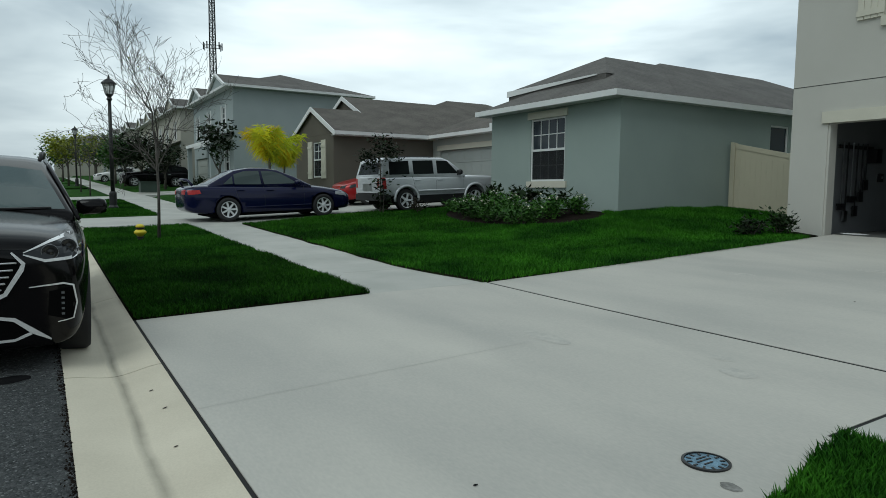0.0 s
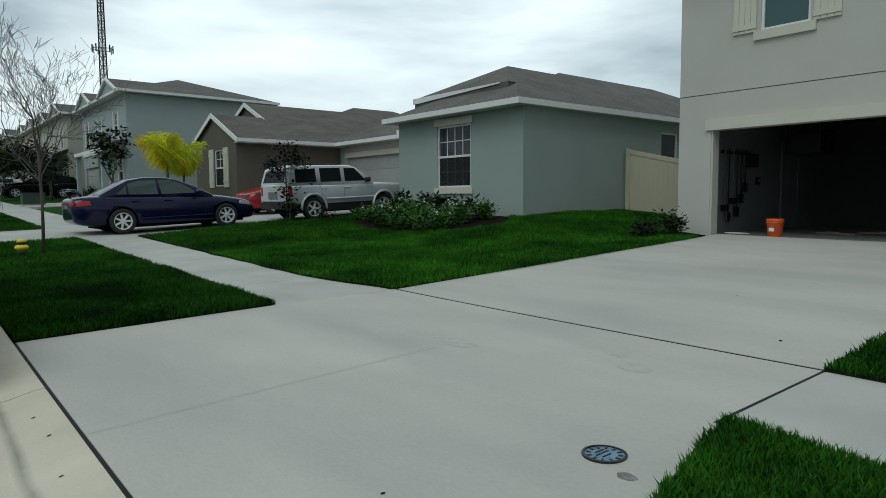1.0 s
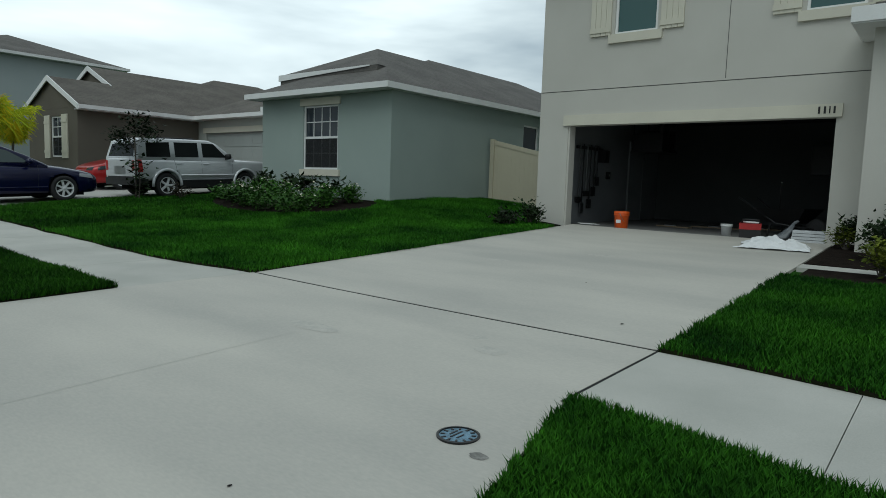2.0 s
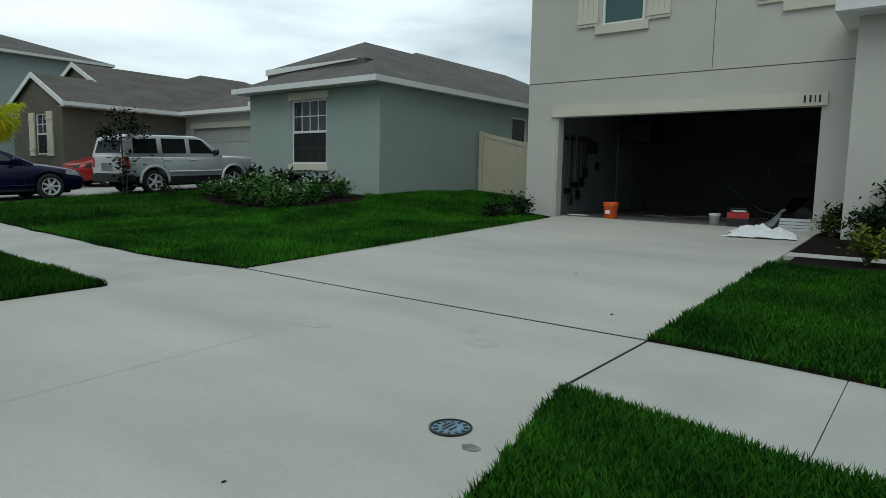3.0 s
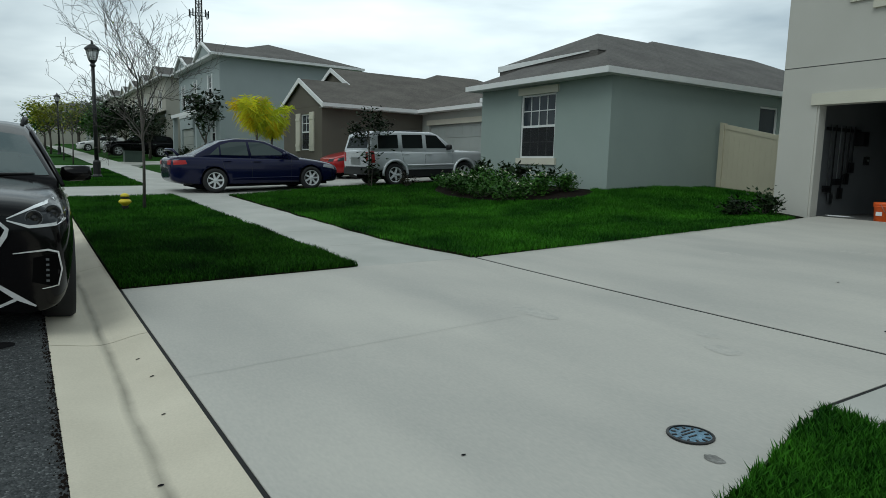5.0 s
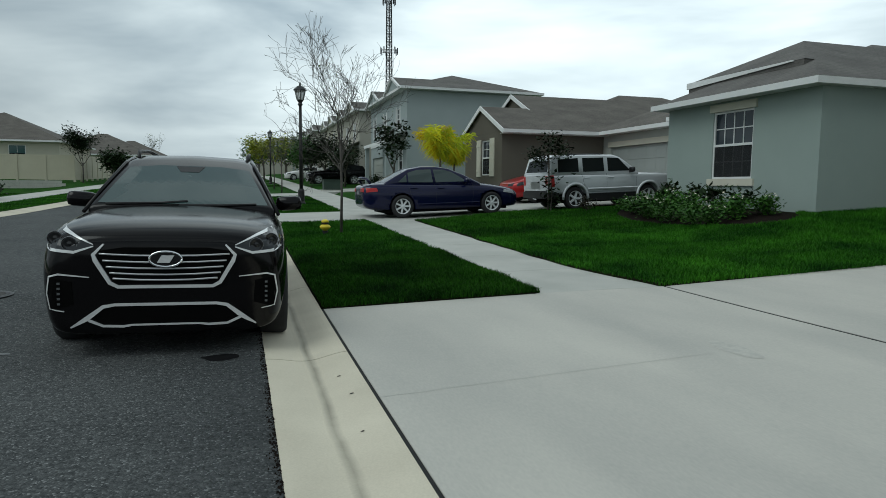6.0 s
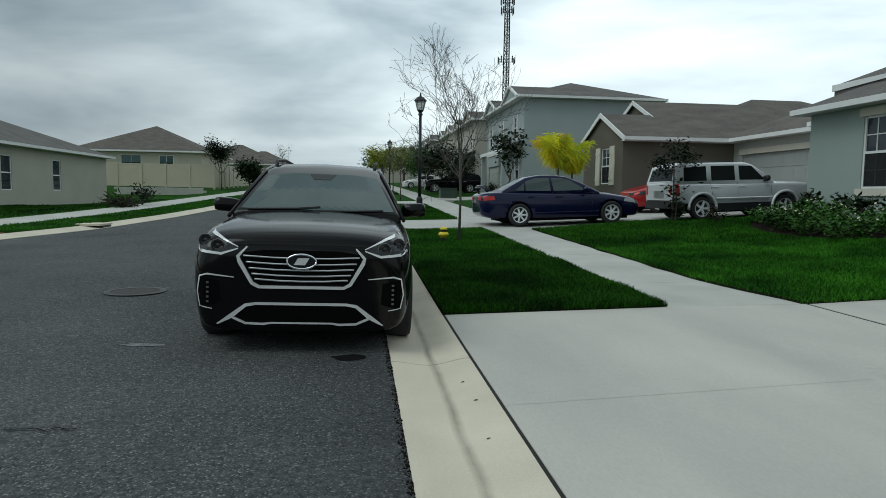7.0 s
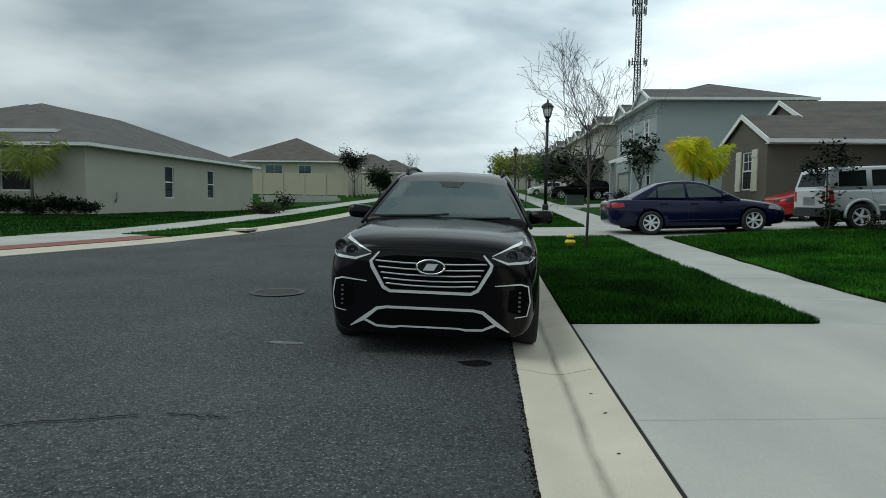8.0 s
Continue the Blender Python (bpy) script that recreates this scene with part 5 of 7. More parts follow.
shrub(-9.2, 26.3, 0.7, 0.32, "heap of cut dry palm fronds on the grass", 120, LEAF_RED, 240, 0.35, 0.12)
shrub(-9.0, 28.2, 0.6, 0.8, "low dark bush on the far verge", 121, LEAF_DARK, 300, 0.16)

# low block wall in front of the far fence
block = thing("block_wall", pose(-18.5, 52.0, land(-16, 52) - 0.1), "low grey concrete block retaining wall", "wall")
for c in range(3):
    for k in range(14):
        part("block", boxed(0.46 * k + 0.23 * (c % 2) + 0.004, 0.46 * (k + 1) + 0.23 * (c % 2) - 0.004, -0.15, 0.15, 0.2 * c + 0.003, 0.2 * (c + 1) - 0.003), CONCRETE_WALK, block)


# ---- street furniture ----
LAMP_GLASS = glass_material("lamp_glass", (0.7, 0.72, 0.7), 0.15, 0.6)


def street_lamp(x, y, high, label):
    t = thing("street_lamp", pose(x, y, land(x, y)), label, "street lamp", "street lamps")
    part("base", lathe(bm_new(), [(0.16, 0), (0.16, 0.08), (0.12, 0.14), (0.12, 0.55), (0.085, 0.62)], 12), METAL_DARK, t, "fluted black base", smooth=False)
    part("pole", tubed([(0, 0, 0.6), (0, 0, high - 0.75)], [0.07, 0.055], 12), METAL_DARK, t, "black pole", smooth=True)
    part("collar", lathe(bm_new(), [(0.055, high - 0.78), (0.1, high - 0.74), (0.06, high - 0.66), (0.11, high - 0.6), (0.13, high - 0.56)], 12), METAL_DARK, t, "black lamp collar")
    lan = part("lantern", lathe(bm_new(), [(0.12, high - 0.56), (0.2, high - 0.22)], 8), LAMP_GLASS, t, "clear faceted lantern glass")
    part("cap", lathe(bm_new(), [(0.25, high - 0.22), (0.24, high - 0.18), (0.12, high - 0.07), (0.04, high - 0.03), (0.03, high + 0.06), (0.01, high + 0.1)], 8), METAL_DARK, lan, "black lantern cap")
    bm = bm_new()
    for k in range(8):
        a = 2 * math.pi * k / 8
        tube(bm, [(0.125 * math.cos(a), 0.125 * math.sin(a), high - 0.56), (0.205 * math.cos(a), 0.205 * math.sin(a), high - 0.21)], 0.011, 4)
    part("cage", bm, METAL_DARK, lan, "black lantern bars")
    return t


street_lamp(2.2, 25.3, 4.5, "black post-top street lamp with clear lantern on the verge")
street_lamp(2.5, 58.0, 4.55, "black post-top street lamp far down the street")
street_lamp(2.5, 94.0, 4.55, "black post-top street lamp far down the street")

SIGN_YELLOW = material("sign_yellow", (0.80, 0.64, 0.03), 0.5, (0.66, 0.52, 0.03), 6.0, 60.0, 0.1)
hyd = thing("lawn_marker", pose(1.66, 13.7, land(1.66, 13.7)) @ Matrix.Diagonal((0.95, 0.95, 0.82, 1)), "small yellow and black marker post on the verge", "marker")
part("stem", lathe(bm_new(), [(0.05, 0), (0.05, 0.1), (0.07, 0.11), (0.07, 0.14)], 10), BLACK, hyd, "black foot")
part("body", lathe(bm_new(), [(0.04, 0.14), (0.115, 0.22), (0.12, 0.25), (0.09, 0.29), (0.05, 0.31)], 14), SIGN_YELLOW, hyd, "yellow painted body", smooth=True)
part("neck", lathe(bm_new(), [(0.055, 0.305), (0.085, 0.32), (0.085, 0.345), (0.05, 0.36)], 12), BLACK, hyd, "black neck ring")
part("cap", lathe(bm_new(), [(0.08, 0.355), (0.085, 0.38), (0.06, 0.42), (0.02, 0.435)], 12), SIGN_YELLOW, hyd, "yellow cap", smooth=True)

BOX_GREEN = material("utility_green", (0.028, 0.05, 0.035), 0.6, (0.02, 0.036, 0.026), 3.0, 50.0, 0.1)
util = thing("utility_box", pose(5.3, 40.0, land(5.3, 40)), "dark green metal utility box on the lawn", "utility box")
part("cabinet", boxed(-0.5, 0.5, -0.45, 0.45, 0.06, 0.62), BOX_GREEN, util, "dark green cabinet", bevel=0.03)
part("lid", boxed(-0.53, 0.53, -0.48, 0.48, 0.62, 0.68), BOX_GREEN, util, "dark green lid", bevel=0.02)
part("plinth", boxed(-0.6, 0.6, -0.55, 0.55, -0.05, 0.06), CONCRETE_WALK, util, "concrete plinth")


def tower():
    """A slender lattice mast with antenna rings."""
    d = 150.0
    x, y = d * 0.2175, d * 0.976
    H = 46.0
    z0 = land(x, y)
    t = thing("radio_mast", pose(x, y, z0, 0, 0, 20), "tall slender grey lattice radio mast with antennas", "mast")
    corners = [(math.cos(2 * math.pi * k / 3), math.sin(2 * math.pi * k / 3)) for k in range(3)]
    rad = lambda z: mix(0.95, 0.55, z / H)
    for c in corners:
        part("leg", tubed([(c[0] * rad(0), c[1] * rad(0), 0), (c[0] * rad(H), c[1] * rad(H), H)], 0.13, 6), METAL_DARK, t, "steel mast leg")
    bm = bm_new()
    n = 26
    for i in range(n):
        za, zb = H * i / n, H * (i + 1) / n
        for k in range(3):
            a, b = corners[k], corners[(k + 1) % 3]
            tube(bm, [(a[0] * rad(za), a[1] * rad(za), za), (b[0] * rad(zb), b[1] * rad(zb), zb)], 0.05, 4)
            tube(bm, [(b[0] * rad(za), b[1] * rad(za), za), (a[0] * rad(zb), a[1] * rad(zb), zb)], 0.05, 4)
            tube(bm, [(a[0] * rad(zb), a[1] * rad(zb), zb), (b[0] * rad(zb), b[1] * rad(zb), zb)], 0.05, 4)
    part("bracing", bm, METAL_DARK, t, "steel cross bracing")
    for z, r, hh in ((45.3, 1.2, 1.6), (40.6, 1.5, 2.0), (38.4, 1.4, 1.6), (27.5, 1.9, 1.5)):
        ring = part("antenna_ring", tubed([(r * math.cos(2 * math.pi * k / 12), r * math.sin(2 * math.pi * k / 12), z) for k in range(13)], 0.06, 5), METAL_DARK, t, "antenna platform ring")
        for k in range(9):
            a = 2 * math.pi * k / 9
            part("antenna", boxed(-0.11, 0.11, -0.08, 0.08, -hh / 2, hh / 2, m=Matrix.Translation((r * math.cos(a), r * math.sin(a), z)) @ pose(0, 0, 0, 0, 0, math.degrees(a))), METAL_DARK if k % 3 else STEEL, ring, "panel antenna")
    return t


tower()

# ---- small things on the paving ----
valve = thing("valve_cover", pose(2.552, 1.815, land(2.552, 1.815) + 0.001), "round blue-grey iron valve cover set in the concrete", "valve cover")
IRON_BLUE = material("iron_blue", (0.20, 0.34, 0.46), 0.6, (0.09, 0.15, 0.2), 30.0, 120.0, 0.3, metal=0.2)
part("rim", lathe(bm_new(), [(0.106, -0.02), (0.106, 0.006), (0.094, 0.008), (0.094, -0.004)], 36), METAL_DARK, valve, "dark iron rim")
part("lid", lathe(bm_new(), [(0.092, -0.02), (0.092, 0.002), (0.05, 0.0025)], 36), IRON_BLUE, valve, "blue-grey lid")
for k in range(12):
    part("rib", boxed(0.064, 0.086, -0.005, 0.005, 0.002, 0.006, m=pose(0, 0, 0, 0, 0, 30 * k)), METAL_DARK, valve)
for a, b, w in ((-0.045, 0.045, 0.012), (-0.035, 0.02, -0.018), (-0.02, 0.04, 0.035)):
    part("cast_bar", boxed(a, b, w - 0.004, w + 0.004, 0.002, 0.006), METAL_DARK, valve)


def blot(name, x, y, rx, ry, mat, label, category, seed, lift=0.002):
    """A thin uneven patch that lies on the land."""
    rng = np.random.default_rng(seed)
    bm = bm_new()
    c = bm.verts.new((0, 0, land(x, y) + lift))
    ring = []
    for k in range(22):
        a = 2 * math.pi * k / 22
        s = 1 + 0.3 * noise.noise((math.cos(a) * 1.7, math.sin(a) * 1.7, seed * 3.1)) + rng.uniform(-0.08, 0.08)
        px, py = rx * s * math.cos(a), ry * s * math.sin(a)
        ring.append(bm.verts.new((px, py, land(x + px, y + py) + lift)))
    for k in range(22):
        bm.faces.new((c, ring[k], ring[(k + 1) % 22]))
    return single(name, bm, mat, pose(x, y, 0), label, category, kind="structure")


STAIN = material("concrete_stain", (0.26, 0.255, 0.24), 0.9, (0.11, 0.11, 0.10), 20.0, 90.0, 0.2)
TAR = material("oil_spot", (0.006, 0.006, 0.007), 0.85, (0.012, 0.012, 0.013), 12.0, 80.0, 0.1, spec=0.06)
PALE = material("paint_scuff", (0.24, 0.25, 0.255), 0.9, (0.09, 0.095, 0.1), 14.0, 90.0, 0.1)
blot("stain", 2.43, 1.61, 0.035, 0.045, STAIN, "small rough patch in the concrete", "stain", 1)
blot("oil_spot", -0.17, 5.07, 0.14, 0.085, TAR, "dark oil spot on the asphalt", "stain", 2, 0.005)
blot("scuff", -1.8, 5.45, 0.16, 0.05, PALE, "pale scuff on the asphalt", "stain", 3, 0.005)
for i, (x, y, r) in enumerate(((5.35, 2.2, 0.02), (1.56, 2.2, 0.012), (6.9, 3.3, 0.015), (0.62, 4.0, 0.012), (0.58, 3.4, 0.01), (0.45, 2.7, 0.014), (0.6, 4.4, 0.012))):
    blot("leaf_bit", x, y, r, r * 0.6, TAR, "tiny dark speck of debris on the concrete", "debris", 20 + i, 0.004)
SMUDGE = material("concrete_smudge", (0.49, 0.475, 0.43), 0.9, (0.395, 0.385, 0.355), 14.0, 50.0, 0.05)
for i, (x, y, rx, ry) in enumerate(((3.5, 4.0, 0.10, 0.24), (3.9, 2.55, 0.09, 0.13), (4.15, 2.85, 0.07, 0.10), (9.0, 4.1, 0.12, 0.2), (7.6, 5.0, 0.10, 0.2))):
    blot("smudge", x, y, rx, ry, SMUDGE, "faint grey tyre smudge on the concrete", "stain", 80 + i, 0.0016)
CRACK = material("hairline", (0.42, 0.42, 0.39), 0.95, (0.37, 0.37, 0.345), 20.0, 90.0, 0.1)


def hairline(name, points, wide, mat, label):
    bm = bm_new()
    a = []
    for i, (x, y) in enumerate(points):
        nx, ny = points[min(i + 1, len(points) - 1)][0] - points[max(i - 1, 0)][0], points[min(i + 1, len(points) - 1)][1] - points[max(i - 1, 0)][1]
        l = math.hypot(nx, ny)
        up = 0.009 if x < 0.14 else 0.0025
        ox, oy = -ny / l * wide / 2, nx / l * wide / 2
        a.append((bm.verts.new((x - ox, y - oy, land(x, y) + up)), bm.verts.new((x + ox, y + oy, land(x, y) + up))))
    for p, q in zip(a, a[1:]):
        bm.faces.new((p[0], q[0], q[1], p[1]))
    return single(name, bm, mat, HERE, label, "crack", kind="structure")


hairline("crack", [(0.77 + 0.12 * i, 3.83 + 0.05 * i * 0.12 + 0.012 * noise.noise((i * 0.8, 0, 0))) for i in range(22)], 0.0035, CRACK, "hairline crack across the apron")
hairline("crack", [(-9 + 0.35 * i, 4.6 - 0.09 * i + 0.25 * noise.noise((i * 0.35, 5, 0))) for i in range(20)], 0.035, TAR, "dark crack in the asphalt")
hairline("crack", [(-3.4 + 0.09 * i, 3.05 + 0.035 * i + 0.13 * noise.noise((i * 0.45, 21, 0))) for i in range(16)], 0.014, TAR, "dark crack in the asphalt")
hairline("crack", [(-1.9 + 0.05 * i, 3.62 + 0.04 * noise.noise((i * 0.9, 8, 0))) for i in range(8)], 0.012, TAR, "short dark crack in the asphalt")

mh = thing("manhole_cover", pose(-2.68, 7.98, land(-2.68, 7.98) + 0.003) @ Matrix.Diagonal((0.88, 0.88, 1, 1)), "round dark iron manhole cover in the asphalt", "manhole cover")
part("frame", lathe(bm_new(), [(0.38, -0.03), (0.38, 0.004), (0.335, 0.005), (0.335, -0.01)], 40, None, False), METAL_DARK, mh, "iron frame")
part("ring_groove", lathe(bm_new(), [(0.33, -0.02), (0.33, 0.0055), (0.30, 0.0055), (0.30, -0.02)], 40, None, False), BLACK, mh, "dark groove round the lid")
part("lid", lathe(bm_new(), [(0.295, -0.03), (0.295, 0.004), (0.15, 0.005)], 40), material("iron_brown", (0.045, 0.04, 0.036), 0.8, (0.022, 0.02, 0.019), 20, 90, 0.4), mh, "rusty ribbed lid")

inlet = thing("storm_drain", pose(kerb_x(17.85) - 0.35, 17.85, land(kerb_x(17.85) - 0.3, 17.85)), "pale concrete storm drain inlet in the far kerb", "storm drain")
part("top_slab", boxed(-0.35, 0.27, -0.42, 0.42, 0.03, 0.075), KERB_CONCRETE, inlet, "concrete top slab", bevel=0.02)
part("throat", boxed(-0.3, 0.285, -0.28, 0.28, -0.1, 0.03), BLACK, inlet, "dark inlet throat")

# ---- vehicles ----
from mathutils.bvhtree import BVHTree

RUBBER = material("tyre_rubber", (0.014, 0.014, 0.015), 0.8, (0.02, 0.02, 0.021), 8.0, 60.0, 0.1, local=True)
ALLOY = material("alloy_rim", (0.80, 0.81, 0.82), 0.3, (0.70, 0.71, 0.72), 8.0, 60.0, 0.02, metal=0.2, local=True)
CHROME = material("chrome", (0.92, 0.93, 0.94), 0.1, (0.86, 0.87, 0.88), 8.0, 60.0, 0.0, metal=1.0, local=True)
BAND = material("bright_trim", (0.80, 0.80, 0.80), 0.22, (0.70, 0.70, 0.70), 8.0, 60.0, 0.0, metal=0.3, local=True)
SATIN = material("satin_silver", (0.66, 0.66, 0.67), 0.35, (0.6, 0.6, 0.61), 8.0, 60.0, 0.02, metal=0.8, local=True)
CAR_GLASS = glass_material("car_glass", (0.010, 0.012, 0.012), 0.02, 0.0, 1.3)
SHIELD_GLASS = glass_material("windshield_glass", (0.026, 0.052, 0.050), 0.02, 0.0, 1.65)
PALE_GLASS = glass_material("pale_car_glass", (0.045, 0.065, 0.063), 0.02, 0.0, 1.5)
LENS = glass_material("lamp_lens", (0.50, 0.52, 0.55), 0.06, 0.3)
LENS_DARK = glass_material("headlight_lens", (0.035, 0.038, 0.042), 0.05, 0.0, 1.35)
LENS_RED = material("tail_lens", (0.48, 0.012, 0.014), 0.3, (0.32, 0.01, 0.01), 10.0, 40.0, 0.0, coat=0.2, local=True)
LENS_AMBER = material("amber_lens", (0.5, 0.16, 0.02), 0.2, bump=0.0, coat=0.5, local=True)
DEEP_BLACK = material("deep_black", (0.004, 0.004, 0.004), 0.95, bump=0.0, spec=0.05, local=True)
GLOSS_BLACK = material("gloss_black", (0.006, 0.006, 0.007), 0.2, (0.009, 0.009, 0.01), 5.0, 60.0, 0.0, coat=0.3, local=True)


def paint(name, colour, metal=0.5, rough=0.35, coat=0.5, spec=0.3):
    return material(name, colour, rough, tuple(c * 0.9 for c in colour), 2.0, 300.0, 0.0, metal=metal, coat=coat, spec=spec, local=True)


def section(x, zb, w, zt, crown=0.03, tuck=0.9, n=None):
    """One side of a body section, from the middle of the floor round the flank to the middle of the top."""
    h = zt - zb
    return [(x, 0.0, zb), (x, w * 0.82, zb), (x, w * 0.955, zb + 0.04), (x, w * 0.985, zb + h * 0.3), (x, w, zb + h * 0.55), (x, w * 0.985, zb + h * 0.8), (x, w * tuck, zt - 0.015), (x, w * 0.6, zt + crown * 0.65), (x, 0.0, zt + crown)]


def loft(rows):
    """A closed smooth skin through sections that are mirrored across y = 0."""
    bm = bm_new()
    rings = []
    for r in rows:
        half = [bm.verts.new(p) for p in r]
        other = [bm.verts.new((p[0], -p[1], p[2])) for p in r[1:-1]]
        rings.append(half + other[::-1])
    n = len(rings[0])
    for a, b in zip(rings, rings[1:]):
        for k in range(n):
            bm.faces.new((a[k], a[(k + 1) % n], b[(k + 1) % n], b[k]))
    bm.faces.new(rings[0][::-1])
    bm.faces.new(rings[-1])
    bmesh.ops.recalc_face_normals(bm, faces=bm.faces)
    return bm


def refined(bm, mat, name, cutters=(), levels=2):
    """The mesh of bm after smoothing, with the cutters taken out of it."""
    me = bpy.data.meshes.new(name)
    bm.to_mesh(me)
    bm.free()
    ob = new("work", me)
    if levels:
        s = ob.modifiers.new("smooth", "SUBSURF")
        s.levels = s.render_levels = levels
    extra = []
    for c in cutters:
        cm = bpy.data.meshes.new("cut")
        bmesh.ops.recalc_face_normals(c, faces=c.faces)
        c.to_mesh(cm)
        c.free()
        co = new("cut", cm)
        extra.append(co)
        b = ob.modifiers.new("cut", "BOOLEAN")
        b.object, b.operation, b.solver = co, "DIFFERENCE", "EXACT"
    bpy.context.view_layer.update()
    out = bpy.data.meshes.new_from_object(ob.evaluated_get(bpy.context.evaluated_depsgraph_get()))
    out.name = name
    for o in [ob, *extra]:
        bpy.data.objects.remove(o)
    out.materials.clear()
    out.materials.append(mat)
    out.polygons.foreach_set("use_smooth", [True] * len(out.polygons))
    return out


def cabin(profile, belt, wb, wt, ztop):
    """The upper body: a side outline (x, z) from cowl to tail, leaning in from wb at the belt to wt at ztop, rounded at its edges."""
    bm = bm_new()
    hw = lambda z: mix(wb, wt, (z - belt) / (ztop - belt))
    left, right, mid_l, mid_r, top = [], [], [], [], []
    for x, z in profile:
        w = hw(z)
        left.append(bm.verts.new((x, w, z)))
        right.append(bm.verts.new((x, -w, z)))
        mid_l.append(bm.verts.new((x, w * 0.72, z + 0.02)))
        mid_r.append(bm.verts.new((x, -w * 0.72, z + 0.02)))
        top.append(bm.verts.new((x, 0, z + 0.035)))
    for i in range(len(profile) - 1):
        for a, b in ((left, mid_l), (mid_l, top), (top, mid_r), (mid_r, right)):
            bm.faces.new((a[i], a[i + 1], b[i + 1], b[i]))
    x0, x1 = profile[0][0], profile[-1][0]
    z0 = belt - 0.2
    bl = [bm.verts.new((x0, wb + 0.0, z0)), bm.verts.new((x1, wb + 0.0, z0))]
    br = [bm.verts.new((x0, -wb, z0)), bm.verts.new((x1, -wb, z0))]
    bm.faces.new(left + bl[::-1])
    bm.faces.new((right + br[::-1])[::-1])
    bm.faces.new((bl[0], br[0], right[0], mid_r[0], top[0], mid_l[0], left[0]))
    bm.faces.new((bl[1], br[1], right[-1], mid_r[-1], top[-1], mid_l[-1], left[-1]))
    bm.faces.new((bl[0], bl[1], br[1], br[0]))
    bmesh.ops.recalc_face_normals(bm, faces=bm.faces)
    edges = [e for e in bm.edges if e.calc_face_angle(0) > 0.35 and max(v.co.z for v in e.verts) > belt]
    bmesh.ops.bevel(bm, geom=edges, offset=0.05, segments=3, profile=0.6, affect="EDGES", clamp_overlap=True)
    return bm


class Skin:
    """Lays flat outlines on a car's skin from one side."""

    def __init__(self, meshes):
        bm = bm_new()
        for me in meshes:
            bm.from_mesh(me)
        self.tree = BVHTree.FromBMesh(bm)
        bm.free()

    def point(self, side, u, v, off):
        """side: front, rear (u = y, v = z), left, right (u = x, v = z), top (u = x, v = y)."""
        o, d = {"front": ((6, u, v), (-1, 0, 0)), "rear": ((-6, u, v), (1, 0, 0)), "left": ((u, 4, v), (0, -1, 0)), "right": ((u, -4, v), (0, 1, 0)), "top": ((u, v, 4), (0, 0, -1))}[side]
        hit, normal, _, _ = self.tree.ray_cast(Vector(o), Vector(d))
        if hit is None:
            return None
        return hit - Vector(d) * off

    def patch(self, side, outline, off=0.006, cuts=3, deep=0.03):
        """A panel with the outline, pressed on the skin."""
        bm = bm_new()
        vs = [bm.verts.new((u, v, 0)) for u, v in outline]
        f = bm.faces.new(vs)
        bmesh.ops.triangulate(bm, faces=[f])
        for _ in range(cuts):
            longs = [e for e in bm.edges if e.calc_length() > 0.07]
            if not longs:
                break
            bmesh.ops.subdivide_edges(bm, edges=longs, cuts=1)
            bmesh.ops.triangulate(bm, faces=bm.faces[:])
        last = None
        d = {"front": (-1, 0, 0), "rear": (1, 0, 0), "left": (0, -1, 0), "right": (0, 1, 0), "top": (0, 0, -1)}[side]
        bad = []
        for v in bm.verts:
            p = self.point(side, v.co.x, v.co.y, off)
            if p is None:
                bad.append(v)
            else:
                v.co = p
        bmesh.ops.delete(bm, geom=bad, context="VERTS")
        r = bmesh.ops.extrude_face_region(bm, geom=bm.faces[:])
        bmesh.ops.translate(bm, verts=[g for g in r["geom"] if isinstance(g, bmesh.types.BMVert)], vec=Vector(d) * deep)
        return bm

    def line(self, side, points, radius, off=0.0, seg=6, closed=False, fine=5):
        """A rod along a line on the skin."""
        pts = list(points) + ([points[0]] if closed else [])
        out = []
        for (a, b), (c, d) in zip(pts, pts[1:]):
            for k in range(fine):
                p = self.point(side, mix(a, c, k / fine), mix(b, d, k / fine), off)
                if p is not None:
                    out.append(p)
        p = self.point(side, *pts[-1], off)
        if p is not None:
            out.append(p)
        return tubed(out, radius, seg)


def ribbon(points, wide):
    """The outline of a band along a line of points; wide: one width, or one for each point."""
    ws = wide if isinstance(wide, (list, tuple)) else [wide] * len(points)
    one, two = [], []
    for i, (p, w) in enumerate(zip(points, ws)):
        a, b = points[max(i - 1, 0)], points[min(i + 1, len(points) - 1)]
        ins = Vector((p[0] - a[0], p[1] - a[1]))
        outs = Vector((b[0] - p[0], b[1] - p[1]))
        d = ((ins.normalized() if ins.length else outs.normalized()) + (outs.normalized() if outs.length else ins.normalized())).normalized()
        n = Vector((-d.y, d.x)) * w / 2
        one.append((p[0] + n.x, p[1] + n.y))
        two.append((p[0] - n.x, p[1] - n.y))
    return one + two[::-1]


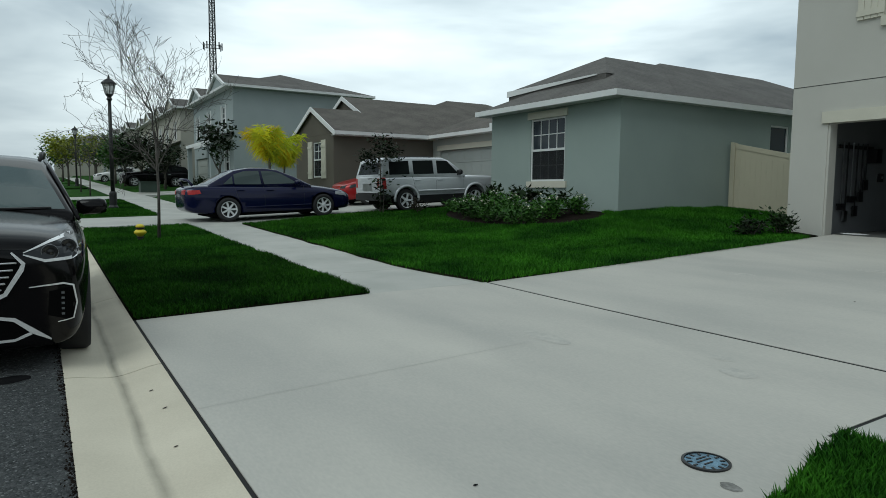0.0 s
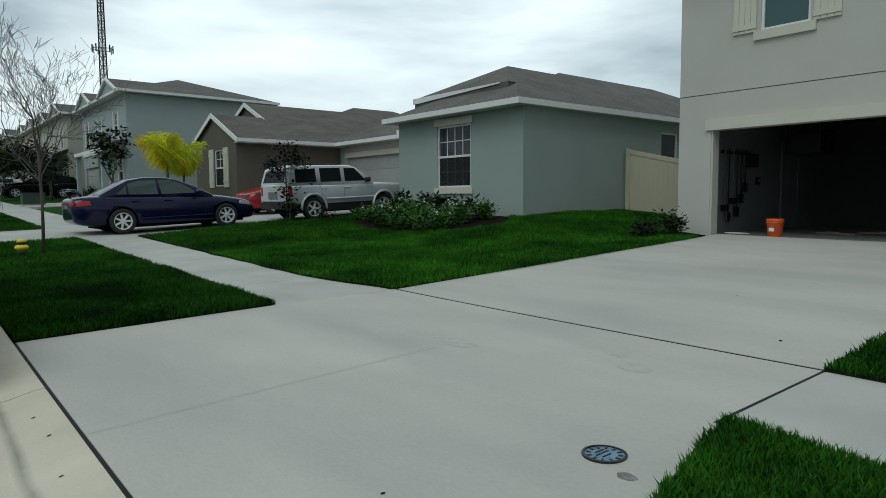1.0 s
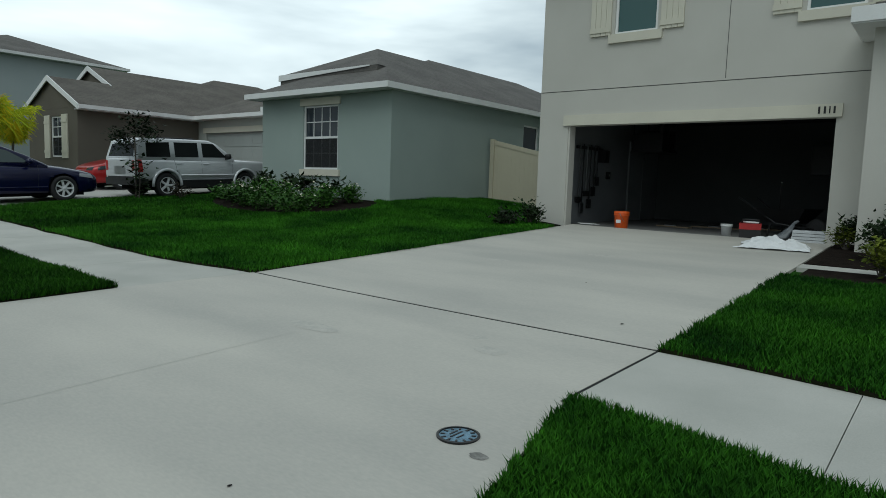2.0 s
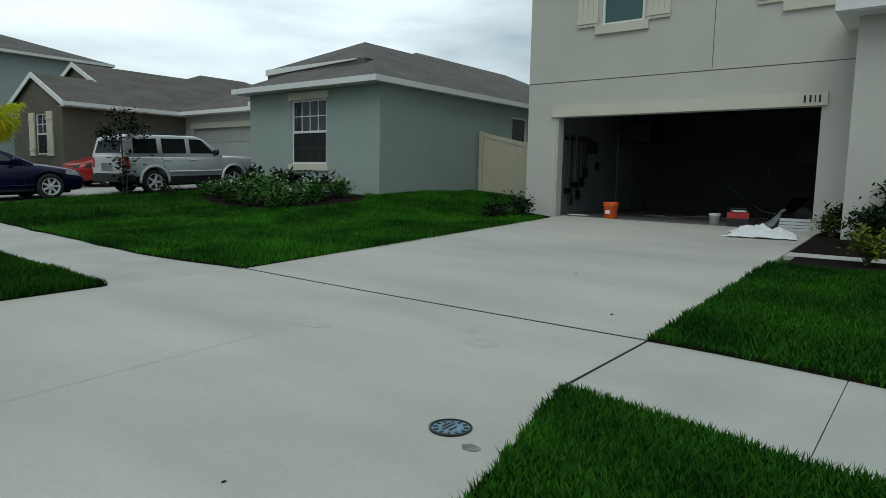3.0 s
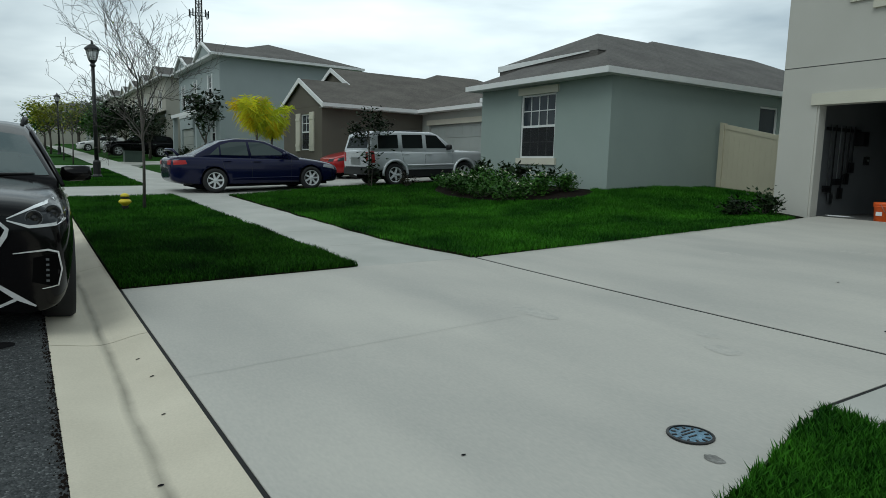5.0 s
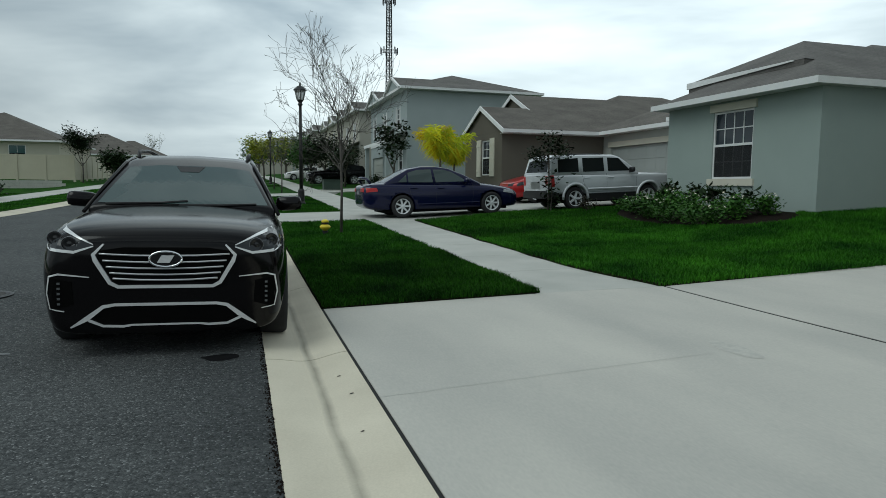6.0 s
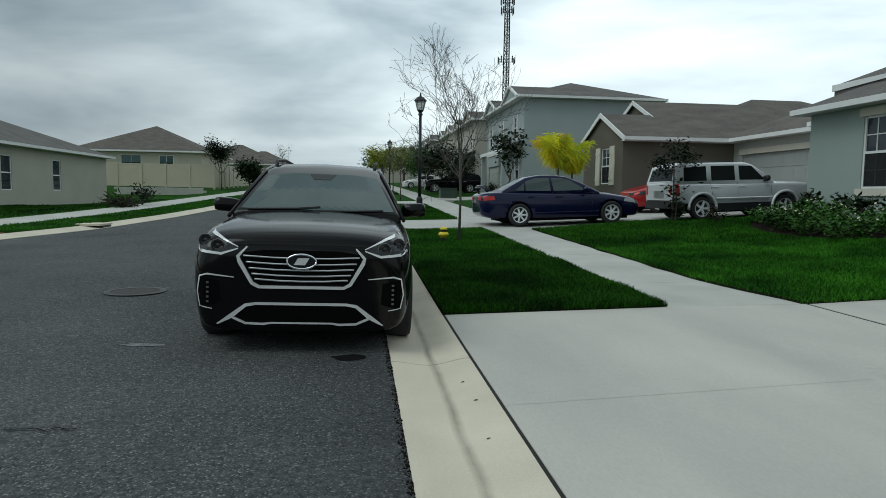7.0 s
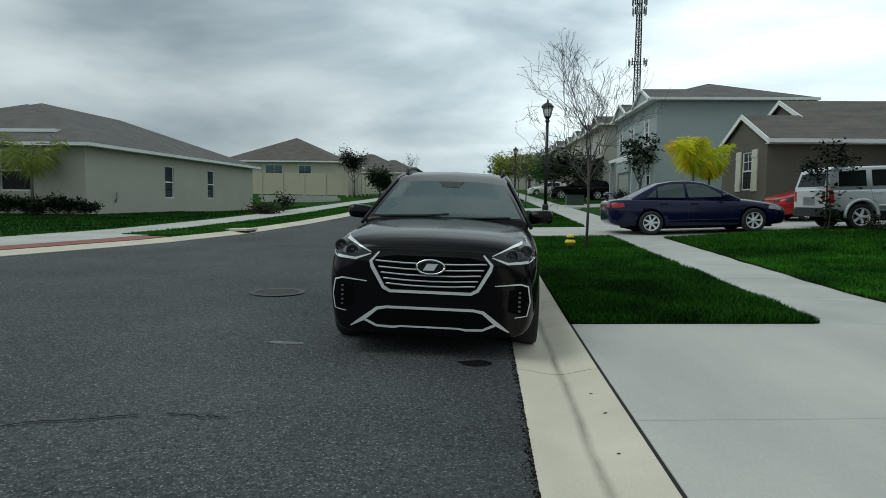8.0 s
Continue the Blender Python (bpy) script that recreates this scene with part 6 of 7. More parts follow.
def wheel_parts(parent, x, y, r, width, spokes, s, rim_mat):
    """A wheel on its hub; s is +1 on the left side, -1 on the right. Its outer face looks along s * y."""
    w = new("wheel")
    w.parent, w.matrix_local = parent, pose(x, y, r)
    turn = pose(0, 0, 0, -90 * s, 0, 0)
    hw = width / 2
    part("tyre", lathe(bm_new(), [(r * 0.66, -hw), (r * 0.93, -hw), (r * 0.99, -hw * 0.7), (r, 0), (r * 0.99, hw * 0.7), (r * 0.93, hw), (r * 0.68, hw), (r * 0.66, hw * 0.8), (r * 0.64, -hw * 0.5)], 36, turn, False), RUBBER, w, "black tyre", smooth=True)
    bm = lathe(bm_new(), [(r * 0.60, hw * 0.2), (r * 0.62, hw * 0.95), (r * 0.69, hw * 1.0), (r * 0.69, hw * 0.7), (r * 0.62, hw * 0.1)], 36, turn, False)
    lathe(bm, [(r * 0.16, hw * 0.3), (r * 0.15, hw * 0.85), (r * 0.08, hw * 0.95)], 16, turn)
    for k in range(spokes):
        m = turn @ pose(0, 0, 0, 0, 0, 360 * k / spokes)
        n = 0.085 if spokes <= 5 else 0.075
        box(bm, r * 0.1, r * 0.64, -r * n, r * n, hw * 0.45, hw * 0.82, m=m)
    part("rim", bm, rim_mat, w, "alloy rim", bevel=0.0)
    # a plain black disc stands in for the shade seen between the spokes
    part("hub_shadow", lathe(bm_new(), [(r * 0.63, -hw * 0.2), (r * 0.63, hw * 0.15), (r * 0.1, hw * 0.16)], 24, turn), BLACK, w, "black disc for the shade behind the spokes")
    return w


def build_car(c):
    """A car from its numbers: x forwards, y to the left, on the ground at z = 0."""
    t = thing(c["name"], HERE, c["label"], c["category"])
    arches = []
    for ax in c["axles"]:
        for s in (-1, 1):
            m = pose(ax, s * (c["wide"] / 2 - 0.10), c["tyre"] + 0.01, 90, 0, 0)
            arches.append(lathe(bm_new(), [(c["tyre"] * c.get("arch", 1.14), -0.26), (c["tyre"] * c.get("arch", 1.14), 0.26)], 28, m))
    low = refined(loft([section(*r, c.get("tuck", 0.9)) for r in c["rows"]]), c["paint"], "body", arches)
    up = refined(cabin(c["profile"], c["belt"], c["wb"], c["wt"], c["ztop"]), c["paint"], "cabin", (), 0)
    body = new("body", low)
    body.parent = t
    tagged(body, c["paint_label"])
    top = new("roof", up)
    top.parent = t
    tagged(top, c["paint_label"])
    skin = Skin([low, up])
    for me in (low, up):
        me.polygons.foreach_set("use_smooth", [True] * len(me.polygons))
    for ax in c["axles"]:
        for s in (-1, 1):
            wheel_parts(t, ax, s * (c["wide"] / 2 - c["tread"] / 2 - 0.015), c["tyre"], c["tread"], c["spokes"], s, ALLOY)
        part("wheel_well", boxed(ax - c["tyre"] * 1.0, ax + c["tyre"] * 1.0, -c["wide"] / 2 + 0.27, c["wide"] / 2 - 0.27, c["tyre"] * 0.6, c["tyre"] * 2.1), DEEP_BLACK, t, "black wheel well")
    part("underbody", boxed(c["axles"][1] - 0.5, c["axles"][0] + 0.5, -c["wide"] / 2 + 0.15, c["wide"] / 2 - 0.15, c["clear"] - 0.03, c["clear"] + 0.12), DEEP_BLACK, t, "black underbody")
    for s in ("left", "right"):
        for o in c["side_glass"]:
            part("side_window", skin.patch(s, o), c.get("glass", CAR_GLASS), t, c.get("glass_label", "dark tinted side window"))
        for pts in c.get("seams", ()):
            part("door_seam", skin.line(s, pts, 0.005, -0.001, 4), BLACK, t, "dark door seam")
        for x, z in c.get("handles", ()):
            part("door_handle", skin.line(s, [(x - 0.1, z), (x + 0.1, z)], 0.016, 0.018), c.get("handle_mat", c["paint"]), t, "door handle")
        for pts, r, mt, lb in c.get("side_lines", ()):
            part("moulding", skin.line(s, pts, r, 0.0, 6), mt, t, lb)
        for o, mt, nm, lb in c.get("side_patches", ()):
            part(nm, skin.patch(s, o), mt, t, lb)
    for o in c.get("front_glass", ()):
        part("windshield", skin.patch("front", o, 0.006, 4, 0.01), SHIELD_GLASS, t, "dark reflecting windshield")
    for o in c.get("rear_glass", ()):
        part("rear_window", skin.patch("rear", o, 0.006, 4, 0.01), CAR_GLASS, t, "dark rear window")
    for side, o, mt, nm, lb in c.get("patches", ()):
        part(nm, skin.patch(side, o), mt, t, lb)
        if c.get("mirrored", True) and side in ("front", "rear") and o[0][0] != 0 and all(p[0] * o[0][0] > 0 for p in o):
            part(nm, skin.patch(side, [(-a, b) for a, b in o][::-1]), mt, t, lb)
    mx, my, mz, mw, mh = c["mirror"]
    for s in (-1, 1):
        mir = part("side_mirror", boxed(-0.06, 0.07, -mw / 2, mw / 2, -mh / 2, mh / 2, m=Matrix.Translation((mx, s * my, mz)) @ pose(0, 0, 0, 4 * s, 0, -8 * s)), c.get("mirror_mat", c["paint"]), t, "door mirror", smooth=True, bevel=0.06)
        part("mirror_arm", tubed([(mx, s * (my - mw * 0.35), mz - mh * 0.25), (mx + 0.02, s * (c["wb"] - 0.03), mz - mh * 0.5)], 0.025, 6), BLACK, mir, "black mirror arm")
    return t, skin


# -- the dark SUV at the kerb
SUV_PAINT = paint("paint_dark_plum", (0.0045, 0.004, 0.0045), 0.0, 0.12, 0.1, 0.2)
suv, sk = build_car(dict(
    name="car", label="dark blackish-plum SUV parked at the kerb", category="car", paint=SUV_PAINT, paint_label="glossy blackish-plum paint",
    axles=(1.55, -1.4), tyre=0.385, wide=1.885, tread=0.235, spokes=5, clear=0.22, arch=1.13,
    rows=((2.39, 0.22, 0.74, 0.85, 0.03), (2.375, 0.205, 0.81, 0.925, 0.03), (2.26, 0.205, 0.885, 1.0, 0.04), (1.95, 0.25, 0.92, 1.045, 0.045), (1.5, 0.27, 0.937, 1.08, 0.05), (0.85, 0.26, 0.94, 1.115, 0.05), (0.3, 0.24, 0.935, 1.09, 0.02), (-0.6, 0.24, 0.935, 1.09, 0.02), (-1.4, 0.24, 0.945, 1.11, 0.02), (-2.0, 0.24, 0.935, 1.13, 0.02), (-2.4, 0.28, 0.88, 1.12, 0.02), (-2.52, 0.38, 0.80, 1.05, 0.0)),
    profile=((0.98, 1.115), (0.62, 1.33), (0.20, 1.565), (-0.12, 1.625), (-0.8, 1.645), (-1.6, 1.62), (-2.2, 1.53), (-2.45, 1.12)), belt=1.09, wb=0.865, wt=0.60, ztop=1.62,
    side_glass=(((0.55, 1.14), (-0.12, 1.14), (-0.12, 1.53), (0.12, 1.51)), ((-0.2, 1.14), (-1.05, 1.16), (-1.05, 1.55), (-0.2, 1.54)), ((-1.13, 1.17), (-1.85, 1.22), (-1.95, 1.48), (-1.13, 1.55))),
    seams=([(0.75, 1.05), (0.72, 0.35)], [(-0.15, 1.05), (-0.15, 0.3)], [(-1.1, 1.05), (-1.1, 0.7)]),
    handles=((0.05, 0.93), (-0.95, 0.95)), handle_mat=CHROME,
    front_glass=(((-0.77, 1.155), (0.77, 1.155), (0.685, 1.32), (0.585, 1.505), (0.3, 1.535), (-0.3, 1.535), (-0.585, 1.505), (-0.685, 1.32)),),
    rear_glass=(((-0.6, 1.2), (0.6, 1.2), (0.55, 1.5), (-0.55, 1.5)),),
    patches=(("front", [(-0.46, 0.844), (-0.475, 0.784), (-0.36, 0.599), (0.36, 0.599), (0.475, 0.784), (0.46, 0.844), (0.3, 0.869), (-0.3, 0.869)], DEEP_BLACK, "grille_back", "black grille mesh"),
             ("front", [(-0.52, 0.342), (-0.44, 0.287), (0.44, 0.287), (0.52, 0.342), (0.43, 0.417), (-0.43, 0.417)], DEEP_BLACK, "lower_intake", "black lower intake"),
             ("front", [(0.80, 0.642), (0.825, 0.502), (0.79, 0.397), (0.64, 0.442), (0.65, 0.612)], DEEP_BLACK, "fog_lamp_pod", "black fog lamp recess"),
             ("front", [(0.49, 0.879), (0.63, 0.826), (0.80, 0.844), (0.875, 0.879), (0.86, 1.039), (0.76, 1.004)], LENS_DARK, "headlight", "clear swept headlight"),
             ("rear", [(0.5, 0.95), (0.82, 0.95), (0.8, 1.08), (0.5, 1.06)], LENS_RED, "tail_light", "red tail light")),
    mirror=(0.48, 1.0, 1.17, 0.27, 0.15)))
RUN_LENS = glass_material("running_lamp_lens", (0.11, 0.115, 0.12), 0.1)
# chrome of the nose
part("grille_surround", sk.patch("front", ribbon([(-0.43, 0.893), (-0.50, 0.815), (-0.487, 0.772), (-0.39, 0.602), (-0.335, 0.572), (0.335, 0.572), (0.39, 0.602), (0.487, 0.772), (0.50, 0.815), (0.43, 0.893)], [0.012, 0.026, 0.032, 0.028, 0.024, 0.024, 0.028, 0.032, 0.026, 0.012]), 0.016, 3, 0.025), BAND, suv, "chrome hexagonal grille surround")
for i, z in enumerate((0.809, 0.759, 0.712, 0.666, 0.624)):
    w = mix(0.46, 0.37, i / 4)
    part("grille_bar", sk.line("front", [(-w, z + 0.012), (-w * 0.5, z), (0, z - 0.003), (w * 0.5, z), (w, z + 0.012)], 0.0075, 0.010, 6), SATIN, suv, "satin grille bar", smooth=True)
hit = sk.point("front", 0, 0.784, 0.0)
bm = bm_new()
ring = [(hit.x + 0.035, 0.115 * math.cos(a), 0.784 + 0.058 * math.sin(a)) for a in [2 * math.pi * k / 28 for k in range(29)]]
tube(bm, ring, 0.009, 6)
part("emblem", bm, CHROME, suv, "plain chrome oval emblem", smooth=True)
bm = lathe(bm_new(), [(1.0, -0.02), (1.0, 0.0)], 28, Matrix.Translation((hit.x + 0.03, 0, 0.784)) @ pose(0, 0, 0, 0, 90, 0) @ Matrix.Diagonal((0.056, 0.113, 1.0, 1)))
part("emblem_field", bm, GLOSS_BLACK, suv, "black emblem field")
bm = prism([(-0.062, 0.756), (0.028, 0.756), (0.062, 0.812), (-0.028, 0.812)], hit.x + 0.03, hit.x + 0.04)
part("emblem_mark", bm, BAND, suv, "plain bright slanted plate", bevel=0.003)
part("skid_trim", sk.patch("front", ribbon([(-0.66, 0.268), (-0.55, 0.335), (-0.44, 0.422), (-0.36, 0.436), (0.36, 0.436), (0.44, 0.422), (0.55, 0.335), (0.66, 0.268)], [0.010, 0.036, 0.026, 0.021, 0.021, 0.026, 0.036, 0.010]), 0.012, 3, 0.02), BAND, suv, "satin lower bumper trim")
part("skid_trim", sk.patch("front", ribbon([(-0.54, 0.322), (-0.44, 0.276), (-0.3, 0.270), (-0.24, 0.280), (0.24, 0.280), (0.3, 0.270), (0.44, 0.276), (0.54, 0.322)], [0.020, 0.018, 0.018, 0.014, 0.014, 0.018, 0.018, 0.020]), 0.010, 3, 0.02), BAND, suv, "satin lower bumper trim")
for s in (-1, 1):
    f = lambda pts: [(s * a, b) for a, b in pts]
    part("fog_lamp_trim", sk.patch("front", ribbon(f([(0.53, 0.645), (0.74, 0.668), (0.802, 0.650), (0.824, 0.522), (0.80, 0.408), (0.70, 0.39)]), [0.006, 0.013, 0.013, 0.011, 0.010, 0.005]), 0.010, 3, 0.02), BAND, suv, "satin fog lamp bracket")
    for k in range(5):
        p = sk.point("front", s * 0.735, 0.60 - 0.038 * k, 0.008)
        part("running_light", boxed(p.x - 0.01, p.x + 0.006, p.y - 0.010, p.y + 0.010, p.z - 0.008, p.z + 0.008), RUN_LENS, suv, "small daytime lamp")
    part("headlight_strip", sk.patch("front", ribbon(f([(0.50, 0.876), (0.63, 0.832), (0.79, 0.848), (0.85, 0.876), (0.858, 0.93)]), [0.008, 0.020, 0.022, 0.024, 0.014]), 0.012, 3, 0.02), BAND, suv, "pale headlight strip")
    part("headlight_strip", sk.patch("front", ribbon(f([(0.50, 0.889), (0.66, 0.966), (0.74, 0.994), (0.79, 1.008)]), [0.006, 0.018, 0.022, 0.016]), 0.012, 3, 0.02), BAND, suv, "pale upper headlight edge")
    for u, v in ((0.66, 0.892), (0.775, 0.926)):
        p = sk.point("front", s * u, v, 0.004)
        part("projector", lathe(bm_new(), [(0.05, -0.01), (0.052, 0.006), (0.044, 0.010), (0.034, 0.004), (0.01, 0.012)], 18, Matrix.Translation(p) @ pose(0, 0, 0, 0, 90, 0)), GLOSS_BLACK, suv, "dark round projector lens", smooth=True)
        part("projector_ring", tubed([(p.x + 0.008, p.y + 0.053 * math.cos(a), p.z + 0.053 * math.sin(a)) for a in [2 * math.pi * k / 18 for k in range(19)]], 0.0035, 5), RUN_LENS, suv, "bright ring round the projector", smooth=True)
    part("roof_rail", tubed([(-0.05, s * 0.56, 1.61), (-0.18, s * 0.575, 1.685), (-0.9, s * 0.58, 1.72), (-1.7, s * 0.57, 1.69), (-1.9, s * 0.56, 1.62)], 0.02, 8), METAL_DARK, suv, "dark roof rail", smooth=True)
    part("a_pillar", tubed([(1.0, s * 0.872, 1.07), (0.62, s * 0.762, 1.315), (0.22, s * 0.648, 1.545), (-0.1, s * 0.61, 1.615)], 0.02, 6), SUV_PAINT, suv, "windshield pillar", smooth=True)
part("wiper", sk.line("front", [(-0.70, 1.148), (-0.2, 1.165), (0.02, 1.185)], 0.011, 0.012, 5), BLACK, suv, "black wiper")
part("wiper", sk.line("front", [(-0.05, 1.145), (0.35, 1.152), (0.66, 1.165)], 0.011, 0.014, 5), BLACK, suv, "black wiper")
part("sensor_pod", sk.patch("front", [(-0.14, 1.53), (-0.09, 1.47), (0.09, 1.47), (0.14, 1.53)], 0.012), BLACK, suv, "dark sensor pod behind the windshield")
part("hood_seam", sk.line("front", [(-0.60, 0.907), (-0.3, 0.917), (0.3, 0.917), (0.60, 0.907)], 0.004, 0.0, 4), BLACK, suv, "dark seam of the hood")
suv.matrix_world = pose(-0.505, 7.475, -0.01, -1.2, 0.2, -90 - 1.2) @ Matrix.Scale(0.957, 4)

# -- the blue sedan
BLUE_PAINT = paint("paint_navy", (0.005, 0.0065, 0.038), 0.1, 0.2, 0.35, 0.25)
sedan, sk = build_car(dict(
    name="car", label="dark navy blue sedan parked across the sidewalk", category="car", paint=BLUE_PAINT, paint_label="glossy navy blue paint",
    axles=(1.3375, -1.3375), tyre=0.32, wide=1.80, tread=0.2, spokes=7, glass=PALE_GLASS, glass_label="pale reflecting side window", clear=0.17, arch=1.12,
    rows=((2.30, 0.3, 0.45, 0.52, 0.02), (2.24, 0.2, 0.64, 0.64, 0.02), (2.0, 0.18, 0.82, 0.745, 0.03), (1.34, 0.18, 0.885, 0.85, 0.05), (0.85, 0.18, 0.885, 0.915, 0.04), (0.2, 0.18, 0.885, 0.91, 0.02), (-0.7, 0.18, 0.885, 0.935, 0.02), (-1.34, 0.19, 0.885, 0.96, 0.02), (-1.8, 0.2, 0.875, 0.985, 0.02), (-2.2, 0.24, 0.83, 0.98, 0.01), (-2.4, 0.32, 0.74, 0.93, 0.0), (-2.44, 0.42, 0.66, 0.85, 0.0)),
    profile=((1.0, 0.91), (0.55, 1.15), (0.1, 1.345), (-0.25, 1.405), (-0.7, 1.41), (-1.1, 1.345), (-1.5, 1.15), (-1.82, 0.98)), belt=0.92, wb=0.80, wt=0.575, ztop=1.40,
    side_glass=(((0.62, 0.965), (-0.32, 0.965), (-0.36, 1.325), (-0.05, 1.32), (0.2, 1.24)), ((-0.40, 0.965), (-1.12, 0.985), (-1.12, 1.25), (-0.85, 1.33), (-0.43, 1.335)), ((-1.17, 0.99), (-1.42, 1.0), (-1.17, 1.20))),
    seams=([(0.78, 0.9), (0.74, 0.3)], [(-0.36, 0.92), (-0.36, 0.28)], [(-1.15, 0.93), (-1.08, 0.6)]),
    handles=((-0.2, 0.80), (-1.0, 0.82)),
    side_lines=(([(0.95, 0.36), (-0.95, 0.36)], 0.018, BLUE_PAINT, "body moulding"),),
    side_patches=(([(-2.02, 0.76), (-2.34, 0.74), (-2.34, 0.86), (-2.05, 0.86)], LENS_RED, "tail_light", "red tail light"), ([(1.72, 0.62), (2.1, 0.56), (2.08, 0.66), (1.75, 0.71)], LENS, "headlight", "clear headlight")),
    front_glass=(((-0.68, 0.97), (0.68, 0.97), (0.52, 1.32), (-0.52, 1.32)),), rear_glass=(((-0.6, 1.02), (0.6, 1.02), (0.5, 1.30), (-0.5, 1.30)),),
    patches=(("rear", [(0.42, 0.76), (0.70, 0.75), (0.70, 0.87), (0.42, 0.87)], LENS_RED, "tail_light", "red tail light"), ("front", [(0.36, 0.55), (0.60, 0.54), (0.60, 0.64), (0.36, 0.62)], LENS, "headlight", "clear headlight"), ("rear", [(-0.15, 0.68), (0.15, 0.68), (0.15, 0.77), (-0.15, 0.77)], DRYWALL, "number_plate", "blank grey number plate")),
    mirror=(0.55, 0.93, 0.99, 0.18, 0.13)))
part("spoiler", tubed([(-2.2, -0.70, 0.98), (-2.3, -0.66, 1.12), (-2.36, 0, 1.15), (-2.3, 0.66, 1.12), (-2.2, 0.70, 0.98)], 0.036, 6), BLUE_PAINT, sedan, "boot spoiler", smooth=True)
sedan.matrix_world = pose(5.68, 18.66, land(5.68, 18.6) + 0.005, 0, -2.3, 0)

# -- the silver boxy SUV
SILVER = paint("paint_silver", (0.70, 0.72, 0.74), 0.25, 0.24)
jeep, sk = build_car(dict(
    name="car", label="silver boxy SUV parked on the driveway", category="car", paint=SILVER, paint_label="silver metallic paint",
    axles=(1.3175, -1.3175), tyre=0.345, wide=1.76, tread=0.22, spokes=5, clear=0.25, arch=1.2,
    tuck=0.965, rows=((2.20, 0.52, 0.76, 0.95, 0.01), (2.19, 0.46, 0.80, 1.0, 0.01), (2.12, 0.46, 0.86, 1.035, 0.01), (1.9, 0.46, 0.875, 1.05, 0.015), (1.3, 0.46, 0.88, 1.07, 0.015), (0.9, 0.46, 0.88, 1.09, 0.01), (0, 0.46, 0.88, 1.09, 0.0), (-1.3, 0.46, 0.88, 1.10, 0.0), (-1.95, 0.46, 0.88, 1.10, 0.0), (-2.15, 0.46, 0.87, 1.10, 0.0), (-2.21, 0.46, 0.85, 1.10, 0.0), (-2.22, 0.52, 0.80, 1.06, 0.0)),
    profile=((0.95, 1.09), (0.62, 1.36), (0.32, 1.56), (0.10, 1.635), (-1.0, 1.655), (-1.92, 1.645), (-2.06, 1.60), (-2.19, 1.10)), belt=1.09, wb=0.855, wt=0.745, ztop=1.62,
    side_glass=(((0.66, 1.14), (-0.14, 1.14), (-0.14, 1.555), (0.26, 1.54)), ((-0.28, 1.14), (-1.02, 1.14), (-1.02, 1.56), (-0.28, 1.56)), ((-1.17, 1.14), (-1.88, 1.14), (-1.86, 1.53), (-1.17, 1.56))),
    seams=([(0.86, 1.05), (0.84, 0.35)], [(-0.21, 1.08), (-0.21, 0.33)], [(-1.08, 1.08), (-1.0, 0.7)]),
    handles=((-0.08, 0.95), (-0.92, 0.96)), handle_mat=SILVER,
    side_lines=(([(0.9, 0.62), (-0.88, 0.62)], 0.03, SILVER, "side moulding"), ([(0.88, 0.50), (-0.85, 0.50)], 0.02, SILVER, "silver lower moulding")),
    side_patches=(([(-2.02, 0.72), (-2.16, 0.72), (-2.16, 1.06), (-2.04, 1.06)], LENS_RED, "tail_light", "red tail light"),),
    front_glass=(((-0.74, 1.15), (0.74, 1.15), (0.66, 1.52), (-0.66, 1.52)),), rear_glass=(((-0.68, 1.16), (0.68, 1.16), (0.60, 1.50), (-0.60, 1.50)),),
    patches=(("rear", [(0.66, 0.76), (0.78, 0.76), (0.78, 1.04), (0.66, 1.04)], LENS_RED, "tail_light", "red tail light"), ("rear", [(-0.72, 0.44), (0.72, 0.44), (0.72, 0.60), (-0.72, 0.60)], BLACK, "rear_bumper", "black bumper step"), ("front", [(0.46, 0.82), (0.70, 0.82), (0.70, 0.98), (0.46, 0.98)], LENS, "headlight", "round headlight"), ("rear", [(-0.3, 0.66), (0.3, 0.66), (0.3, 0.88), (-0.3, 0.88)], STEEL, "number_plate", "blank number plate")),
    mirror=(0.62, 0.98, 1.17, 0.2, 0.17), mirror_mat=BLACK))
for s in (-1, 1):
    for ax in (1.3175, -1.3175):
        R = 0.345 * 1.25
        pts = [(ax + R * math.cos(a), s * 0.872, 0.355 + R * math.sin(a)) for a in [math.radians(-5 + 190 * k / 14) for k in range(15)]]
        part("arch_flare", tubed(pts, 0.045, 6), SILVER, jeep, "flared wheel arch", smooth=True)
    part("roof_rail", tubed([(-0.2, s * 0.62, 1.63), (-0.35, s * 0.63, 1.68), (-1.7, s * 0.63, 1.68), (-1.85, s * 0.62, 1.62)], 0.018, 6), BLACK, jeep, "black roof rail", smooth=True)
part("sill", boxed(-0.88, 0.9, -0.85, 0.85, 0.26, 0.475), BLACK, jeep, "black sill cladding", bevel=0.03)
part("front_bumper", boxed(1.86, 2.2, -0.82, 0.82, 0.34, 0.55), BLACK, jeep, "black lower bumper", bevel=0.05)
part("rear_bumper", boxed(-2.23, -1.86, -0.83, 0.83, 0.36, 0.56), BLACK, jeep, "black lower bumper", bevel=0.05)
jeep.matrix_world = pose(10.98, 18.6, land(10.95, 18.8) - 0.02, 0, -2.4, 2)

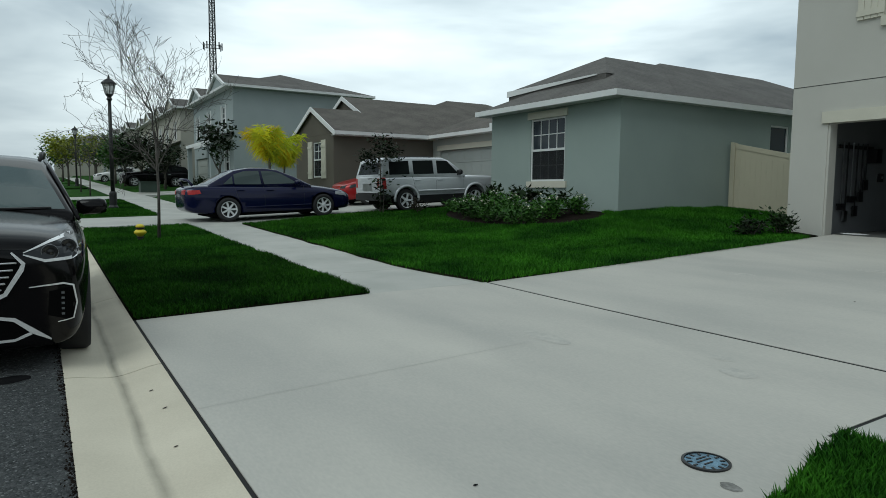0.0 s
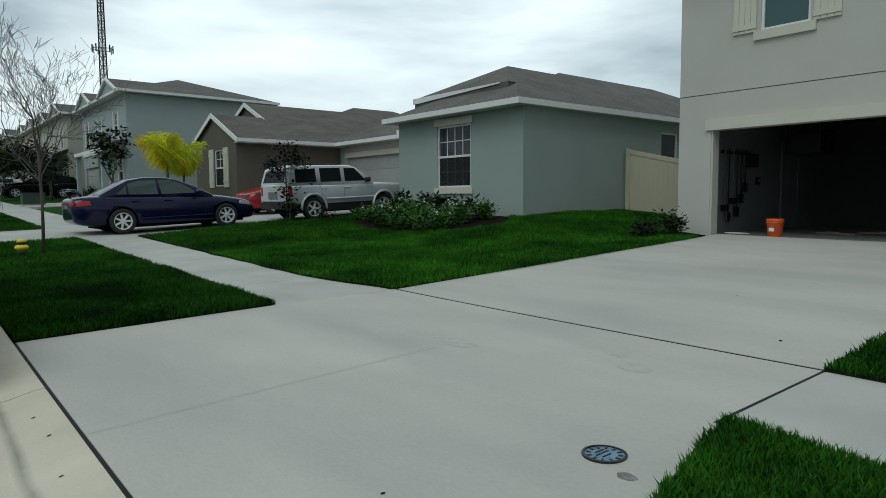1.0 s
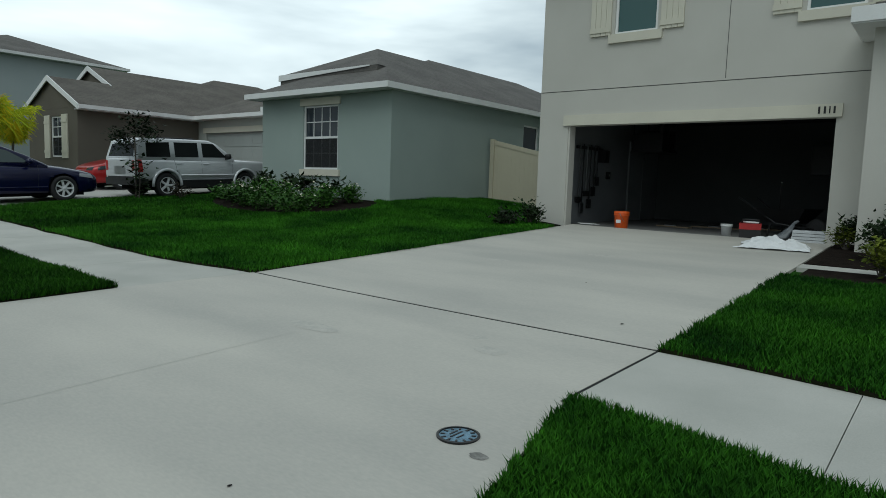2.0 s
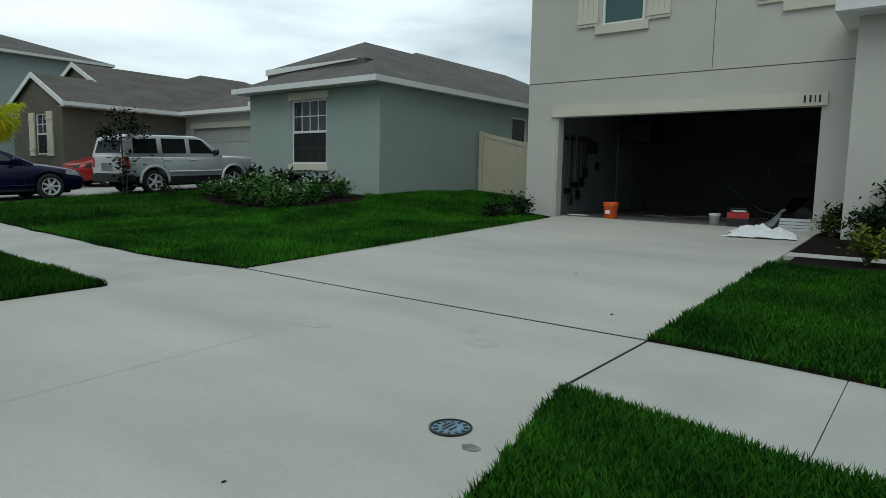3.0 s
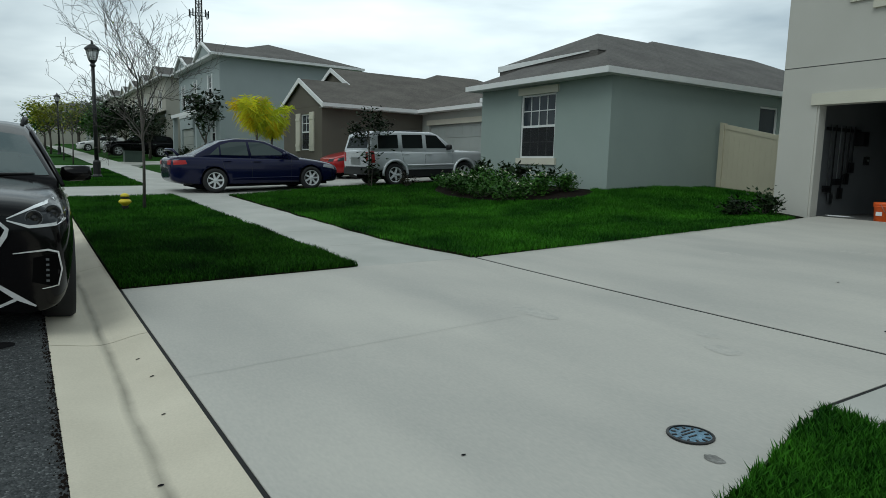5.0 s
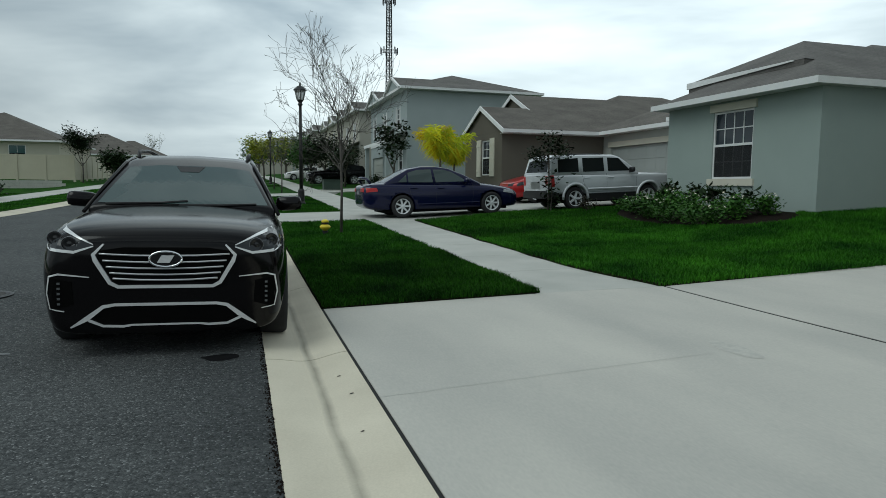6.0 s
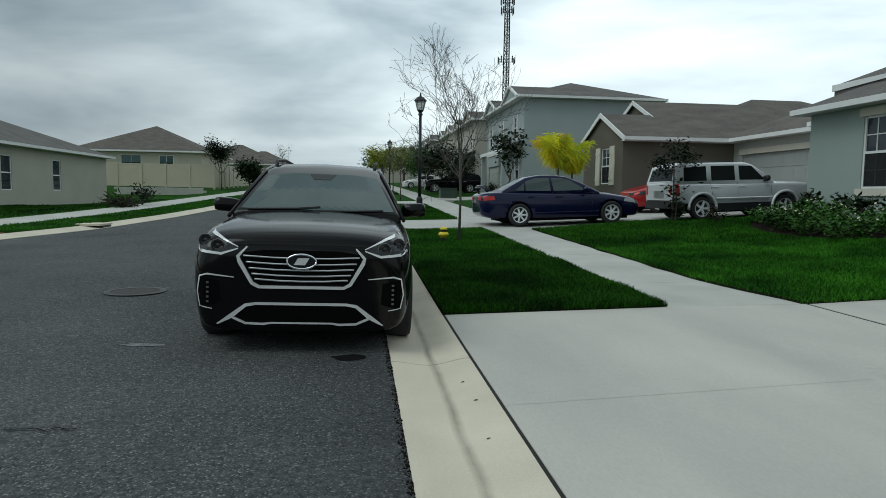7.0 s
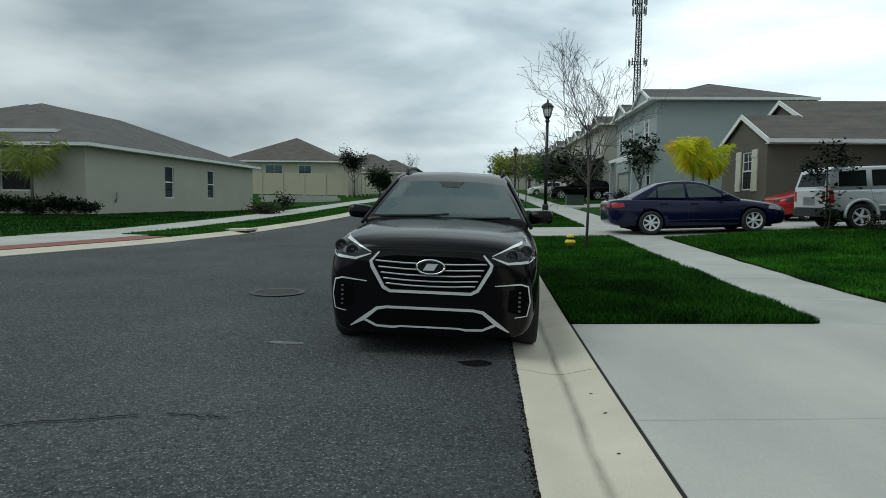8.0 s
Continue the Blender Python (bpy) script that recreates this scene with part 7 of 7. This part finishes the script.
# -- the red car beyond it, nose towards the street
RED_PAINT = paint("paint_red", (0.36, 0.012, 0.014), 0.3, 0.3)
red, sk = build_car(dict(
    name="car", label="bright red hatchback parked behind the silver SUV", category="car", paint=RED_PAINT, paint_label="glossy red paint",
    axles=(1.3, -1.3), tyre=0.315, wide=1.78, tread=0.2, spokes=5, clear=0.17, arch=1.12,
    rows=((2.2, 0.3, 0.5, 0.6, 0.02), (2.14, 0.2, 0.68, 0.70, 0.02), (1.9, 0.18, 0.83, 0.80, 0.03), (1.3, 0.18, 0.885, 0.92, 0.05), (0.85, 0.18, 0.885, 0.99, 0.04), (0, 0.18, 0.885, 0.97, 0.02), (-1.3, 0.2, 0.885, 1.0, 0.02), (-1.9, 0.24, 0.85, 1.0, 0.0), (-2.0, 0.36, 0.8, 0.95, 0.0)),
    profile=((0.95, 0.97), (0.4, 1.25), (-0.05, 1.43), (-0.6, 1.48), (-1.3, 1.44), (-1.7, 1.3), (-1.95, 1.0)), belt=0.97, wb=0.81, wt=0.6, ztop=1.45,
    side_glass=(((0.55, 1.02), (-0.3, 1.02), (-0.3, 1.37), (0.0, 1.35)), ((-0.38, 1.02), (-1.15, 1.04), (-1.15, 1.35), (-0.38, 1.38))),
    seams=([(0.78, 0.95), (0.74, 0.3)], [(-0.34, 0.95), (-0.34, 0.3)]), handles=((-0.2, 0.85),),
    side_patches=(([(1.55, 0.68), (1.98, 0.60), (1.95, 0.72), (1.6, 0.78)], LENS_DARK, "headlight", "clear swept headlight"),),
    front_glass=(((-0.68, 1.02), (0.68, 1.02), (0.54, 1.38), (-0.54, 1.38)),), rear_glass=(((-0.6, 1.1), (0.6, 1.1), (0.5, 1.35), (-0.5, 1.35)),),
    patches=(("front", [(0.4, 0.60), (0.66, 0.6), (0.66, 0.72), (0.4, 0.68)], LENS_DARK, "headlight", "clear swept headlight"), ("front", [(-0.3, 0.34), (0.3, 0.34), (0.36, 0.5), (-0.36, 0.5)], BLACK, "grille", "black grille")),
    mirror=(0.5, 0.95, 1.05, 0.18, 0.13)))
red.matrix_world = pose(11.4, 22.2, land(11.4, 22) + 0.005, 0, 2.3, 180)

# -- parked cars down the street
far_dark = copy_thing(suv, pose(7.3, 52.5, land(7.3, 52.5) + 0.01, 0, 0, 182))
tagged(far_dark, "dark SUV parked on a driveway down the street", "car")
far_white = copy_thing(red, pose(6.6, 70.5, land(6.6, 70.5) + 0.01, 0, 0, 182))
WHITE_PAINT = paint("paint_white", (0.7, 0.7, 0.69), 0.1, 0.35)
for o in far_white.children:
    if o.name.split(".")[0] in ("body", "roof"):
        o.data = o.data.copy()
        o.data.materials.clear()
        o.data.materials.append(WHITE_PAINT)
        tagged(o, "white paint")
tagged(far_white, "white hatchback parked on a driveway down the street", "car")

# ---- in and before the open garage ----
GF = GZ + 0.012
ORANGE = material("bucket_orange", (0.75, 0.11, 0.012), 0.45, (0.62, 0.09, 0.01), 8.0, 60.0, 0.03)
b = thing("bucket", pose(13.1, 5.58, GF), "bright orange plastic bucket on the garage sill", "bucket")
part("shell", lathe(bm_new(), [(0.125, 0.0), (0.13, 0.01), (0.148, 0.3), (0.158, 0.31), (0.158, 0.36), (0.15, 0.37), (0.14, 0.36), (0.12, 0.03)], 32), ORANGE, b, "ribbed orange shell", smooth=True)
part("rim_band", lathe(bm_new(), [(0.159, 0.285), (0.162, 0.29), (0.162, 0.30), (0.159, 0.305)], 32), ORANGE, b)
part("handle", tubed([(-0.158, 0, 0.33)] + [(-0.165 * math.cos(a), -0.17 * math.sin(a) * 0.5 - 0.03, 0.33 - 0.2 * math.sin(a)) for a in [math.pi * k / 10 for k in range(11)]] + [(0.158, 0, 0.33)], 0.005, 6), STEEL, b, "thin wire handle")
part("mark", boxed(-0.155, -0.147, -0.05, 0.05, 0.13, 0.2), WHITE, b, "white bars of unreadable print")
wbk = thing("bucket", pose(13.55, 3.6, GF), "small white plastic tub on the garage floor", "bucket")
part("shell", lathe(bm_new(), [(0.085, 0), (0.1, 0.17), (0.108, 0.175), (0.108, 0.2), (0.095, 0.19)], 24), WHITE, wbk, "white tub", smooth=True)
part("lid", lathe(bm_new(), [(0.11, 0.2), (0.112, 0.215), (0.09, 0.22)], 24), WHITE, wbk, "white lid")
TOOL_RED = material("tool_red", (0.42, 0.02, 0.02), 0.45, (0.3, 0.015, 0.015), 6, 60, 0.03)
tb = thing("toolbox", pose(13.05, 3.05, GF, 0, 0, 12), "red and black plastic cooler on the garage floor", "toolbox")
part("base", boxed(-0.14, 0.14, -0.18, 0.18, 0, 0.17), BLACK, tb, "black lower half", bevel=0.02)
part("lid", boxed(-0.145, 0.145, -0.185, 0.185, 0.17, 0.28), TOOL_RED, tb, "red lid", bevel=0.03)
part("handle", tubed([(0, -0.15, 0.28), (0, -0.14, 0.35), (0, 0.14, 0.35), (0, 0.15, 0.28)], 0.014, 6), BLACK, tb, "black handle", smooth=True)
part("rag", boxed(-0.1, 0.12, -0.12, 0.1, 0.285, 0.315, m=pose(0, 0, 0, 0, 0, 20)), WHITE, tb, "crumpled white rag", bevel=0.015)
wh = thing("wheelbarrow", pose(13.9, 2.6, GF, 0, 0, 70), "dark wheelbarrow with a raised handle", "wheelbarrow")
bm = bm_new()
vs = [bm.verts.new(v) for v in ((-0.3, -0.2, 0.3), (0.3, -0.2, 0.3), (0.3, 0.2, 0.3), (-0.3, 0.2, 0.3), (-0.5, -0.33, 0.58), (0.45, -0.33, 0.55), (0.45, 0.33, 0.55), (-0.5, 0.33, 0.58))]
for f in ((0, 1, 2, 3), (0, 4, 5, 1), (1, 5, 6, 2), (2, 6, 7, 3), (3, 7, 4, 0)):
    bm.faces.new([vs[i] for i in f])
bmesh.ops.solidify(bm, geom=bm.faces[:], thickness=0.012)
part("tray", bm, BLACK, wh, "black tray")
part("wheel", lathe(bm_new(), [(0.08, -0.045), (0.18, -0.04), (0.2, 0), (0.18, 0.04), (0.08, 0.045)], 24, pose(-0.55, 0, 0.2, 90, 0, 0)), RUBBER, wh, "black wheel", smooth=True)
for s in (-1, 1):
    part("handle", tubed([(-0.55, s * 0.06, 0.2), (0.1, s * 0.22, 0.28), (0.85, s * 0.3, 0.75)], 0.018, 6), METAL_DARK, wh, "long handle", smooth=True)
    part("leg", tubed([(0.2, s * 0.22, 0.3), (0.25, s * 0.22, 0.02)], 0.015, 6), METAL_DARK, wh, "steel leg")
part("pole", tubed([(0.15, 0.05, 0.5), (-0.25, 0.7, 1.05)], 0.014, 6), BLACK, wh, "dark tool handle leaning out")
FOAM = material("foam_white", (0.62, 0.64, 0.66), 0.8, (0.52, 0.54, 0.56), 5, 60, 0.05)
st = thing("board_stack", pose(12.98, 2.05, GF, 0, 0, 4), "stack of white foam boards by the garage jamb", "boards")
for k in range(4):
    part("board", boxed(-0.12, 0.12, -0.30 + 0.015 * (k % 2), 0.30 - 0.01 * k, 0.055 * k, 0.055 * k + 0.048, m=pose(0, 0, 0, 0, 0, 2 * (k % 3))), FOAM, st, bevel=0.006)
bag = thing("bag", pose(12.95, 2.55, GF, 0, 0, 20), "crumpled grey plastic bag with a long neck", "bag")
rng = np.random.default_rng(5)
bm = lathe(bm_new(), [(0.02, 0), (0.11, 0.015), (0.12, 0.07), (0.09, 0.14), (0.05, 0.22), (0.03, 0.30), (0.035, 0.36), (0.01, 0.38)], 20)
for v in bm.verts:
    v.co += Vector((0.03 * noise.noise(v.co * 14), 0.03 * noise.noise(v.co * 14 + Vector((5, 0, 0))), 0)) + Vector((0, -0.75 * v.co.z, 0))
part("body", bm, material("bag_grey", (0.15, 0.165, 0.18), 0.4, (0.08, 0.09, 0.10), 10, 60, 0.2), bag, "grey plastic film")
# white drop cloth, crumpled on the drive
bm = bm_new()
n = 46
grid = []
for i in range(n + 1):
    row = []
    for j in range(n + 1):
        u, v = i / n - 0.5, j / n - 0.5
        r = max(abs(u), abs(v)) * 2
        px, py = u * 0.62 * (1 + 0.2 * noise.noise((u * 3, v * 3, 2))), v * 1.05 * (1 + 0.18 * noise.noise((u * 3, v * 3, 7)))
        h = 0.13 * (1 - r ** 2.2) * (0.7 + 0.8 * noise.noise((u * 5, v * 5, 0))) + 0.055 * abs(noise.noise((u * 11, v * 11, 4))) * (1 - 0.6 * r) + 0.012
        row.append(bm.verts.new((px + 0.03 * noise.noise((u * 9, v * 9, 9)), py + 0.03 * noise.noise((u * 9, v * 9, 12)), max(h, 0.006))))
    grid.append(row)
for i in range(n):
    for j in range(n):
        bm.faces.new((grid[i][j], grid[i + 1][j], grid[i + 1][j + 1], grid[i][j + 1]))
single("drop_cloth", bm, material("cloth_white", (0.75, 0.76, 0.77), 0.9, (0.66, 0.67, 0.68), 6, 90, 0.15), pose(11.7, 2.36, land(11.7, 2.36), 0, -2.4, 8) @ Matrix.Diagonal((1.25, 0.98, 1.2, 1)), "crumpled white drop cloth on the driveway", "cloth", smooth=True)

# tools on the near wall of the garage
wall_y = 7.15
rack = thing("tool_rack", pose(14.3, wall_y, GF + 1.75), "row of garden tools hanging on the garage wall", "tool rack")
part("rail", boxed(-0.35, 1.0, -0.05, 0.0, 0, 0.07), BLACK, rack, "black wall rail")
TOOL_WOOD = material("tool_wood", (0.30, 0.23, 0.15), 0.7, (0.22, 0.165, 0.1), 5, 60, 0.1)
for i, (x, l, kind) in enumerate(((-0.25, 1.25, "rake"), (-0.08, 1.4, "shovel"), (0.12, 1.1, "broom"), (0.3, 1.3, "hoe"), (0.5, 1.0, "trimmer"), (0.68, 0.75, "saw"))):
    tool = part("handle", tubed([(x, -0.07, 0.12), (x + 0.01, -0.06, 0.12 - l)], 0.015, 6), (STEEL, METAL_DARK, STEEL, METAL_DARK, BLACK, METAL_DARK)[i], rack, "long tool handle")
    hb = bm_new()
    z = 0.12 - l
    if kind in ("rake", "broom"):
        box(hb, x - 0.13, x + 0.13, -0.1, -0.04, z - 0.05, z)
        for k in range(8):
            box(hb, x - 0.125 + 0.034 * k, x - 0.115 + 0.034 * k, -0.09, -0.05, z - 0.13, z - 0.05)
    else:
        box(hb, x - 0.08, x + 0.08, -0.09, -0.05, z - 0.22, z)
    part("tool_head", hb, (BLACK, STEEL, BLACK, METAL_DARK, BLACK, BLACK)[i], tool, "tool head", bevel=0.01)
part("hung_bag", boxed(0.78, 1.0, -0.22, -0.02, -0.28, 0.02), BLACK, rack, "black bag hung on the rail", bevel=0.05)
sw = thing("switch_box", pose(15.7, wall_y, GF + 1.2), "small dark switch box on the garage wall", "switch box")
part("case", boxed(-0.07, 0.07, -0.06, 0, -0.12, 0.06), BLACK, sw, "dark case", bevel=0.01)
part("switch", boxed(-0.02, 0.02, -0.075, -0.06, -0.05, 0.0), STEEL, sw)
door_in = thing("inner_door", pose(17.5, wall_y - 0.003, GF), "closed grey-white inner door frame on the garage side wall", "door", kind="structure")
part("door_leaf", boxed(-0.42, 0.42, -0.03, 0.0, 0.0, 2.03), DRYWALL, door_in, bevel=0.004)
part("door_frame", boxed(-0.52, -0.42, -0.045, 0.0, 0, 2.12), DRYWALL, door_in)
part("door_frame", boxed(0.42, 0.52, -0.045, 0.0, 0, 2.12), DRYWALL, door_in)
rackc = thing("ceiling_rack", pose(16.3, 6.2, GF + 1.78), "dark storage rack with boxes under the garage ceiling", "storage rack")
part("deck", boxed(-0.5, 0.5, -0.4, 0.4, 0, 0.04), BLACK, rackc, "dark rack deck")
for x, y in ((-0.46, -0.36), (0.46, -0.36), (-0.46, 0.36), (0.46, 0.36)):
    part("hanger", boxed(x - 0.015, x + 0.015, y - 0.015, y + 0.015, 0, 0.906), BLACK, rackc, "dark hanger")
for x, w, h in ((-0.24, 0.42, 0.4), (0.24, 0.4, 0.5)):
    part("storage_box", boxed(x - w / 2, x + w / 2, -0.35, 0.35, 0.04, 0.04 + h), BLACK, rackc, "dark storage box", bevel=0.03)
cab = thing("wall_cabinet", pose(18.9, 2.4, GF + 1.35), "black cabinet on the garage back wall", "cabinet")
part("body", boxed(0.0, 0.23, -0.7, 0.7, 0, 0.75), BLACK, cab, "black cabinet body", bevel=0.01)
for s in (-1, 1):
    d = part("door", boxed(-0.02, 0.0, min(0, s * 0.69) + 0.004, max(0, s * 0.69) - 0.004, 0.01, 0.74), BLACK, cab, "black cabinet door", bevel=0.004)
    part("handle", boxed(-0.035, -0.02, s * 0.06 - 0.01, s * 0.06 + 0.01, 0.2, 0.4), STEEL, d, "steel handle")
lamp = thing("ceiling_light", pose(13.9, 3.9, GF + 2.69), "white ceiling light unit of the garage, switched off", "ceiling light")
part("case", boxed(-0.16, 0.16, -0.14, 0.14, -0.13, 0.0), METAL_DARK, lamp, "dark opener case", bevel=0.02)
part("lens", boxed(-0.17, -0.155, -0.11, 0.11, -0.12, -0.05), WHITE, lamp, "white lens")
part("track", boxed(-1.1, 2.6, -0.03, 0.03, -0.05, -0.01, m=pose(0, 0, 0)), METAL_DARK, lamp, "dark ceiling track")
for i, (x, y, l) in enumerate(((15.2, 5.2, 0.9), (15.9, 4.4, 1.2), (16.5, 3.6, 0.8))):
    pl = thing("plank", pose(x, y, GF, 0, 0, 70 + 25 * i), "loose pale plank on the garage floor", "plank")
    part("board", boxed(-l / 2, l / 2, -0.07, 0.07, 0, 0.025), TOOL_WOOD, pl, bevel=0.004)
    part("offcut", boxed(-0.12, 0.12, -0.04, 0.04, 0.025, 0.045, m=pose(0.1, 0.01, 0, 0, 0, 15)), DRYWALL, pl)
blot("plaster_dust", 13.05, 6.3, 0.12, 0.22, WHITE, "spill of white plaster dust on the garage sill", "stain", 61, 0.02)
